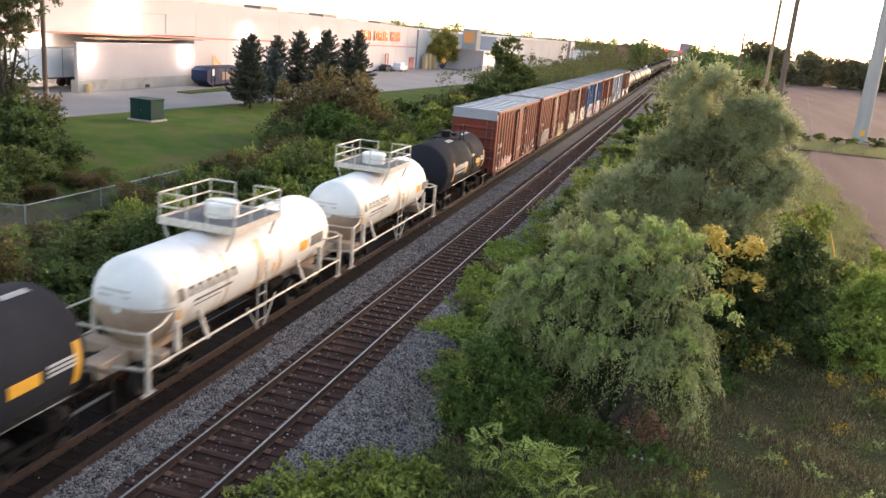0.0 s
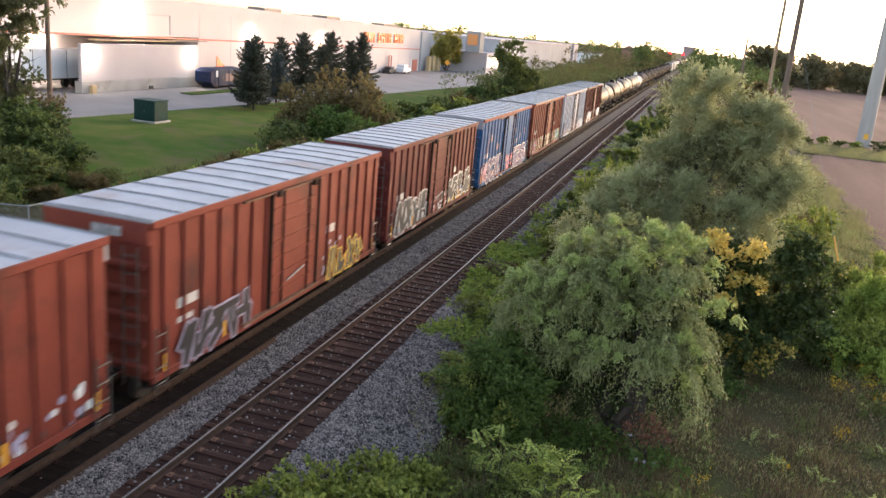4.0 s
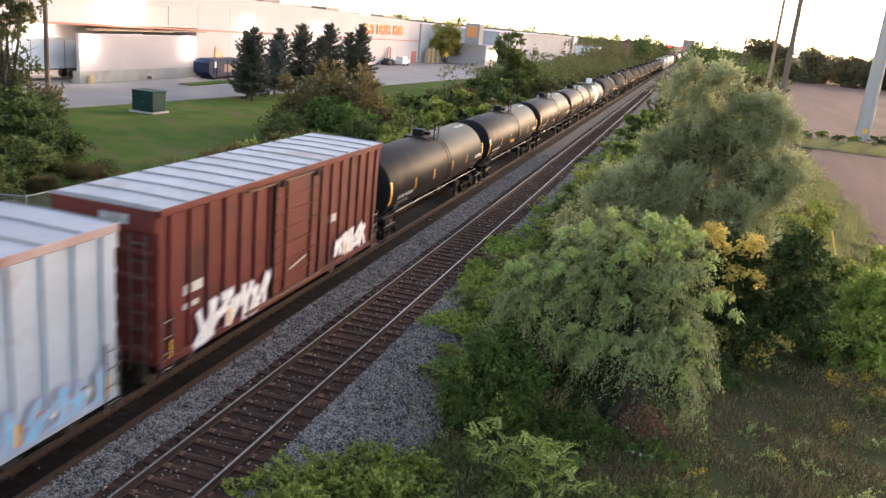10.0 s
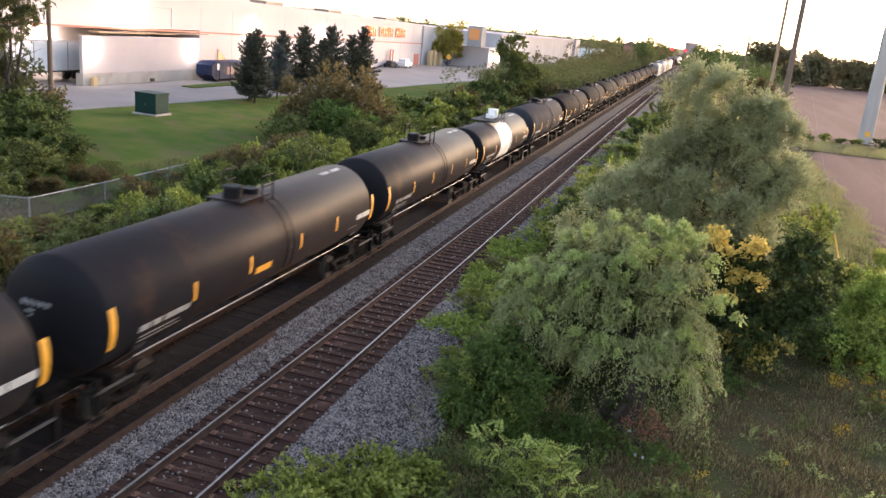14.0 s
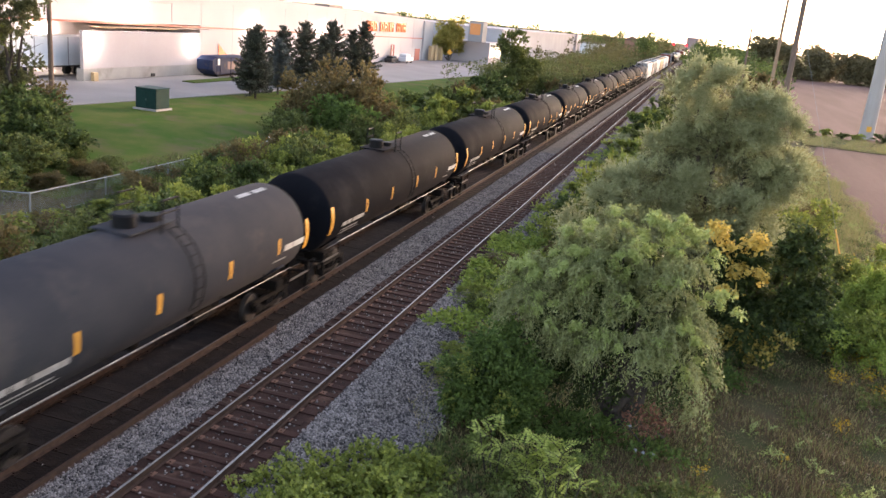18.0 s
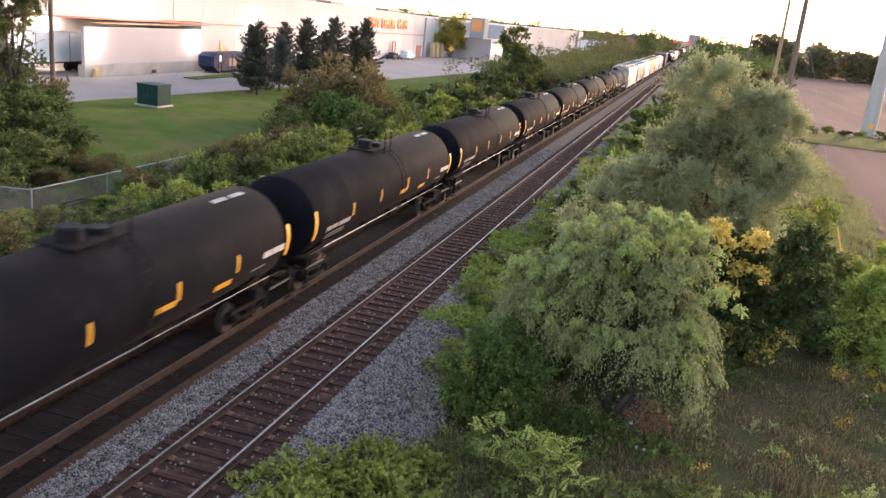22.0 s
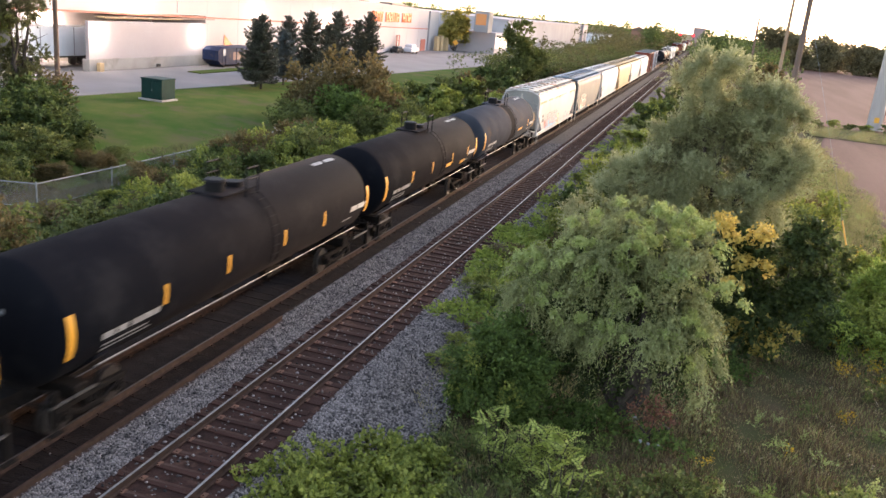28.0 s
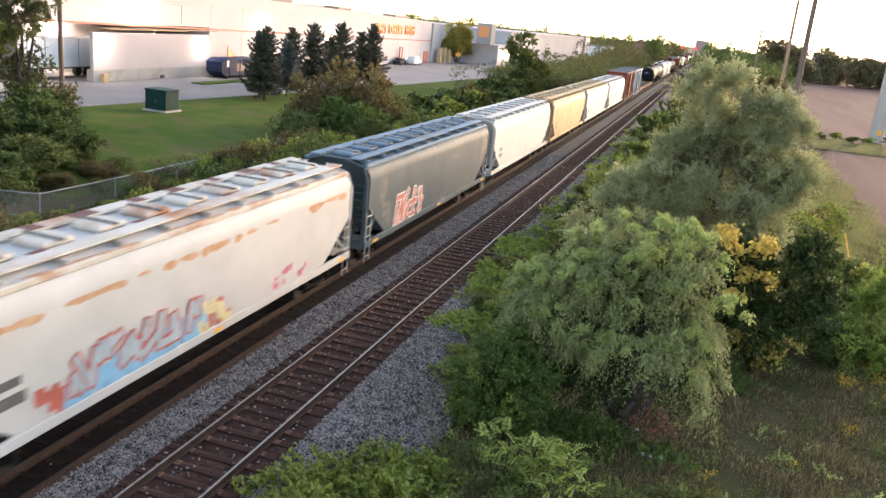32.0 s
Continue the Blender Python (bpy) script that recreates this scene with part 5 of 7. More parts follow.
    part("corner_pier", Geo().box(-55.5, -54.0, 188.6, 195.4, 0, 9.0, 0.05), PALE_CLAD, b)
    # the sign: a trade name, drawn as plain blocks
    y = 153.5
    for k in range(12):
        if k not in (3, 8):
            g = Geo().box(-54.38, -54.1, y, y + 0.42, 6.2, 8.15, 0.02)
            g.box(-54.38, -54.1, y + 1.15, y + 1.57, 6.2, 8.15, 0.02)
            if k % 2:
                g.box(-54.38, -54.1, y + 0.42, y + 1.15, 6.98, 7.36, 0.02)
            if k % 3:
                g.box(-54.38, -54.1, y + 0.42, y + 1.15, 7.77, 8.15, 0.02)
            if k % 4 == 0:
                g.box(-54.38, -54.1, y + 0.42, y + 1.15, 6.2, 6.55, 0.02)
            part("sign_block", g, ORANGE, b, "orange sign block")
            y += 2.0
        else:
            y += 1.5
    for y, w, z0, z1 in ((101.4, 2.2, 2.2, 3.7),):
        part("red_panel", Geo().add([(-54.34, y, z0), (-54.34, y + w, z0), (-54.34, y, z1), (-54.30, y, z0), (-54.30, y + w, z0), (-54.30, y, z1)], [(0, 1, 2), (3, 4, 5), (0, 1, 4, 3), (1, 2, 5, 4), (2, 0, 3, 5)]), ORANGE, b, "red triangular panel")
    part("steel_door", Geo().box(-54.4, -54.3, 184.0, 187.2, 0, 2.6), RED_TRIM, b, "dark red double door")
    part("roller_door", Geo().box(-61, -60.9, 58, 62, 1.2, 4.6), TRAILER_WHITE, b)
    for y, w in ((119, 5.6), (133, 3.0), (142, 6.0), (156, 2.4), (171, 8.0), (183, 2.0)):
        part("roof_unit", Geo().box(-60, -57, y, y + w, wall_top(y) - 0.4, wall_top(y) + (0.62 if w > 4 else 0.3), 0.08), ROOF_UNIT, b)
    part("hatch_outline", Geo().pipe([(-54.36, 86.2, 6.4), (-54.36, 86.2, 8.6), (-54.36, 90.8, 8.6), (-54.36, 90.8, 6.3)], 0.05), WALL2, b)
    # raised loading dock in front of the building
    d = thing("loading_dock", "pale dock wall on a stained concrete base with canopy", "loading dock")
    part("base", Geo().box(-53.5, -52.6, 72.9, 95.2, 0, 1.28, 0.03), CONCRETE, d)
    part("screen_wall", Geo().box(-53.1, -52.7, 73.0, 95.0, 1.28, 5.2, 0.02), WALL2, d)
    part("end_wall", Geo().box(-61, -53.1, 94.7, 95.0, 0, 5.2), WALL2, d)
    part("canopy", Geo().box(-54.3, -53.0, 76, 90, 5.5, 5.62, 0.02), LUMBER, d, "narrow tan canopy over the dock wall")
    part("canopy_edge", Geo().box(-53.0, -52.92, 75.9, 96.9, 5.62, 5.74), ROOF_UNIT, d)
    part("steps", Geo().box(-52.5, -52.1, 73.9, 74.6, 0, 0.9, 0.02), LUMBER, d)
    part("drain", Geo().box(-52.6, -52.5, 84.2, 84.9, 0.1, 0.45), DARK, d)
    # lit wall lamps; the unseen 500 W pair is added to brighten the wall
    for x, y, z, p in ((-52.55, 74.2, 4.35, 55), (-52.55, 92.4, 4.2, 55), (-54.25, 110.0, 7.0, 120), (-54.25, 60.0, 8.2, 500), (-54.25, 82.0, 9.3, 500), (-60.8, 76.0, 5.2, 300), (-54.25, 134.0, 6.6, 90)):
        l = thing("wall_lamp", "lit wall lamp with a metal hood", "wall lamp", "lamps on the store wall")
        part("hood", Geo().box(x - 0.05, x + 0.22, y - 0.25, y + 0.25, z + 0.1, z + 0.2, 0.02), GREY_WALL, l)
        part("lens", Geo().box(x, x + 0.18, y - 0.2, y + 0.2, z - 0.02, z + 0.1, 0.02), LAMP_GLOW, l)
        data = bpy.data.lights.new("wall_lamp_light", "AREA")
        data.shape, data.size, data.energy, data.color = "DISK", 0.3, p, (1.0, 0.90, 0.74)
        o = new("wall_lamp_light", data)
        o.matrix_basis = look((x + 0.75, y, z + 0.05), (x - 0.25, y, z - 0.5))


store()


def trailer():
    for x0, y0, y1, lab in ((-56.0, 66.2, 80.0, "white box trailer parked behind the dock wall"), (-59.6, 60.5, 74.0, "second white box trailer near the dock")):
        t = thing("semi_trailer", lab, "trailer", "parked trailers")
        part("box", Geo().box(x0 - 2.5, x0, y0, y1, 1.25, 4.3, 0.03), TRAILER_WHITE, t)
        part("front_edge", Geo().box(x0 - 2.5, x0 + 0.02, y0 - 0.06, y0 + 0.1, 1.2, 4.34, 0.02), GREY_WALL, t)
        for k in range(5):
            part("side_post", Geo().box(x0, x0 + 0.03, y0 + 1.2 + 2.4 * k, y0 + 1.28 + 2.4 * k, 1.3, 4.25), GREY_WALL, t)
        part("side_skirt", Geo().box(x0 - 0.05, x0 + 0.02, y0, y1, 1.1, 1.25), DARK, t)
        for x in (x0 - 2.1, x0 - 0.3):
            part("landing_leg", Geo().box(x - 0.09, x + 0.09, y0 + 2.6, y0 + 2.8, 0.0, 1.25), DARK, t)
            for y in (y1 - 2.0, y1 - 3.3):
                part("wheel", Geo().rod((x - 0.2, y, 0.5), (x + 0.2, y, 0.5), 0.5, 18), DARK, t)


trailer()


def compactor():
    c = thing("waste_compactor", "dark blue waste compactor container on the yard", "compactor", at=pose(0, 2.9, 0))
    x0, x1 = -51.9, -49.6
    part("container", Geo().box(x0, x1, 90.6, 98.4, 0.25, 2.55, 0.12), BIN_BLUE, c)
    part("end_cap", Geo().add([(x0, 90.6, 0.3), (x1, 90.6, 0.3), (x1, 89.7, 0.9), (x0, 89.7, 0.9), (x0, 90.6, 2.5), (x1, 90.6, 2.5), (x1, 89.7, 2.1), (x0, 89.7, 2.1)], [(0, 1, 2, 3), (3, 2, 6, 7), (7, 6, 5, 4), (0, 3, 7, 4), (1, 2, 6, 5), (0, 1, 5, 4)]), BIN_BLUE, c)
    part("power_unit", Geo().box(x0, x1, 98.5, 101.5, 0.3, 1.9, 0.05), BIN_BLUE, c)
    part("notice", Geo().box(x1, x1 + 0.01, 90.9, 91.6, 1.5, 2.3), TRAILER_WHITE, c, "white notice plate")
    part("side_plate", Geo().box(x1, x1 + 0.012, 93.2, 96.4, 0.9, 1.9), mat("faded_plate", (0.16, 0.10, 0.11), rough=0.6), c, "faded rectangular plate")
    for y in (91.5, 94, 96.5):
        part("rib", Geo().box(x1 - 0.02, x1 + 0.06, y - 0.07, y + 0.07, 0.3, 2.45, 0.02), BIN_BLUE, c)
    for y in (91.2, 97.8):
        part("skid", Geo().box(x0 + 0.1, x1 - 0.1, y - 0.15, y + 0.15, 0.0, 0.26), DARK, c)


compactor()


def transformer():
    t = thing("utility_cabinet", "dark green steel utility cabinet on a concrete pad", "utility cabinet")
    m = pose(-35.8, 61.6, -0.1)
    t.matrix_basis = m
    part("pad", Geo().box(-1.2, 1.2, -1.15, 1.15, 0, 0.2, 0.02), CONCRETE, t)
    part("body", Geo().box(-1.05, 1.05, -0.95, 0.95, 0.2, 1.85, 0.03), GREEN_BOX, t)
    part("lid", Geo().box(-1.1, 1.1, -1.0, 1.0, 1.85, 1.97, 0.03), GREEN_BOX, t)
    for x in (-0.5, 0.5):
        part("door", Geo().box(x - 0.45, x + 0.45, -0.985, -0.95, 0.28, 1.7, 0.01), GREEN_BOX, t)
    part("handle", Geo().rod((0.05, -1.0, 0.9), (0.05, -1.0, 1.1), 0.02, 6), GALV, t)


transformer()


def pole(x, y, z, h, r0, r1, material, label, kind, steps=False):
    p = thing("utility_pole", label, "utility pole", at=pose(x, y, z))
    g = Geo().rod((0, 0, 0), (0, 0, h), r0, 16, r1)
    part("shaft", g, material, p, smooth=True)
    if kind == "arm":
        part("crossarm", Geo().box(-1.2, 1.2, -0.06, 0.06, h - 0.8, h - 0.68), material, p)
        for xx in (-1.0, 0.0, 1.0):
            part("insulator", Geo().rod((xx, 0, h - 0.68), (xx, 0, h - 0.45), 0.06, 8), GREY_WALL, p)
    if kind == "steel":
        part("base_flange", Geo().rod((0, 0, 0), (0, 0, 0.12), r0 * 1.35, 16), material, p)
        part("yellow_marker", Geo().box(-0.3, 0.3, -r0 - 0.04, -r0 - 0.02, 1.0, 1.7), YELLOW, p)
    return p


pole(-36.2, 50.2, -0.15, 13, 0.20, 0.14, POLE_WOOD, "dark wooden utility pole on the lawn edge", "plain")
pole(15.0, 60, -0.2, 16.5, 0.22, 0.15, POLE_WOOD, "tall dark wooden utility pole by the field", "arm")
# sunlight on this pole is put into a lighter copy of the wood
pole(16.8, 96, -0.1, 17.5, 0.21, 0.15, mat("sunlit_pole_wood", (0.33, 0.22, 0.14), (0.25, 0.165, 0.10), rough=0.9, scale=2, fine=30, stretch=(4, 4, 0.3)), "tall brown wooden utility pole by the field", "arm")
pole(16.0, 144, -0.1, 13.5, 0.20, 0.14, POLE_WOOD, "wooden utility pole further along the field", "plain")
pole(31.8, 121.3, 0.0, 30, 0.95, 0.6, POLE_PALE, "thick pale steel power-line pole in the field", "steel")

guy = thing("guy_wire", "steel guy wire with a yellow plastic guard", "guy wire")
part("wire", Geo().rod((17.6, 42.6, 0.0), (15.0, 60, 12.5), 0.007, 5), GALV, guy)
part("guard", Geo().rod((17.6, 42.6, 0.0), (17.6 - 2.6 * 0.13, 42.6 + 17.4 * 0.13, 12.5 * 0.13), 0.045, 8), YELLOW, guy, "yellow plastic guard")


def fence():
    f = thing("chain_link_fence", "grey chain-link fence along the lawn", "fence")
    runs = [[(-20.0, 30.7), (-20.0, 36.0), (-20.0, 41.5), (-20.0, 47.0), (-20.0, 53.5)], [(-20.0, 30.7), (-24.5, 28.0), (-29.5, 25.0)]]
    for run in runs:
        for a, b in zip(run, run[1:]):
            za, zb = [float(ground_z(np.array(p[0]), np.array(p[1]))) for p in (a, b)]
            part("top_rail", Geo().rod((a[0], a[1], za + 1.22), (b[0], b[1], zb + 1.22), 0.03, 8), GALV, f)
            part("bottom_rail", Geo().rod((a[0], a[1], za + 0.08), (b[0], b[1], zb + 0.08), 0.02, 6), GALV, f)
            g = Geo()
            L = math.dist(a, b)
            n = int(L / 0.11)
            for k in range(n + 10):
                for s in (1, -1):
                    t0, t1 = (k - (10 if s == 1 else 0)) / n, (k - (0 if s == 1 else 10)) / n
                    za0, za1 = 0.08, 1.2
                    c0, c1 = max(0, min(1, t0)), max(0, min(1, t1))
                    if c0 == c1:
                        continue
                    h0 = za0 + (za1 - za0) * (c0 - t0) / (t1 - t0)
                    h1 = za0 + (za1 - za0) * (c1 - t0) / (t1 - t0)
                    p, q = [(a[0] + (b[0] - a[0]) * c, a[1] + (b[1] - a[1]) * c, za + (zb - za) * c + h) for c, h in ((c0, h0), (c1, h1))]
                    g.rod(p, q, 0.005, 3)
            part("wire_mesh", g, GALV, f)
    for x, y in {p for run in runs for p in run}:
        z = float(ground_z(np.array(x), np.array(y)))
        part("post", Geo().rod((x, y, z - 0.1), (x, y, z + 1.3), 0.04, 8), GALV, f)
    part("bent_end", Geo().add([(-20.0, 53.5, 0.55), (-20.0, 54.6, 0.35), (-19.97, 54.7, -0.1), (-19.97, 53.9, 0.2)], [(0, 1, 2, 3)]), GALV, f)


fence()


def store_two():
    b = thing("grey_retail_building", "grey flat-roofed retail building with lit shopfront", "building")
    part("hall", Geo().box(-110, -42.5, 219, 350, 0, 8.4, 0.05), PALE_CLAD, b)
    part("end_bay", Geo().box(-60, -41.5, 350, 362, 0, 8.8, 0.05), WALL2, b)
    part("roof_trim", Geo().box(-110, -42.2, 218.8, 350, 8.4, 8.7), WALL2, b)
    part("entrance", Geo().box(-52, -42.0, 205, 218.6, 0, 5.2, 0.05), WALL2, b)
    part("shopfront", Geo().box(-52, -41.9, 206, 218, 1.5, 4.2), SHOP_GLOW, b, "lit shop windows")
    part("tower", Geo().box(-46.2, -42.6, 199, 203, 5.2, 10.2, 0.05), GREY_WALL, b)
    part("sign_panel", Geo().box(-45.8, -43.2, 198.85, 199, 6.9, 9.5), ORANGE_GLOW, b, "orange lit sign panel")
    part("door", Geo().box(-41.55, -41.4, 354, 359, 0.5, 6.5), GREY_WALL, b)
    w = thing("white_shed", "low white shed among the trees", "shed")
    part("wall", Geo().box(-54, -39, 420, 432, 0, 4.8, 0.05), TRAILER_WHITE, w)
    part("roof", prism(Geo(), [(-54.5, 419.5), (-38.5, 419.5), (-38.5, 432.5), (-54.5, 432.5)], 4.8, (5.3, 5.3, 5.3, 5.3)), GREY_WALL, w)
    h = thing("house", "small brown house above the trees", "house")
    part("wall", Geo().box(-31, -24, 450, 458, 0, 8.2), mat("brown_brick", (0.25, 0.13, 0.09)), h)
    part("roof", Geo().add([(-31.5, 449.5, 8.2), (-23.5, 449.5, 8.2), (-23.5, 458.5, 8.2), (-31.5, 458.5, 8.2), (-27.5, 449.5, 10.6), (-27.5, 458.5, 10.6)], [(0, 1, 4), (1, 2, 5, 4), (2, 3, 5), (3, 0, 4, 5), (0, 1, 2, 3)]), mat("brown_shingles", (0.14, 0.08, 0.06)), h)
    # the wall's brick colour is greyed to stand for haze
    g = thing("distant_block", "hazy reddish block beyond the end of the line", "building")
    part("wall", Geo().box(-7.3, 3.0, 800, 812, 0, 14.2), mat("hazy_red_brick", (0.30, 0.21, 0.20), (0.26, 0.18, 0.17)), g)
    part("roof", Geo().box(-7.6, 3.3, 799.7, 812.3, 14.2, 14.8), WALL2, g)


store_two()


def yard_clutter():
    c = thing("delivery_van", "small white van parked by the store wall", "van")
    part("body", Geo().box(-52.6, -50.7, 168.2, 172.6, 0.35, 1.2, 0.1), TRAILER_WHITE, c)
    part("cabin", Geo().box(-52.5, -50.8, 168.6, 171.2, 1.2, 1.9, 0.15), TRAILER_WHITE, c)
    part("windscreen", Geo().box(-52.4, -50.9, 171.2, 171.24, 1.25, 1.8), GLASS_DARK, c)
    for y in (169.1, 171.7):
        for x in (-52.5, -50.8):
            part("wheel", Geo().rod((x - 0.1, y, 0.33), (x + 0.1, y, 0.33), 0.33, 14), DARK, c)
    d = thing("dark_car", "dark car parked by the store wall", "car")
    part("body", Geo().box(-53.9, -52.2, 163.6, 167.6, 0.3, 0.95, 0.12), DARK, d)
    part("cabin", Geo().box(-53.8, -52.3, 164.4, 166.8, 0.95, 1.45, 0.15), GLASS_DARK, d)
    for y in (164.4, 166.8):
        for x in (-53.8, -52.3):
            part("wheel", Geo().rod((x - 0.1, y, 0.32), (x + 0.1, y, 0.32), 0.32, 14), DARK, d)
    r = thing("red_rack", "red tubular rack by the store wall", "rack")
    for y in (166.9, 168.4):
        part("upright", Geo().box(-53.9, -53.7, y, y + 0.18, 0, 3.6), RED_TRIM, r)
    for z in (1.2, 2.4, 3.5):
        part("shelf_bar", Geo().box(-53.9, -53.7, 166.9, 168.5, z, z + 0.12), RED_TRIM, r)
    for k, (x, y, w, h) in enumerate(((-53.2, 190.5, 1.6, 3.4), (-53.0, 193.0, 1.7, 3.6), (-52.5, 195.8, 1.6, 3.2), (-50.5, 205.5, 1.2, 3.6), (-50.5, 208, 1.2, 3.6))):
        s = thing("lumber_stack", "upright bundle of pale lumber by the store", "lumber", "lumber stacks")
        for j in range(4):
            part("board_bundle", Geo().box(x, x + 0.8, y + j * w / 4, y + j * w / 4 + w / 4 - 0.04, 0, h - 0.08 * (j % 2), 0.01), LUMBER, s)
    s = thing("yellow_sign", "small yellow diamond road sign on a post", "road sign")
    part("post", Geo().rod((-46.1, 184.6, 0), (-46.1, 184.6, 2.2), 0.05, 6), GALV, s)
    part("panel", Geo().add([(-46.1, 184.5, 2.0), (-45.4, 184.5, 2.7), (-46.1, 184.5, 3.4), (-46.8, 184.5, 2.7), (-46.1, 184.54, 2.0), (-45.4, 184.54, 2.7), (-46.1, 184.54, 3.4), (-46.8, 184.54, 2.7)], [(0, 1, 2, 3), (4, 5, 6, 7), (0, 1, 5, 4), (1, 2, 6, 5), (2, 3, 7, 6), (3, 0, 4, 7)]), YELLOW, s)
    p = thing("blue_cabin", "blue portable cabin at the yard edge", "portable cabin")
    part("body", Geo().box(-42.6, -40.8, 219, 221.5, 0, 3.2, 0.05), mat("blue_plastic", (0.03, 0.10, 0.32)), p)
    part("door", Geo().box(-42.2, -41.2, 218.95, 219, 0.2, 2.6), mat("blue_door", (0.05, 0.14, 0.38)), p)
    # kerb strip of grass on the yard
    k = Geo()
    k.box(-48.2, -46.4, 84, 118, 0.0, 0.12, 0.03)
    setting("verge", k, LAWN, "narrow grass verge on the yard", "verge")


yard_clutter()


def signal_mast(x, y, z):
    s = thing("signal_mast", "railway signal mast showing a red light", "signal", "railway signals", at=pose(x, y, 0))
    part("mast", Geo().rod((0, 0, -0.3), (0, 0, z + 1.2), 0.12, 8), DARK, s)
    part("target", Geo().rod((0, 0.05, z), (0, 0.12, z), 1.0, 20), DARK, s, "black round backing plate")
    part("lens", Geo().rod((0, 0.0, z), (0, -0.1, z), 0.72, 16), SIGNAL_RED, s, "glowing red lens")
    part("ladder", Geo().rod((0.35, 0.1, 0), (0.35, 0.1, z), 0.05, 5), DARK, s)


signal_mast(-8.6, 520, 8.3)
signal_mast(-1.9, 560, 8.2)

# ---- plants ----
def leafmat(name, a, b, rough=0.6, leaf=0.5, vary=1.0):
    a, b = (a[0] * 1.1, a[1], a[2]), (b[0] * 1.1, b[1], b[2])
    return mat(name, a, b, rough=rough, island=vary, bump=0, scale=0.7, fine=4, leaf=leaf, spec=0.3)


WILLOW_LEAF = leafmat("willow_leaf", (0.31, 0.36, 0.155), (0.14, 0.175, 0.068), leaf=0.4, vary=0.65)
WILLOW_TIP = leafmat("willow_tip", (0.37, 0.46, 0.16), (0.23, 0.31, 0.10), leaf=0.4, vary=0.65)
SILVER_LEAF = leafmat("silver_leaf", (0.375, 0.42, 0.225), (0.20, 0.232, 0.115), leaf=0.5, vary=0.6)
# a darker copy of the silver leaf: crown shade put into its colour
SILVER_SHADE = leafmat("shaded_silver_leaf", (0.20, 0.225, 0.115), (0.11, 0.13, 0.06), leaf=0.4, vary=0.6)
# the maple's own green; inside willow and shrub it paints the shade
MAPLE_AND_SHADE_LEAF = leafmat("maple_leaf", (0.075, 0.115, 0.03), (0.025, 0.045, 0.013))
DARK_LEAF = leafmat("dark_green_leaf", (0.12, 0.175, 0.045), (0.035, 0.062, 0.018))
MID_LEAF = leafmat("mid_green_leaf", (0.17, 0.21, 0.06), (0.06, 0.09, 0.025))
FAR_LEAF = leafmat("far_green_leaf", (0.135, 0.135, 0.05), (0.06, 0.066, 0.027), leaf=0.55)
SHRUB_LEAF = leafmat("shrub_leaf", (0.16, 0.26, 0.06), (0.055, 0.10, 0.024))
BRIGHT_LEAF = leafmat("bright_green_leaf", (0.30, 0.36, 0.075), (0.12, 0.17, 0.035))
VINE_LEAF = leafmat("vine_leaf", (0.30, 0.40, 0.08), (0.14, 0.22, 0.04))
YELLOW_LEAF = leafmat("yellow_leaf", (0.66, 0.54, 0.13), (0.42, 0.35, 0.09))
BRUSH_LEAF = leafmat("brush_leaf", (0.125, 0.16, 0.045), (0.04, 0.058, 0.018))
# distance haze is mixed into this paler leaf colour
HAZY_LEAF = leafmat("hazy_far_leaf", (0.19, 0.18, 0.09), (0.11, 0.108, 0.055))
TURNING_LEAF = leafmat("turning_leaf", (0.40, 0.34, 0.08), (0.18, 0.18, 0.045))
BROWN_LEAF = leafmat("bronze_leaf", (0.185, 0.15, 0.06), (0.075, 0.072, 0.028))
DRY_LEAF = leafmat("dry_brown_leaf", (0.29, 0.15, 0.095), (0.12, 0.065, 0.045))
NEEDLE = leafmat("spruce_needles", (0.066, 0.078, 0.048), (0.018, 0.026, 0.016), leaf=0.15)
BLUE_NEEDLE = leafmat("blue_spruce_needles", (0.066, 0.094, 0.088), (0.039, 0.055, 0.053), leaf=0.1)
BARK = mat("grey_brown_bark", (0.075, 0.058, 0.045), (0.04, 0.03, 0.024), rough=0.95, scale=3, fine=30, stretch=(4, 4, 0.6), bump=0.6)
FLOWER = leafmat("goldenrod_flower", (0.550, 0.400, 0.030), (0.400, 0.280, 0.030))
LITTER = mat("pale_litter", (0.34, 0.34, 0.33), (0.2, 0.2, 0.19), rough=0.6)


def unit(v):
    return v / np.maximum(np.linalg.norm(v, axis=-1, keepdims=True), 1e-6)


def leaves(name, lobes, count, size, width, material, seed, clump=0.3, per=28, droop=0.0, shell=0.75, stretch_z=1.0, floor=None, sub=0):
    """Separate leaves in small tufts over the shells of several ellipsoids (x, y, z, rx, ry, rz); sub: how many smaller boughs bulge from each."""
    r = np.random.RandomState(seed)
    L = np.array(lobes, float)
    if sub:
        k = len(L)
        dd = unit(r.normal(size=(k * sub, 3)) + np.array([0, 0, 0.25]))
        big = np.repeat(L, sub, 0)
        q = 0.3 + 0.22 * r.rand(k * sub, 1)
        L = np.concatenate([big[:, :3] + dd * big[:, 3:] * (0.8 + 0.32 * r.rand(k * sub, 1)), big[:, 3:] * q * np.array([1, 1, 1.15])], 1)
    w = (L[:, 3] * L[:, 5]) ** 1.0
    tufts = max(count // per, 1)
    pick = r.choice(len(L), tufts, p=w / w.sum())
    d = unit(r.normal(size=(tufts, 3)))
    d[:, 2] = np.where(r.rand(tufts) < 0.55, np.abs(d[:, 2]), d[:, 2])
    rad = shell + (1.06 - shell) * r.rand(tufts) ** 0.6
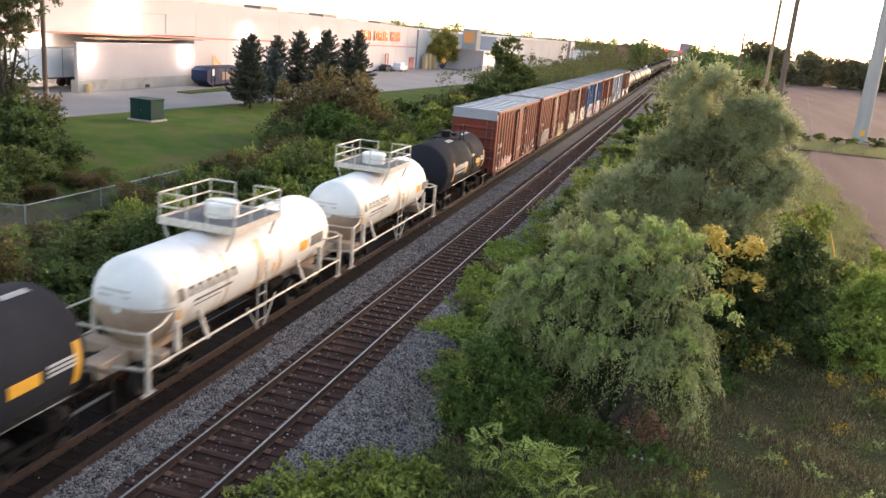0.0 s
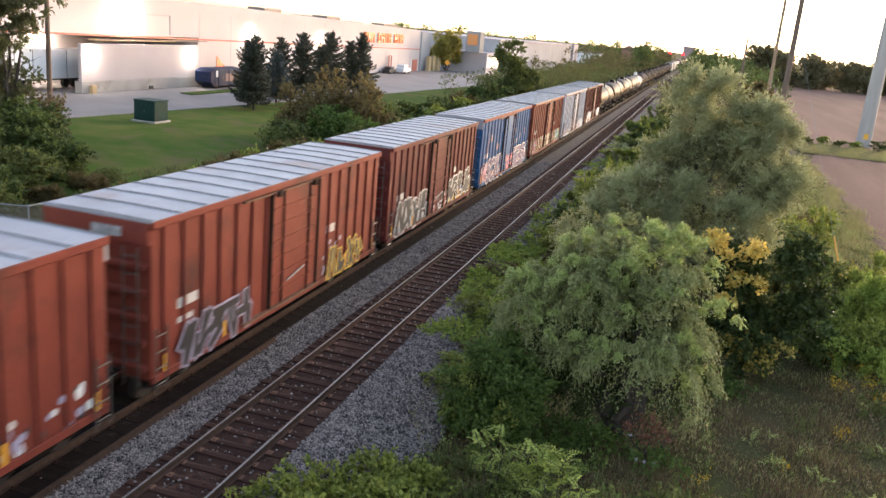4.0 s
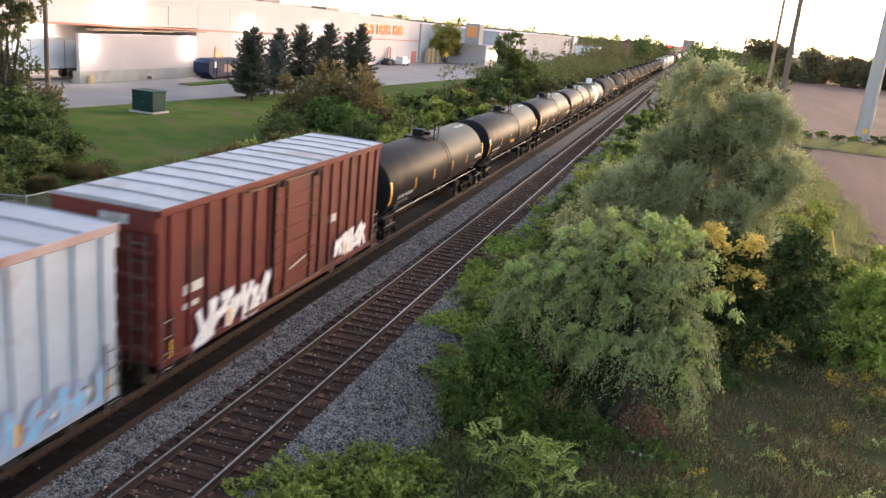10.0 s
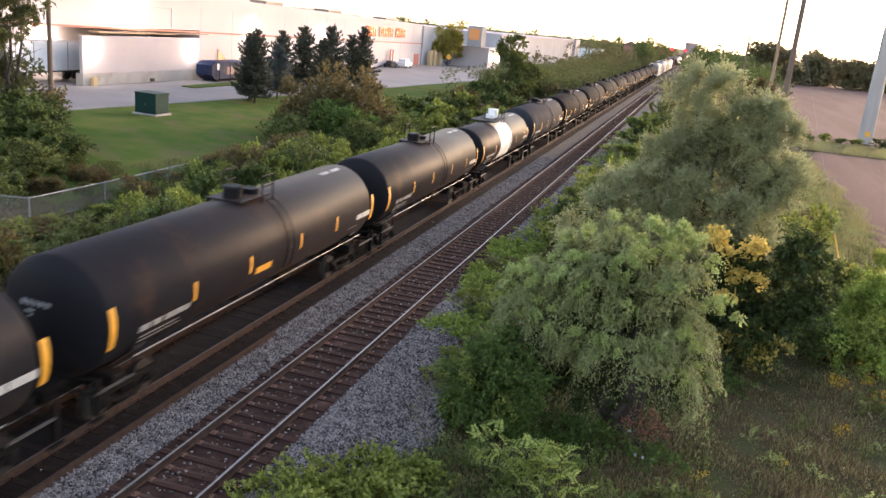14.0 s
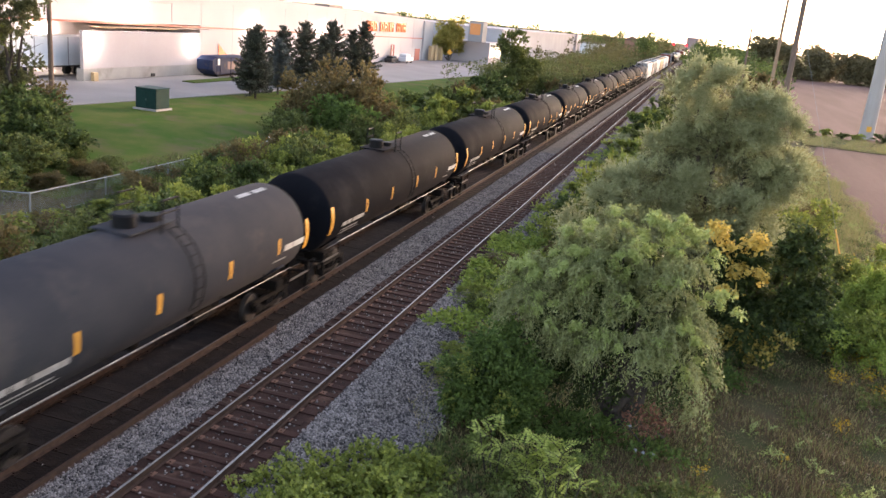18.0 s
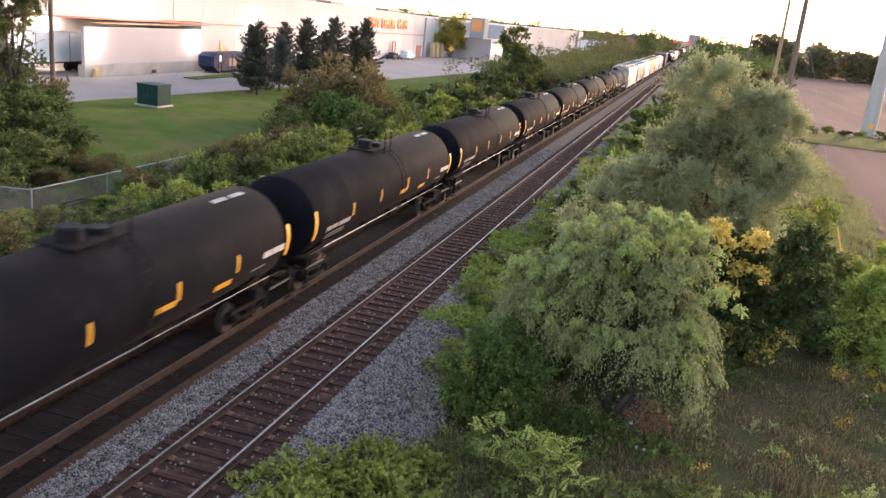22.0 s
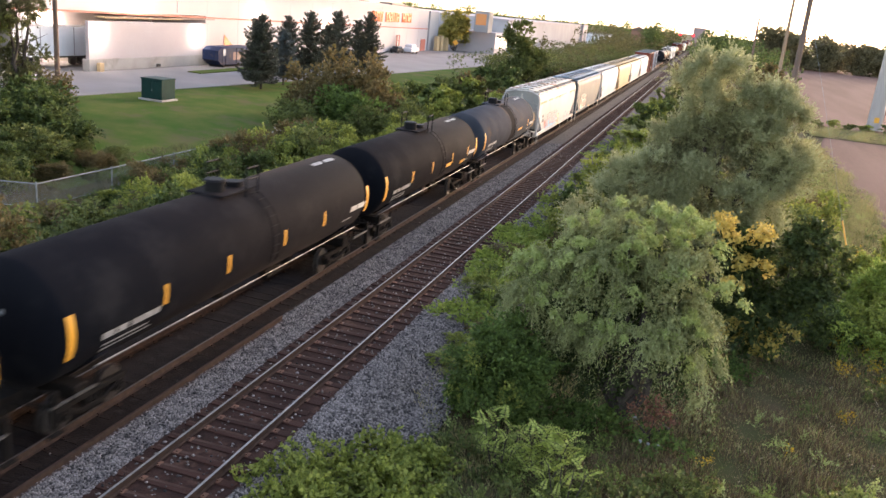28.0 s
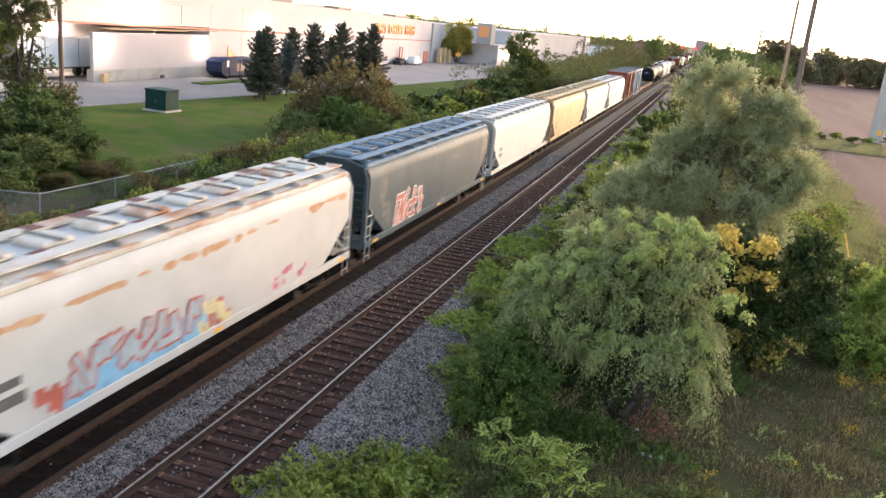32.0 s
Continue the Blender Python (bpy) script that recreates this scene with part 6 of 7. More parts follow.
    rad *= 1 + 0.10 * np.sin(d[:, 0] * 7 + pick) * np.sin(d[:, 2] * 6 + d[:, 1] * 5)
    c = L[pick, :3] + d * L[pick, 3:] * rad[:, None]
    n = tufts * per
    tsize = clump * (0.6 + 0.8 * r.rand(tufts))
    off = r.normal(size=(tufts, per, 3)) * tsize[:, None, None] * np.array([0.55, 0.55, 0.55 * stretch_z])
    p = (c[:, None] + off).reshape(n, 3)
    if droop:
        p[:, 2] -= droop * np.abs(off).sum(-1).reshape(n) * 0.6
    out = np.repeat(d, per, 0)
    axis = unit(r.normal(size=(n, 3)) * 0.9 + out * 0.5 + np.array([0, 0, -droop * 1.6]))
    normal = unit(r.normal(size=(n, 3)) * 0.7 + out * 0.6 + np.array([0, 0, 1.0]))
    side = unit(np.cross(axis, normal))
    s = size * (0.6 + 0.8 * r.rand(n, 1))
    ww = width * (0.6 + 0.8 * r.rand(n, 1))
    v = np.stack([p - axis * s * 0.5, p + side * ww * 0.5, p + axis * s * 0.5, p - side * ww * 0.5], 1)
    if floor is not None:
        keep = v[:, :, 2].min(1) > floor
        v = v[keep]
    return quads(name, v, material)


def limbs(base, tips, r0, seed, bend=0.25, material=BARK):
    """A tapered trunk that forks towards the tips."""
    r = random.Random(seed)
    g = Geo()
    for tip in tips:
        a, b = Vector(base), Vector(tip)
        pts = [a]
        for k in range(1, 7):
            t = k / 6
            p = a.lerp(b, t)
            wob = bend * math.sin(math.pi * t)
            pts.append(p + Vector((r.uniform(-wob, wob), r.uniform(-wob, wob), 0.35 * wob)))
        for k in range(6):
            g.rod(pts[k], pts[k + 1], max(r0 * (1 - k / 6.3), 0.012), 7, max(r0 * (1 - (k + 1) / 6.3), 0.01))
            if k > 1:
                q = pts[k] + Vector((r.uniform(-1, 1), r.uniform(-1, 1), r.uniform(0.1, 0.8))) * (b - a).length * 0.16
                g.rod(pts[k], q, max(r0 * 0.35 * (1 - k / 7), 0.008), 5, 0.006)
    return g


def plant(name, label, category, base, tips, r0, seed, crowns, group="", at=None):
    t = thing(name, label, category, group, at=at)
    part("trunk" if category == "tree" else "stem", limbs(base, tips, r0, seed), BARK, t, smooth=True)
    for nm, me, lab in crowns:
        part(nm, me, None, t, lab)
    return t


def boughs(name, lobes, count, twigs, per, length, droop, size, width, material, seed, lift=0.3, spread=0.14, sub=0, floor=None, inner=0.5, q0=0.30, q1=0.55, curl=0.0, fan=0.45):
    """Tufts of leafy twigs that spring from the skins of ellipsoids and bend down by their weight."""
    r = np.random.RandomState(seed)
    L = np.array(lobes, float)
    if sub:
        k = len(L)
        big = np.repeat(L, sub, 0)
        dd = unit(r.normal(size=(k * sub, 3)) + np.array([0, 0, 0.2]))
        L = np.concatenate([big[:, :3] + dd * big[:, 3:] * (0.65 + 0.35 * r.rand(k * sub, 1)), big[:, 3:] * (q0 + (q1 - q0) * r.rand(k * sub, 1))], 1)
    w = L[:, 3] * L[:, 5]
    pick = r.choice(len(L), count, p=w / w.sum())
    d = unit(r.normal(size=(count, 3)) + np.array([0, 0, 0.25]))
    base = L[pick, :3] + d * L[pick, 3:] * (inner + (0.95 - inner) * r.rand(count, 1))
    way = unit(d + np.array([0, 0, lift]))
    n = count * twigs
    start = np.repeat(base, twigs, 0) + r.normal(size=(n, 3)) * spread
    run = unit(np.repeat(way, twigs, 0) + r.normal(size=(n, 3)) * fan)
    far = length * (0.5 + 0.8 * r.rand(n))
    u = (np.arange(per)[None] + r.rand(n, per)) / per
    q = u * far[:, None]
    p = start[:, None] + run[:, None] * q[..., None] + r.normal(size=(n, per, 3)) * 0.02
    p[..., 2] -= droop * q * u
    if curl:
        turn = 8.5 * u + 6.28 * r.rand(n, 1)
        p[..., 0] += curl * u * np.sin(turn)
        p[..., 1] += curl * u * np.cos(turn)
        p[..., 2] += 0.7 * curl * u * np.sin(turn * 1.3)
    tan = np.repeat(run[:, None], per, 1).copy()
    tan[..., 2] -= 2 * droop * u
    m = n * per
    p, tan = p.reshape(m, 3), unit(tan.reshape(m, 3))
    axis = unit(tan + r.normal(size=(m, 3)) * 0.55)
    side = unit(np.cross(axis, unit(r.normal(size=(m, 3)) * 0.6 + np.array([0, 0, 1.0]))))
    s, ww = size * (0.6 + 0.8 * r.rand(m, 1)), width * (0.6 + 0.8 * r.rand(m, 1))
    v = np.stack([p - axis * s * 0.5, p + side * ww * 0.5, p + axis * s * 0.5, p - side * ww * 0.5], 1)
    if floor is not None:
        v = v[v[:, :, 2].min(1) > floor]
    return quads(name, v, material)


# the curly willow beside the line
W_TOP = [(7.4, 22.2, 4.6, 0.75, 0.8, 0.75), (8.4, 22.2, 4.75, 0.72, 0.8, 0.72), (9.25, 22.3, 4.55, 0.62, 0.7, 0.75), (10.0, 22.2, 3.95, 0.65, 0.8, 0.7), (6.5, 22.2, 3.7, 0.8, 0.8, 0.75), (5.95, 22.0, 2.8, 0.65, 0.8, 0.7)]
W_LOW = [(6.7, 21.6, 2.3, 0.75, 0.8, 0.75), (7.2, 21.5, 3.3, 0.8, 0.8, 0.7), (8.2, 21.3, 3.6, 0.85, 0.9, 0.7), (9.2, 21.3, 3.3, 0.8, 0.9, 0.8), (10.1, 21.6, 2.9, 0.8, 0.8, 0.8), (10.6, 21.6, 2.0, 0.65, 0.8, 0.8), (10.6, 21.3, 1.0, 0.5, 0.6, 0.7), (9.7, 21.1, 2.0, 0.65, 0.6, 0.6), (8.5, 20.9, 2.3, 0.8, 0.6, 0.6), (7.5, 21.1, 1.6, 0.65, 0.6, 0.55), (9.0, 20.9, 1.5, 0.5, 0.5, 0.4)]
W = W_TOP + W_LOW
# dark leaves fill the willow; the inner shade is put into their colour
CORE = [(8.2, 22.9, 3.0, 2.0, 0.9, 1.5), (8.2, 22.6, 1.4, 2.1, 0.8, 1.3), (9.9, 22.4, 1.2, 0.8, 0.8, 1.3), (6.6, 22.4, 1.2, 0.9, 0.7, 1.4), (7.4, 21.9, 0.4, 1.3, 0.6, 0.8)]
plant("willow_tree", "bushy curly willow with drooping grey-green leaves", "tree", (8.7, 22.2, -0.75), [(8.2, 22, 4.6), (7.0, 22, 3.2), (9.8, 22, 3.2), (9.0, 21.6, 4.4), (10.4, 21.5, 2.0), (6.4, 22, 2.3), (7.6, 21.4, 2.6), (8.9, 21.1, 2.4)], 0.16, 1,
      [("crown", boughs("crown", W, 230, 22, 14, 0.5, 0.95, 0.095, 0.034, WILLOW_LEAF, 11, lift=0.6, spread=0.05, sub=2, floor=-0.7, inner=0.6, q0=0.45, q1=0.7, curl=0.05, fan=0.3), "drooping grey-green foliage"),
       ("hanging_strand", boughs("hanging_strand", [l for l in W if l[2] < 3.7], 95, 7, 22, 0.95, 1.5, 0.095, 0.036, WILLOW_LEAF, 10, fan=0.25, lift=0.2, spread=0.05, sub=2, floor=-0.6, inner=0.8, q0=0.42, q1=0.65, curl=0.08), "long hanging strands"),
       ("young_growth", boughs("young_growth", [(x, y - 0.1, z + 0.3, a, b, c) for x, y, z, a, b, c in W if z > 1.5], 130, 20, 12, 0.42, 0.7, 0.09, 0.034, WILLOW_TIP, 12, fan=0.28, lift=0.9, spread=0.04, sub=2, inner=0.85, q0=0.4, q1=0.6, curl=0.06), "paler leaves at the bough tips"),
       ("inner_foliage", leaves("inner_foliage", CORE, 26000, 0.14, 0.055, MAPLE_AND_SHADE_LEAF, 14, clump=0.2, per=20, shell=0.3, floor=-0.7), "inner leaves coloured dark as if in shade")])

# the tall silvery tree behind it
B_TOP = [(9.0, 34, 8.1, 0.95, 1.2, 1.1), (10.1, 34, 8.3, 0.95, 1.2, 1.0), (8.8, 34, 6.8, 1.05, 1.2, 1.1), (10.2, 33.8, 6.8, 1.2, 1.3, 1.2), (11.9, 34, 7.2, 0.95, 1.1, 0.9), (12.8, 34, 7.1, 0.85, 1.1, 1.0), (12.9, 33.8, 5.8, 0.95, 1.2, 1.1), (11.6, 33.6, 5.9, 1.1, 1.2, 1.1), (11.0, 34, 7.4, 0.8, 1.0, 0.9), (9.6, 34, 8.8, 0.7, 0.9, 0.7)]
B_LOW = [(9.2, 33.4, 5.3, 1.2, 1.2, 1.2), (7.8, 33.6, 4.6, 1.0, 1.1, 1.0), (10.6, 33.2, 4.5, 1.3, 1.2, 1.2), (12.6, 33.4, 4.2, 1.15, 1.2, 1.2), (8.4, 33.0, 3.2, 1.4, 1.1, 1.2), (10.2, 32.8, 2.7, 1.5, 1.1, 1.2), (12.4, 33, 2.5, 1.2, 1.1, 1.1), (6.9, 33.4, 3.2, 1.0, 1.1, 1.1), (6.0, 33.2, 1.9, 0.9, 1.0, 1.1), (7.2, 32.8, 1.6, 1.1, 1.0, 1.1)]
B = B_TOP + B_LOW
# filling for the crown's inside, its shade held in the darker leaf colour
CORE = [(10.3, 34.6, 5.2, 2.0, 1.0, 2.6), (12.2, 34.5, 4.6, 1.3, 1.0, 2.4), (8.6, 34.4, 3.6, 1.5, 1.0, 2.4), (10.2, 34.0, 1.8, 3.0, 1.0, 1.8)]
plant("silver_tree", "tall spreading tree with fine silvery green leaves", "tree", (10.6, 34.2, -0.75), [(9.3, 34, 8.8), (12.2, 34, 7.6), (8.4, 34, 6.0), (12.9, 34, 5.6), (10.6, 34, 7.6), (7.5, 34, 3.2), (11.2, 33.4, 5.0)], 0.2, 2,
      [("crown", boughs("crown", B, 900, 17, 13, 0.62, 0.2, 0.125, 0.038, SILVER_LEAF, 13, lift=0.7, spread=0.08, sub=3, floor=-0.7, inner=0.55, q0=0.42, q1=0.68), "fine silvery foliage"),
       ("inner_foliage", leaves("inner_foliage", CORE, 30000, 0.17, 0.06, SILVER_SHADE, 19, clump=0.3, per=20, shell=0.3, floor=-0.7), "inner leaves coloured dark as if in shade")])

# the maple that turns yellow
M = [(12.3, 28.8, 3.0, 1.4, 1.2, 1.5), (13.4, 28.8, 2.8, 1.1, 1.1, 1.3), (12.0, 28.3, 1.5, 1.5, 1.2, 1.4), (13.3, 28.3, 1.3, 1.3, 1.1, 1.3), (11.4, 28.8, 3.4, 0.8, 0.8, 1.0)]
Y = [(10.75, 28.0, 4.05, 0.4, 0.4, 0.4), (11.25, 27.9, 3.6, 0.4, 0.4, 0.3), (12.0, 27.9, 3.95, 0.4, 0.4, 0.4), (11.7, 27.7, 3.0, 0.45, 0.35, 0.25), (11.35, 27.5, 2.2, 0.45, 0.35, 0.25), (12.4, 27.7, 2.9, 0.2, 0.2, 0.3)]
YL = [(11.7, 27.2, 0.75, 0.5, 0.4, 0.45), (12.5, 27.1, 0.45, 0.6, 0.4, 0.4), (13.2, 27.4, 0.9, 0.55, 0.4, 0.35), (12.2, 27.2, 1.3, 0.4, 0.3, 0.25)]
plant("maple_tree", "small maple with dark green and yellow leaves", "tree", (12.4, 28.8, -0.7), [(12.3, 28.8, 4.0), (13.4, 28.8, 3.4), (11.4, 28.6, 3.8), (12.0, 28.2, 2.4)], 0.1, 3,
      [("crown", boughs("crown", M, 420, 8, 9, 0.45, 0.45, 0.15, 0.10, MAPLE_AND_SHADE_LEAF, 15, lift=0.3, spread=0.1, sub=3, floor=-0.6, q0=0.38, q1=0.6), ""),
       ("yellow_leaves", leaves("yellow_leaves", Y, 1400, 0.14, 0.11, YELLOW_LEAF, 16, clump=0.15, per=9, shell=0.4), "bright yellow autumn leaves"),
       ("turning_leaves", leaves("turning_leaves", YL, 800, 0.13, 0.10, TURNING_LEAF, 20, clump=0.17, per=7, shell=0.4), "dull yellow-green turning leaves")])

# the dark shrub at the ballast's edge
D = [(5.3, 20.5, 1.15, 0.8, 0.9, 0.9), (4.9, 20.4, 0.4, 0.8, 0.9, 0.9), (5.8, 20.4, 0.7, 0.75, 0.9, 0.9), (6.1, 20.2, 0.0, 0.8, 0.8, 0.7), (5.3, 20.0, 0.0, 0.9, 0.7, 0.7), (4.5, 20.2, -0.2, 0.5, 0.6, 0.5)]
plant("leafy_shrub", "dense dark green shrub at the ballast edge", "shrub", (5.4, 20.4, -0.78), [(5.3, 20.4, 1.9), (5.9, 20.3, 1.5), (4.8, 20.3, 0.9)], 0.05, 4,
      [("foliage", boughs("foliage", D, 330, 9, 10, 0.42, 0.35, 0.10, 0.065, SHRUB_LEAF, 17, lift=0.6, spread=0.08, sub=4, floor=-0.78), ""),
       # dark filling leaves paint the shade inside the shrub
       ("inner_foliage", leaves("inner_foliage", [(5.4, 20.7, 0.4, 0.9, 0.7, 1.0)], 6000, 0.13, 0.07, MAPLE_AND_SHADE_LEAF, 21, clump=0.2, per=20, shell=0.3, floor=-0.75), "inner leaves coloured dark as if in shade"),
       ("vine_leaves", leaves("vine_leaves", [(4.75, 19.7, 0.9, 0.2, 0.25, 0.75), (5.9, 19.4, 0.2, 0.3, 0.25, 0.6), (4.3, 19.9, 0.0, 0.35, 0.3, 0.3)], 650, 0.09, 0.07, BRIGHT_LEAF, 18, clump=0.12, per=9), "pale climbing vine leaves")])


def fronds(x, y, z, seed, count, length, material):
    """Arching stalks, each with pairs of leaflets."""
    r = random.Random(seed)
    stalk, quadsv = Geo(), []
    for _ in range(count):
        a, up = r.uniform(0, 2 * math.pi), r.uniform(0.4, 1.8)
        h0 = r.uniform(0.1, 1.15)
        p = Vector((x + r.uniform(-0.5, 0.5), y + r.uniform(-0.4, 0.4), z + h0))
        d = Vector((math.cos(a), math.sin(a), up)).normalized()
        L = length * r.uniform(0.6, 1.2)
        last = p
        for k in range(1, 9):
            t = k / 8
            q = p + d * L * t + Vector((0, 0, -0.45 * L * t * t))
            stalk.rod(last, q, 0.006, 3)
            s = d.cross(Vector((0, 0, 1))).normalized()
            for sg in (-1, 1):
                tip = q + s * sg * L * 0.26 * (1.05 - 0.6 * t) + d * 0.05 + Vector((0, 0, -0.04 + r.uniform(-0.02, 0.02)))
                m = (q + tip) / 2
                w = d * L * 0.052
                quadsv.append([q, m + w, tip, m - w])
            last = q
    return stalk, np.array([[list(c) for c in q] for q in quadsv])


SUMAC_LEAF = leafmat("sumac_leaf", (0.42, 0.52, 0.13), (0.22, 0.30, 0.065))


def sumac(x, y, z, seed, count, length, label):
    t = thing("sumac_bush", label, "shrub")
    stalk, q = fronds(x, y, z, seed, count, length, BRIGHT_LEAF)
    for k in range(4):
        stalk.rod((x + 0.12 * (k - 1.5), y, z - 0.2), (x + 0.3 * (k - 1.5), y, z + 0.95), 0.02, 5, 0.01)
    part("stem", stalk, BARK, t)
    part("leaflet_spray", quads("leaflet_spray", q, SUMAC_LEAF), SUMAC_LEAF, t)["kind"] = "stuff"


sumac(7.3, 17.6, -0.5, 5, 95, 0.66, "light green sumac with feathered leaves in the grass")
sumac(6.1, 17.9, -0.6, 6, 40, 0.5, "low light green sumac with feathered leaves")
sumac(7.9, 16.9, -0.7, 7, 22, 0.5, "low light green sumac at the slope's foot")

# low green cover along the ballast
def low_cover(name, label, lobes, count, size, width, material, seed):
    me = boughs(name, lobes, count // 40, 6, 8, 0.3, 0.35, size * 1.1, width * 1.1, material, seed, lift=0.7, spread=0.09, floor=-0.85, inner=0.4)
    tagged(part(name, me, material), label, "weeds", kind="stuff")


low_cover("ground_vine", "bright green low vine spreading over the ballast edge", [(2.6, 15.2, -0.45, 1.3, 1.1, 0.5), (3.6, 16.2, -0.4, 1.2, 1.1, 0.5), (2.0, 14.2, -0.45, 1.2, 1.0, 0.5), (4.3, 15.0, -0.4, 1.3, 1.2, 0.6), (3.0, 13.6, -0.35, 1.4, 1.0, 0.55), (4.6, 16.9, -0.5, 0.8, 0.7, 0.4)], 16000, 0.1, 0.075, BRIGHT_LEAF, 40)
low_cover("ground_vine", "green creeping vine over the ballast", [(2.0, 31.0, -0.5, 1.0, 1.6, 0.35), (2.6, 33.0, -0.5, 1.1, 1.6, 0.4), (1.9, 34.6, -0.5, 0.8, 1.3, 0.3), (3.2, 30.5, -0.5, 1.1, 1.6, 0.45), (3.4, 35.6, -0.5, 1.2, 2.0, 0.5)], 9000, 0.12, 0.09, BRIGHT_LEAF, 41)
low_cover("ground_vine", "low green weeds beside the rails", [(2.0, 47.5, -0.5, 1.0, 2.0, 0.4), (3.2, 44.0, -0.5, 1.2, 2.5, 0.6), (2.6, 55.0, -0.5, 0.9, 3.5, 0.5), (4.5, 39.0, -0.5, 1.3, 2.0, 0.8)], 8000, 0.14, 0.1, BRIGHT_LEAF, 42)
low_cover("reddish_weeds", "reddish green weeds under the willow", [(4.5, 26.0, -0.5, 1.5, 2.0, 0.6), (4.0, 37.5, -0.5, 1.0, 2.0, 0.7), (5.5, 24.5, -0.4, 1.2, 1.4, 0.7)], 7000, 0.11, 0.08, BROWN_LEAF, 43)
low_cover("undergrowth", "dark undergrowth below the willow", [(6.6, 20.8, -0.5, 1.2, 0.8, 0.5), (8.0, 20.9, -0.5, 1.2, 0.7, 0.45), (9.7, 20.6, -0.55, 1.0, 0.6, 0.35), (11.2, 26.8, -0.5, 1.5, 0.8, 0.5)], 7000, 0.1, 0.06, SHRUB_LEAF, 44)
low_cover("weeds", "mixed green weeds in the rough grass", [(7.6, 15.2, -0.6, 1.5, 1.0, 0.4), (12.0, 17.0, -0.6, 1.8, 1.0, 0.35), (14.5, 19.0, -0.5, 1.6, 1.0, 0.4), (17.0, 26.5, -0.3, 1.5, 1.8, 0.5), (9.0, 14.4, -0.6, 1.6, 0.8, 0.35), (5.2, 17.6, -0.6, 1.6, 1.2, 0.35), (6.5, 15.5, -0.6, 2.2, 1.2, 0.35), (9.5, 17.0, -0.6, 2.4, 1.2, 0.35), (10.5, 18.5, -0.6, 1.0, 0.8, 0.3)], 16000, 0.1, 0.06, MID_LEAF, 45)

# dry branch and litter under the willow
dry = thing("dry_branch", "broken branch with dry brown leaves in the grass", "branch")
part("twig", limbs((9.6, 20.9, -0.7), [(9.0, 20.6, 0.5), (9.8, 20.5, 0.6), (10.2, 20.7, 0.3)], 0.03, 8), BARK, dry)["kind"] = "stuff"
part("dry_leaves", leaves("dry_leaves", [(9.5, 20.6, 0.3, 0.65, 0.4, 0.4)], 420, 0.10, 0.06, DRY_LEAF, 51, clump=0.15, per=12, shell=0.3), DRY_LEAF, dry, "dry brown leaves")
r_ = random.Random(4)
for k in range(4):
    x, y, z = 9.15 + 0.22 * k, 20.35 + r_.uniform(-0.15, 0.15), -0.6 + (0.8 if k == 0 else 0.12)
    g = Geo()
    n = 9
    pts = [(x + 0.065 * math.cos(2 * math.pi * j / n) * r_.uniform(0.4, 1.5), y + 0.065 * math.sin(2 * math.pi * j / n) * r_.uniform(0.6, 1.3), z + r_.uniform(0, 0.08)) for j in range(n)]
    g.add(pts + [(x, y, z + 0.1)], [(j, (j + 1) % n, n) for j in range(n)])
    tagged(part("litter", g, LITTER), "crumpled pale scrap of litter in the weeds", "litter", "litter")


# shrubs: a few kinds, copied
def shrub_kind(label, material, seed, count, size, width, lobes, r0=0.06):
    t = thing("shrub", label, "shrub", "shrubs along the line")
    part("stem", limbs((0, 0, -0.1), [(l[0] * 0.8, l[1] * 0.8, l[2]) for l in lobes[:5]], r0, seed), BARK, t)
    part("foliage", boughs("foliage", lobes, count // 56, 7, 8, 0.36, 0.3, size * 1.1, width * 1.1, material, seed, lift=0.6, spread=0.09, sub=4, floor=-0.15), material, t)
    return t


def blob(seed, n=7):
    r = random.Random(seed)
    return [(r.uniform(-0.7, 0.7), r.uniform(-0.7, 0.7), r.uniform(0.5, 1.35), r.uniform(0.45, 0.75), r.uniform(0.45, 0.75), r.uniform(0.45, 0.75)) for _ in range(n)]


NEARK = [shrub_kind("leafy green shrub among the brush", MID_LEAF, 101, 5200, 0.11, 0.075, blob(1)), shrub_kind("dark green shrub among the brush", DARK_LEAF, 102, 5200, 0.12, 0.08, blob(2)),
         shrub_kind("bright green shrub among the brush", BRIGHT_LEAF, 103, 5200, 0.11, 0.07, blob(3)), shrub_kind("bronze-tinged shrub among the brush", BROWN_LEAF, 104, 5200, 0.10, 0.07, blob(4)),
         shrub_kind("deep green shrub before the bronze bush", SHRUB_LEAF, 105, 5200, 0.12, 0.08, blob(10))]
FARK = [shrub_kind("green shrub along the railway", MID_LEAF, 111, 1500, 0.22, 0.16, blob(5)), shrub_kind("dark shrub along the railway", DARK_LEAF, 112, 1500, 0.22, 0.16, blob(6)),
        shrub_kind("bright shrub along the railway", BRIGHT_LEAF, 113, 1500, 0.22, 0.16, blob(7)), shrub_kind("bronze shrub along the railway", BROWN_LEAF, 114, 1500, 0.22, 0.16, blob(8)), shrub_kind("silvery shrub along the railway", SILVER_LEAF, 115, 1500, 0.22, 0.12, blob(9))]
used = set()


def put(kind, x, y, s, h, seed):
    r = random.Random(seed)
    m = Matrix.LocRotScale((x, y, float(ground_z(np.array(x), np.array(y))) - 0.02), Euler((0, 0, r.uniform(0, 6.28))), (s, s, h))
    if kind.name not in used:
        used.add(kind.name)
        kind.matrix_basis = m
        return kind
    c = copy_thing(kind, Matrix())
    c.matrix_basis = m
    return c


rr = random.Random(77)
# brush between the train and the fence
for i in range(96):
    y = rr.uniform(19, 72)
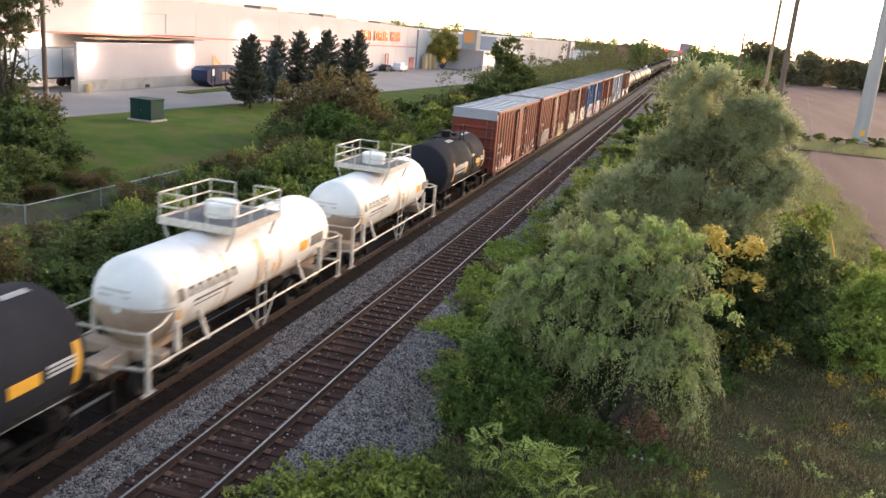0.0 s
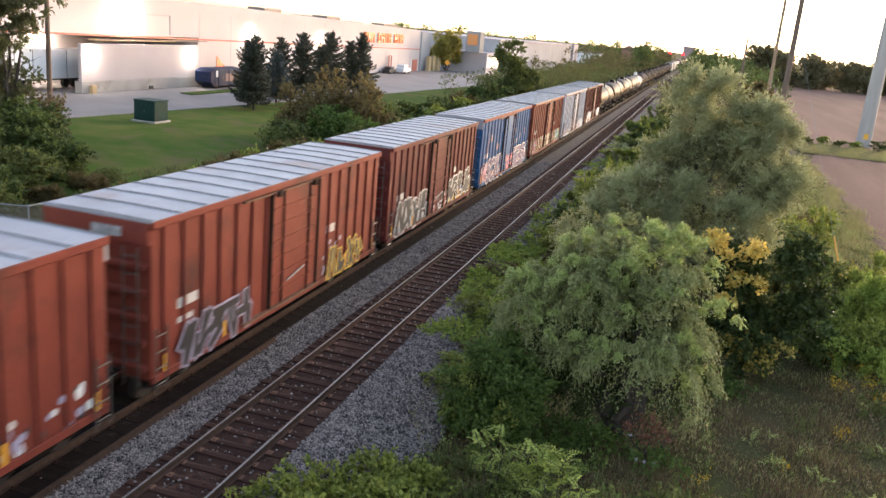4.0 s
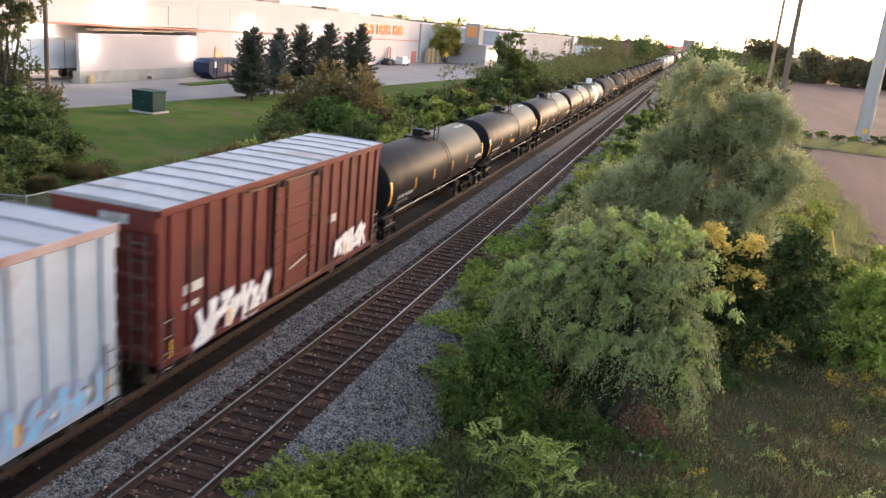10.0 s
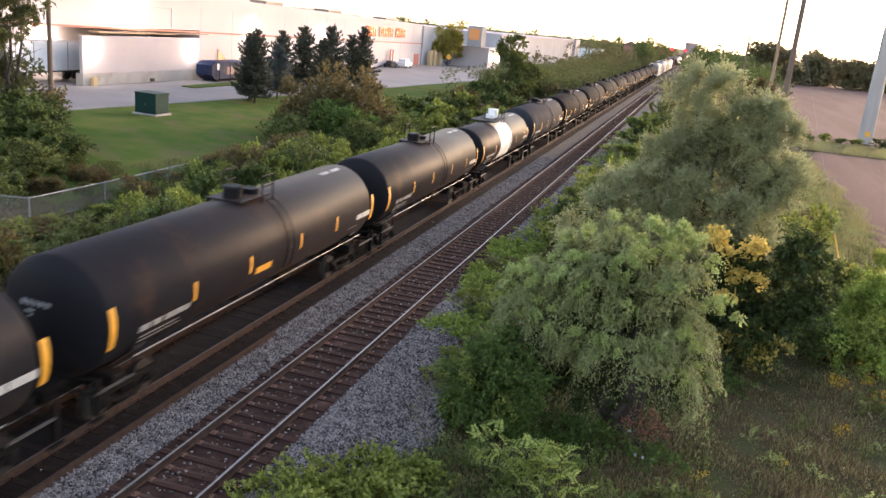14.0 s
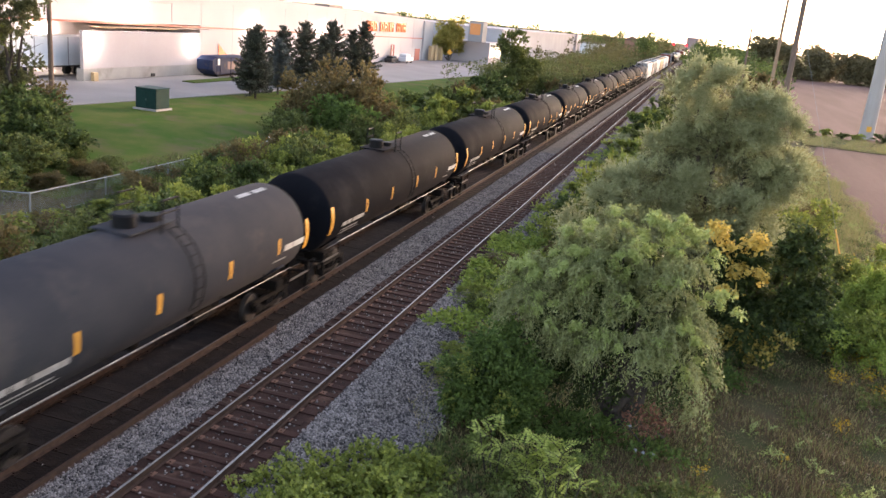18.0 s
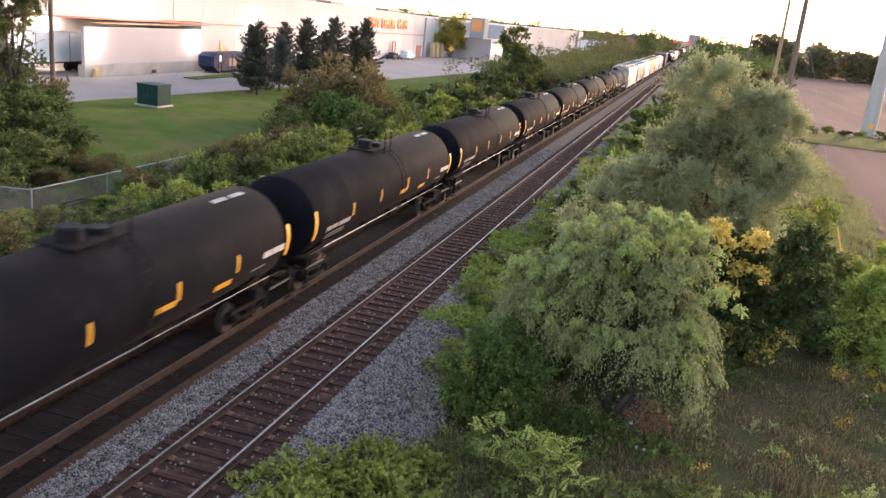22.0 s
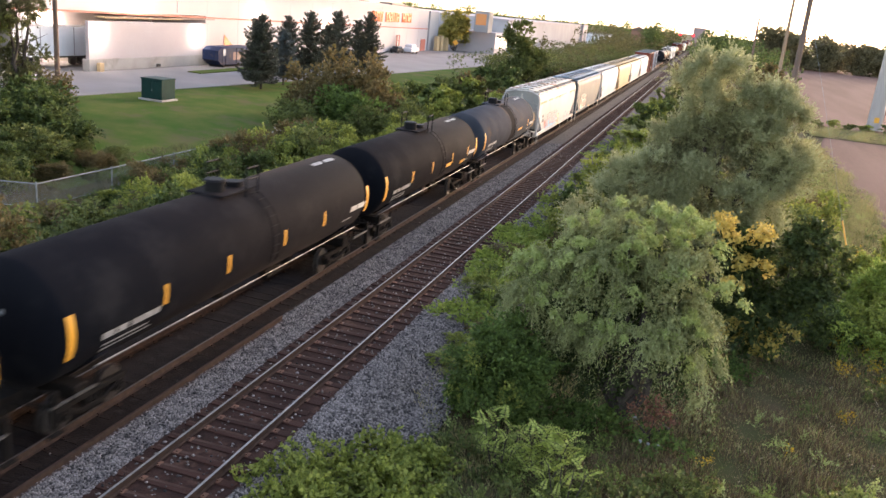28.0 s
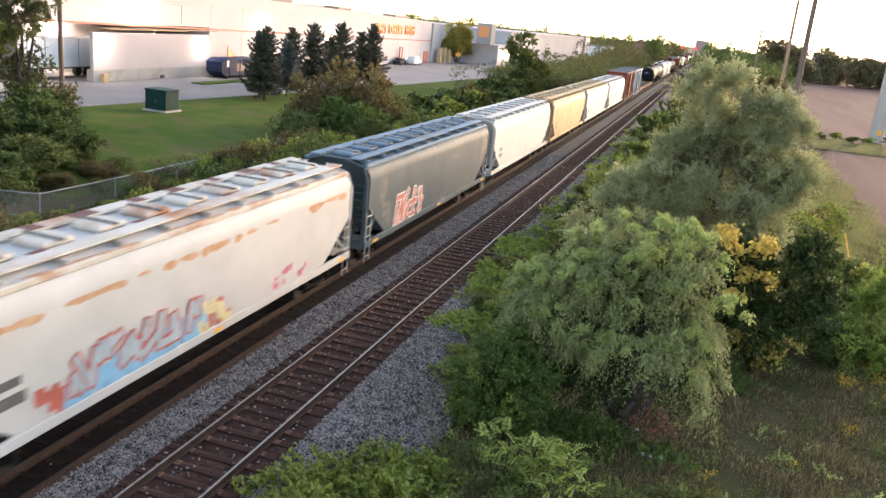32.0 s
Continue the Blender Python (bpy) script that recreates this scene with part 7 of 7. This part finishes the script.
    x = rr.uniform(-18.5, -8.5)
    s = rr.uniform(0.9, 1.5)
    if x < -14.5 and y < 38:
        continue
    put(NEARK[rr.choice((0, 0, 0, 1, 1, 2, 2, 3))], x, y, s, s * rr.uniform(0.8, 1.2), 1000 + i)
# round the tall left tree and in front of it
for i, (x, y, s, h) in enumerate(((-27.5, 40, 1.7, 1.5), (-30, 42, 2.0, 1.8), (-25.5, 36, 1.5, 1.3), (-33, 44, 2.2, 1.9), (-24.5, 33, 1.3, 1.2), (-31, 38, 2.2, 1.7), (-34.5, 47, 1.8, 1.5), (-23, 31.5, 1.2, 1.0), (-28, 34, 1.8, 1.4))):
    put(NEARK[(1, 1, 0, 1, 1, 1, 3, 0, 1)[i]], x, y, s, h, 1200 + i)
# bushes that hide the middle of the fence, and weeds along its foot
for i in range(26):
    y = 35.5 + 17 * (i / 26)
    s = rr.uniform(0.6, 1.0)
    put(NEARK[rr.choice((0, 0, 1, 3, 2))], rr.uniform(-19.2, -16.8), y, s * 1.1, s * rr.uniform(0.8, 1.05), 1250 + i)
for i in range(16):
    put(NEARK[rr.choice((0, 1, 3))], rr.uniform(-26, -21.2), rr.uniform(33, 46), rr.uniform(0.5, 0.8), rr.uniform(0.3, 0.55), 1280 + i)
# growth at the near foot of the fence
for i in range(20):
    k = rr.choice((0, 2, 2, 1, 0, 3))
    put(NEARK[k], rr.uniform(-18.6, -14.2), 25.5 + 11 * i / 20, rr.uniform(0.7, 1.1), rr.uniform(0.38, 0.55), 1220 + i)
# the large bush behind the train
for i, (x, y, s, h, k) in enumerate(((-20.5, 67, 2.9, 3.1, 3), (-18.4, 68, 2.5, 2.7, 3), (-22.8, 66, 2.4, 2.5, 3), (-19.5, 63.5, 2.4, 2.1, 4), (-17.4, 63, 2.1, 1.9, 4), (-23.2, 62, 1.7, 1.3, 0), (-15.8, 67.5, 1.8, 1.7, 3), (-20.8, 60, 1.8, 1.5, 0), (-14.0, 66, 1.7, 1.8, 0), (-17.5, 71, 2.3, 2.3, 0))):
    put(NEARK[k], x, y, s, h, 1300 + i)
# along the left of the line, further on
for i in range(54):
    y = 74 + 76 * (i / 54) ** 1.2
    x = rr.uniform(-21 - (y - 74) * 0.02, -8.5)
    s = rr.uniform(1.2, 2.0) * (1 + max(0, y - 120) * 0.0035)
    put(FARK[rr.choice((0, 0, 1, 1, 2, 3, 0))], x, y, s, s * rr.uniform(0.8, 1.2), 1400 + i)
# along the right of the line
for i in range(34):
    y = 40 + 90 * (i / 34) ** 1.3
    x = rr.uniform(4.8 + (0 if y < 70 else -1.0), 13.5)
    s = rr.uniform(1.0, 1.6) * (1 + max(0, y - 100) * 0.003)
    put(FARK[rr.choice((0, 1, 2, 4, 0))], x, y, s, s * rr.uniform(0.9, 1.2), 1600 + i)
for i, (x, y, s, h, k) in enumerate(((5.2, 44, 1.5, 1.7, 1), (4.9, 40, 1.2, 1.2, 2), (6.2, 47, 1.8, 2.2, 1), (5.6, 37.5, 1.2, 1.5, 0), (6.3, 30.5, 1.2, 1.6, 0), (6.6, 27.5, 1.1, 1.2, 1), (5.6, 52, 1.6, 1.9, 2), (13.2, 46, 1.8, 2.4, 0), (14.2, 40, 1.6, 1.8, 0), (14.4, 32.5, 1.1, 1.2, 1), (15.2, 30.6, 1.0, 0.9, 1),
                                     (17.0, 34.0, 1.2, 1.3, 2), (18.3, 35.5, 1.4, 1.5, 2), (16.6, 31.0, 1.0, 1.0, 2), (16.0, 37.0, 1.3, 1.3, 0), (16.4, 52, 1.0, 0.9, 3), (15.3, 48, 1.5, 1.5, 2))):
    put(NEARK[k], x, y, s, h, 1800 + i)
for i, (x, y, s, h, k) in enumerate(((5.3, 84, 2.0, 1.9, 1), (5.0, 71.5, 1.9, 1.3, 2), (4.9, 59, 1.5, 1.15, 0), (4.9, 50, 1.2, 1.0, 2), (6.4, 78, 1.9, 1.6, 0))):
    put(FARK[k], x, y, s, h, 1850 + i)
for i, (x, y, s) in enumerate(((26.5, 119, 1.0), (28.2, 118, 0.9), (30.2, 117, 1.0), (33.2, 118, 1.1), (34.5, 119, 0.8), (24.5, 116, 1.0))):
    put(FARK[(2, 0, 2, 1, 3, 0)[i]], x, y, s, s * 0.6, 1900 + i)

# low growth that creeps over the ballast's shoulder
for i in range(50):
    y = 23 + 110 * (i / 50) ** 1.5
    x = 2.3 + rr.random() ** 1.4 * 2.6 + (0.9 if y < 27 else 0)
    s = rr.uniform(0.45, 0.85)
    put((NEARK if y < 50 else FARK)[rr.choice((0, 2, 2, 3, 0))], x, y, s, s * rr.uniform(0.35, 0.6), 2000 + i)

# trees further off
def round_tree(x, y, h, w, material, seed, label, trunk=0.35, count=5000, leaf=0.3):
    r = random.Random(seed)
    lobes = [(x + r.uniform(-0.55, 0.55) * w, y + r.uniform(-0.55, 0.55) * w, h * r.uniform(trunk + 0.12, 0.86), w * r.uniform(0.35, 0.55), w * r.uniform(0.35, 0.55), h * r.uniform(0.12, 0.2)) for _ in range(11)]
    z = float(ground_z(np.array(x), np.array(y)))
    return plant("tree", label, "tree", (x, y, z - 0.1), [l[:3] for l in lobes[:6]], 0.011 * h + 0.05, seed,
                 [("crown", boughs("crown", lobes, count // 56, 7, 8, leaf * 2.4, 0.25, leaf, leaf * 0.6, material, seed, lift=0.5, spread=leaf * 0.5, sub=5), "")])


round_tree(-50.8, 200, 10.6, 5.2, leafmat("lot_tree_leaf", (0.46, 0.41, 0.11), (0.25, 0.25, 0.06)), 201, "round yellowish green tree by the store", trunk=0.15, count=30000, leaf=0.4)
round_tree(-15.8, 120, 8.8, 4.4, MID_LEAF, 202, "rounded green tree beside the line", trunk=0.05, count=34000, leaf=0.28)
round_tree(13.6, 64, 8.0, 2.3, BROWN_LEAF, 205, "bronze-tinged small tree by the field", trunk=0.05, count=26000, leaf=0.2)
round_tree(-34.7, 45, 13.5, 2.6, leafmat("elm_leaf", (0.155, 0.178, 0.078), (0.078, 0.093, 0.043)), 203, "tall thin-leaved tree at the lawn edge", trunk=0.08, count=40000, leaf=0.17)
round_tree(-36.5, 43.5, 12.5, 2.6, MID_LEAF, 204, "tall leafy tree at the lawn edge", trunk=0.08, count=40000, leaf=0.17)


def spruce(x, y, h, w, material, seed, label):
    r = np.random.RandomState(seed)
    t = thing("spruce_tree", label, "tree", "spruces by the yard")
    z0 = float(ground_z(np.array(x), np.array(y)))
    part("trunk", Geo().rod((x, y, z0 - 0.1), (x, y, z0 + h), 0.13, 8, 0.02), BARK, t)
    v, tw = [], Geo()
    levels = int(h / 0.2)
    for k in range(levels):
        f = k / levels
        R = w * min(1.0, 0.72 + f * 1.4) * (1 - f) ** 0.62 + 0.12
        for j in range(5):
            z = z0 + 1.2 + (h - 1.2) * (f + (r.rand() - 0.5) * 2.5 / levels)
            a = 2 * math.pi * (j + r.rand()) / 5 + k * 1.3
            L = R * (0.55 + 0.6 * r.rand() ** 1.5)
            d, lat = np.array([math.cos(a), math.sin(a), 0.0]), np.array([-math.sin(a), math.cos(a), 0.0])
            sag = 0.30 - 0.75 * f + 0.2 * r.rand()
            m = max(int(L * 62), 16)
            t_ = 0.12 + 0.9 * r.rand(m, 1) ** 0.75
            bend = -sag * L * t_ + 0.28 * L * t_ ** 3
            tip = np.array([x, y, z]) + d * L + np.array([0, 0, -sag * L + 0.28 * L])
            tw.rod((x, y, z), tuple(tip), 0.022, 3, 0.006)
            fan = r.normal(size=(m, 1)) * 0.20 * L * t_ * (1.25 - t_) + r.normal(size=(m, 1)) * 0.05
            p = np.array([x, y, z]) + d * L * t_ + lat * fan + np.array([0, 0, 1.0]) * (bend - 0.26 * r.rand(m, 1) ** 1.5 * (1.2 - 0.7 * t_))
            ax = unit(d[None] * 0.6 + lat * np.sign(fan) * 0.5 + r.normal(size=(m, 3)) * 0.35 + np.array([0, 0, -0.45]))
            sd = unit(np.cross(ax, r.normal(size=(m, 3)) * 0.5 + np.array([0, 0, 1.0])))
            sz = 0.26 * (0.7 + 0.6 * r.rand(m, 1))
            v.append(np.stack([p - ax * sz * 0.5, p + sd * 0.05, p + ax * sz * 0.5, p - sd * 0.05], 1))
    part("branch_work", tw, BARK, t)["kind"] = "stuff"
    part("needles", quads("needles", np.concatenate(v), material), material, t)["kind"] = "stuff"


spruce(-35.2, 78.2, 7.7, 2.5, NEEDLE, 301, "dark spruce by the yard edge")
spruce(-36.6, 79.5, 7.2, 2.3, NEEDLE, 306, "dark spruce crowded behind another by the yard")
spruce(-35.9, 84.4, 6.2, 1.9, BLUE_NEEDLE, 302, "bluish spruce by the yard edge")
spruce(-38.9, 91, 7.4, 2.6, NEEDLE, 307, "dark spruce with a blunt tip by the yard")
spruce(-38.0, 95, 8.2, 2.9, NEEDLE, 303, "dark spruce with ragged tip by the yard")
spruce(-37.6, 99.5, 6.6, 2.4, NEEDLE, 308, "lower dark spruce in the row by the yard")
spruce(-38.6, 104.5, 8.4, 3.1, NEEDLE, 304, "dark spruce with drooping boughs by the yard")
spruce(-37.6, 109, 7.4, 2.6, NEEDLE, 309, "dark spruce standing close to another by the yard")
spruce(-37.2, 112, 8.6, 2.9, NEEDLE, 305, "dark spruce standing last in the row")

# far woods
def woods(name, pts, seed, count, leafsize, label, material):
    r = random.Random(seed)
    lobes = []
    for x, y, h, w in pts:
        for _ in range(5):
            if _ == 0:
                lobes.append((x, y - 0.3 * w, h * 0.14, w * 0.6, w * 0.4, h * 0.2))
            lobes.append((x + r.uniform(-0.5, 0.5) * w, y + r.uniform(-0.5, 0.5) * w, h * (0.12 + 0.72 * ((_ + r.random()) / 5)), w * 0.45, w * 0.45, h * r.uniform(0.18, 0.28)))
    me = leaves(name, lobes, count, leafsize, leafsize * 0.75, material, seed, clump=leafsize * 0.9, per=6, shell=0.5)
    tagged(part(name, me, material), label, "woods", kind="stuff")


rr = random.Random(5)
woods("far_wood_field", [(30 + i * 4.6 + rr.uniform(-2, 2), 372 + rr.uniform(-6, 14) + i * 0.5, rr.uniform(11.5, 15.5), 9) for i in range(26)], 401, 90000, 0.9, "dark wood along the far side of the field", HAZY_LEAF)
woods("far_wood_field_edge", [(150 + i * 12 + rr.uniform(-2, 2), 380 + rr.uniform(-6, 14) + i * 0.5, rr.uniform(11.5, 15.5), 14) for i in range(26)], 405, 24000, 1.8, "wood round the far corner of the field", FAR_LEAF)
woods("brush_left", [(rr.uniform(-27, -9), 126 + 150 * (i / 130) ** 1.3, rr.uniform(2.8, 5.0), 3.4) for i in range(130)], 408, 110000, 0.22, "green brush along the left of the line", BRUSH_LEAF)
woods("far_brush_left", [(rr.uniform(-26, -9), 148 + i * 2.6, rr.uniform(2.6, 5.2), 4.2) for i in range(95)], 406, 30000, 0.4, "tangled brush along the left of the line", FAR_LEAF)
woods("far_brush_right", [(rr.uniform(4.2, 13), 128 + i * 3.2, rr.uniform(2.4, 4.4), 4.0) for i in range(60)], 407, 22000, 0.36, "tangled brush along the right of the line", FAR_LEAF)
woods("far_wood_line", [(rr.uniform(5, 32), 230 + i * 7, rr.uniform(5.5, 8.5) + i * 0.08, 6) for i in range(44)], 402, 24000, 0.6, "trees along the line far off", DARK_LEAF)
woods("far_wood_left", [(rr.uniform(-62, -12) if i % 2 else rr.uniform(-28, -11), 260 + i * 6.5, rr.uniform(4.5, 7) + i * 0.085, 7) for i in range(60)], 403, 36000, 0.6, "trees beyond the stores along the line", FAR_LEAF)
woods("far_hump_left", [(-11 - 0.8 * i, 330 + 4 * i, 12.6 - 0.35 * i, 5) for i in range(6)], 409, 9000, 0.5, "taller trees at the bend of the line", DARK_LEAF)
woods("far_hump_right", [(8.5 + 1.3 * i, 330 + 3 * i, 11.6 - 0.4 * i, 5) for i in range(5)], 410, 9000, 0.5, "rounded trees close to the line far off", DARK_LEAF)
woods("far_wood_horizon", [(-190 + i * 8 + rr.uniform(-3, 3), 520 + rr.uniform(0, 60), rr.uniform(9, 15), 10) for i in range(62) if not -13 < -190 + i * 8 < 5], 404, 34000, 1.0, "woods on the horizon", DARK_LEAF)


# grass and flowers
def grass(name, count, x0, x1, y0, y1, h, material, seed, label, keep=None, clump=1):
    r = np.random.RandomState(seed)
    x, y = x0 + (x1 - x0) * r.rand(count), y0 + (y1 - y0) * r.rand(count) ** 1.2
    if keep is not None:
        k = keep(x, y, r)
        x, y = x[k], y[k]
    n = len(x)
    z = ground_z(x, y)
    hh = h * (0.4 + 0.9 * r.rand(n)) * (0.7 + 0.5 * np.sin(x * 1.7 + y * 0.8) * np.sin(y * 1.3))
    a = r.rand(n) * 6.28
    p = np.stack([x, y, z - 0.03], -1)
    d = np.stack([np.cos(a), np.sin(a), np.zeros(n)], -1)
    lean = np.stack([r.normal(size=n) * 0.35, r.normal(size=n) * 0.35, np.ones(n)], -1) * hh[:, None]
    w = (0.009 + 0.012 * r.rand(n))[:, None]
    v = np.stack([p - d * w, p + d * w, p + lean], 1)
    tagged(part(name, quads(name, v, material), material), label, "grass", kind="stuff")


grass("rough_grass", 150000, 3.0, 21, 12, 46, 0.24, BLADE, 61, "rough uncut grass and weeds by the line", keep=lambda x, y, r: (x > 3.2 + 0.6 * np.sin(y * 1.1)) & (r.rand(len(x)) < np.clip(1.15 - (y - 12) / 60, 0.3, 1)))
grass("brown_grass", 80000, 8, 18.5, 14, 29, 0.24, mat("dry_grass_blade", (0.20, 0.125, 0.065), (0.10, 0.07, 0.035), rough=0.8, island=1.0, leaf=0.2, bump=0), 62, "dry brownish grass on the slope")
WEED = [(rr.uniform(4, 19), 13 + 24 * rr.random() ** 1.3, -0.62, rr.uniform(0.25, 0.7), rr.uniform(0.25, 0.7), rr.uniform(0.12, 0.3)) for _ in range(150)]
TUFT = [(rr.uniform(4.5, 19), 13 + 20 * rr.random() ** 1.2, 0, 0.2, 0.2, 0.12) for _ in range(190)] + [(rr.uniform(13.8, 20.5), rr.uniform(36, 98), 0, 0.5, 0.6, 0.25) for _ in range(150)]
TUFT = [(x, y, float(ground_z(np.array(x), np.array(y))) + 0.05, a, b, c) for x, y, z, a, b, c in TUFT]
tagged(part("weed_tufts", boughs("weed_tufts", TUFT[::2], 420, 7, 9, 0.42, 0.25, 0.09, 0.035, MID_LEAF, 67, lift=1.6, spread=0.05), MID_LEAF), "upright green weeds in the rough grass", "weeds", kind="stuff")
tagged(part("pale_weed_tufts", boughs("pale_weed_tufts", TUFT[1::2], 420, 7, 9, 0.42, 0.3, 0.08, 0.03, WILLOW_TIP, 68, lift=1.6, spread=0.05), WILLOW_TIP), "pale yellowish weeds in the rough grass", "weeds", kind="stuff")
VINE = []
for k in range(70):
    y = 26 + 80 * (k / 70) ** 1.4
    VINE.append((1.75 + 0.5 * math.sin(y * 0.55) * math.sin(y * 0.21 + 1) + rr.random() ** 1.6 * 1.8, y, -0.42, rr.uniform(0.4, 0.8), rr.uniform(0.6, 1.2), rr.uniform(0.12, 0.3)))
for k in range(46):
    VINE.append((1.35 + 2.2 * rr.random() ** 1.3, rr.uniform(30.5, 39.5), -0.36, rr.uniform(0.4, 0.8), rr.uniform(0.5, 0.9), rr.uniform(0.15, 0.3)))
tagged(part("creeping_vine", boughs("creeping_vine", VINE, 1500, 6, 7, 0.4, 0.5, 0.13, 0.09, VINE_LEAF, 69, lift=0.5, spread=0.12, floor=-0.85), VINE_LEAF), "bright green vine creeping over the ballast shoulder", "vine", kind="stuff")
WEED += [(rr.uniform(14, 21), rr.uniform(38, 92), 0, rr.uniform(0.5, 1.1), rr.uniform(0.5, 1.1), rr.uniform(0.2, 0.5)) for _ in range(90)]
WEED = [(x, y, float(ground_z(np.array(x), np.array(y))) + 0.08, a, b, c) for x, y, z, a, b, c in WEED]
tagged(part("meadow_weeds", leaves("meadow_weeds", WEED, 34000, 0.08, 0.04, MID_LEAF, 66, clump=0.12, per=10, shell=0.4), MID_LEAF), "small leafy weeds among the rough grass", "weeds", kind="stuff")
grass("verge_grass", 90000, 13.2, 23.0, 36, 100, 0.5, BLADE, 65, "long rough grass beside the field", keep=lambda x, y, r: x < np.minimum(19.0 + (y - 36) * 0.15, 22.0) + 0.4 * np.sin(y * 0.7) + 0.3 * r.normal(size=len(x)))
grass("strip_grass", 16000, 22.3, 33.9, 104.2, 116.8, 0.7, BLADE, 69, "tall grass on the strip across the field")
grass("ditch_grass", 50000, -24.5, -8, 18, 70, 0.42, mat("ditch_grass_blade", (0.07, 0.095, 0.03), (0.16, 0.12, 0.065), rough=0.8, island=1.0, leaf=0.3, bump=0), 63, "tall grass in the ditch behind the train")
FL = [(16.5 + 1.4 * math.sin(k * 2.1), 28.5 + 1.6 * math.cos(k * 1.3), -0.05 + 0.1 * (k % 3), 0.35, 0.35, 0.16) for k in range(9)] + [(15.0, 24.5, -0.3, 0.3, 0.3, 0.1), (17.5, 42.5, 0.5, 0.9, 1.5, 0.3), (11.0, 20.0, -0.4, 0.2, 0.2, 0.1), (13.2, 21.8, -0.4, 0.15, 0.15, 0.1)]
tagged(part("goldenrod", leaves("goldenrod", FL, 1500, 0.06, 0.045, FLOWER, 64, clump=0.13, per=10, shell=0.2), FLOWER), "yellow goldenrod flowers in the rough grass", "flowers", kind="stuff")

SPECK = [(rr.uniform(8, 20), 12.5 + 20 * rr.random() ** 1.2, 0, 0.6, 0.6, 0.1) for _ in range(120)]
SPECK = [(x, y, float(ground_z(np.array(x), np.array(y))) + 0.22, a, b, c) for x, y, z, a, b, c in SPECK]
WEED_LEAF = leafmat("weed_leaf", (0.30, 0.40, 0.11), (0.13, 0.19, 0.05))
SEED_HEAD = leafmat("pale_seed_head", (0.55, 0.50, 0.36), (0.30, 0.25, 0.15))
tagged(part("seed_heads", leaves("seed_heads", SPECK, 900, 0.05, 0.03, SEED_HEAD, 71, clump=0.12, per=3, shell=0.1), SEED_HEAD), "pale dry seed heads in the rough grass", "weeds", kind="stuff")
LOWG = [(rr.uniform(5.0, 20), 12.0 + 8 * rr.random() ** 1.5, 0, 0.3, 0.3, 0.12) for _ in range(230)]
LOWG = [(x, y, float(ground_z(np.array(x), np.array(y))) + 0.05, a, b, c) for x, y, z, a, b, c in LOWG]
tagged(part("leafy_weeds", boughs("leafy_weeds", LOWG, 1000, 8, 8, 0.34, 0.35, 0.08, 0.045, WEED_LEAF, 72, lift=1.3, spread=0.07), WEED_LEAF), "fresh green leafy weeds in the rough grass", "weeds", kind="stuff")
EDGE = [(rr.uniform(14.5, 18.5), rr.uniform(29.5, 37), rr.uniform(-0.1, 0.9), 0.6, 0.7, 0.5) for _ in range(36)] + [(rr.uniform(16.4, 19.0), rr.uniform(32.5, 36), rr.uniform(0.2, 2.0), 0.6, 0.7, 0.6) for _ in range(26)]
tagged(part("bramble", boughs("bramble", EDGE, 700, 9, 9, 0.42, 0.4, 0.10, 0.06, VINE_LEAF, 73, lift=0.8, spread=0.08, floor=-0.4), VINE_LEAF), "bright green bramble at the meadow's edge", "brambles", kind="stuff")

# mown lawn between the fence and the yard
LX = np.arange(-41.5, -20.6, 1.0)
sheet("lawn", LX, np.concatenate([np.arange(34, 120, 1.5), np.arange(120, 215, 5)]), 0.05, LAWN, "mown green lawn sloping to the fence", "lawn")


def motions():
    """The train rolls towards the camera at about 13.5 metres a second."""
    for u, car in TRAIN:
        walk(car, [(t, pose(FAR_X, u - s, 0)) for t, s in RUN])


motions()
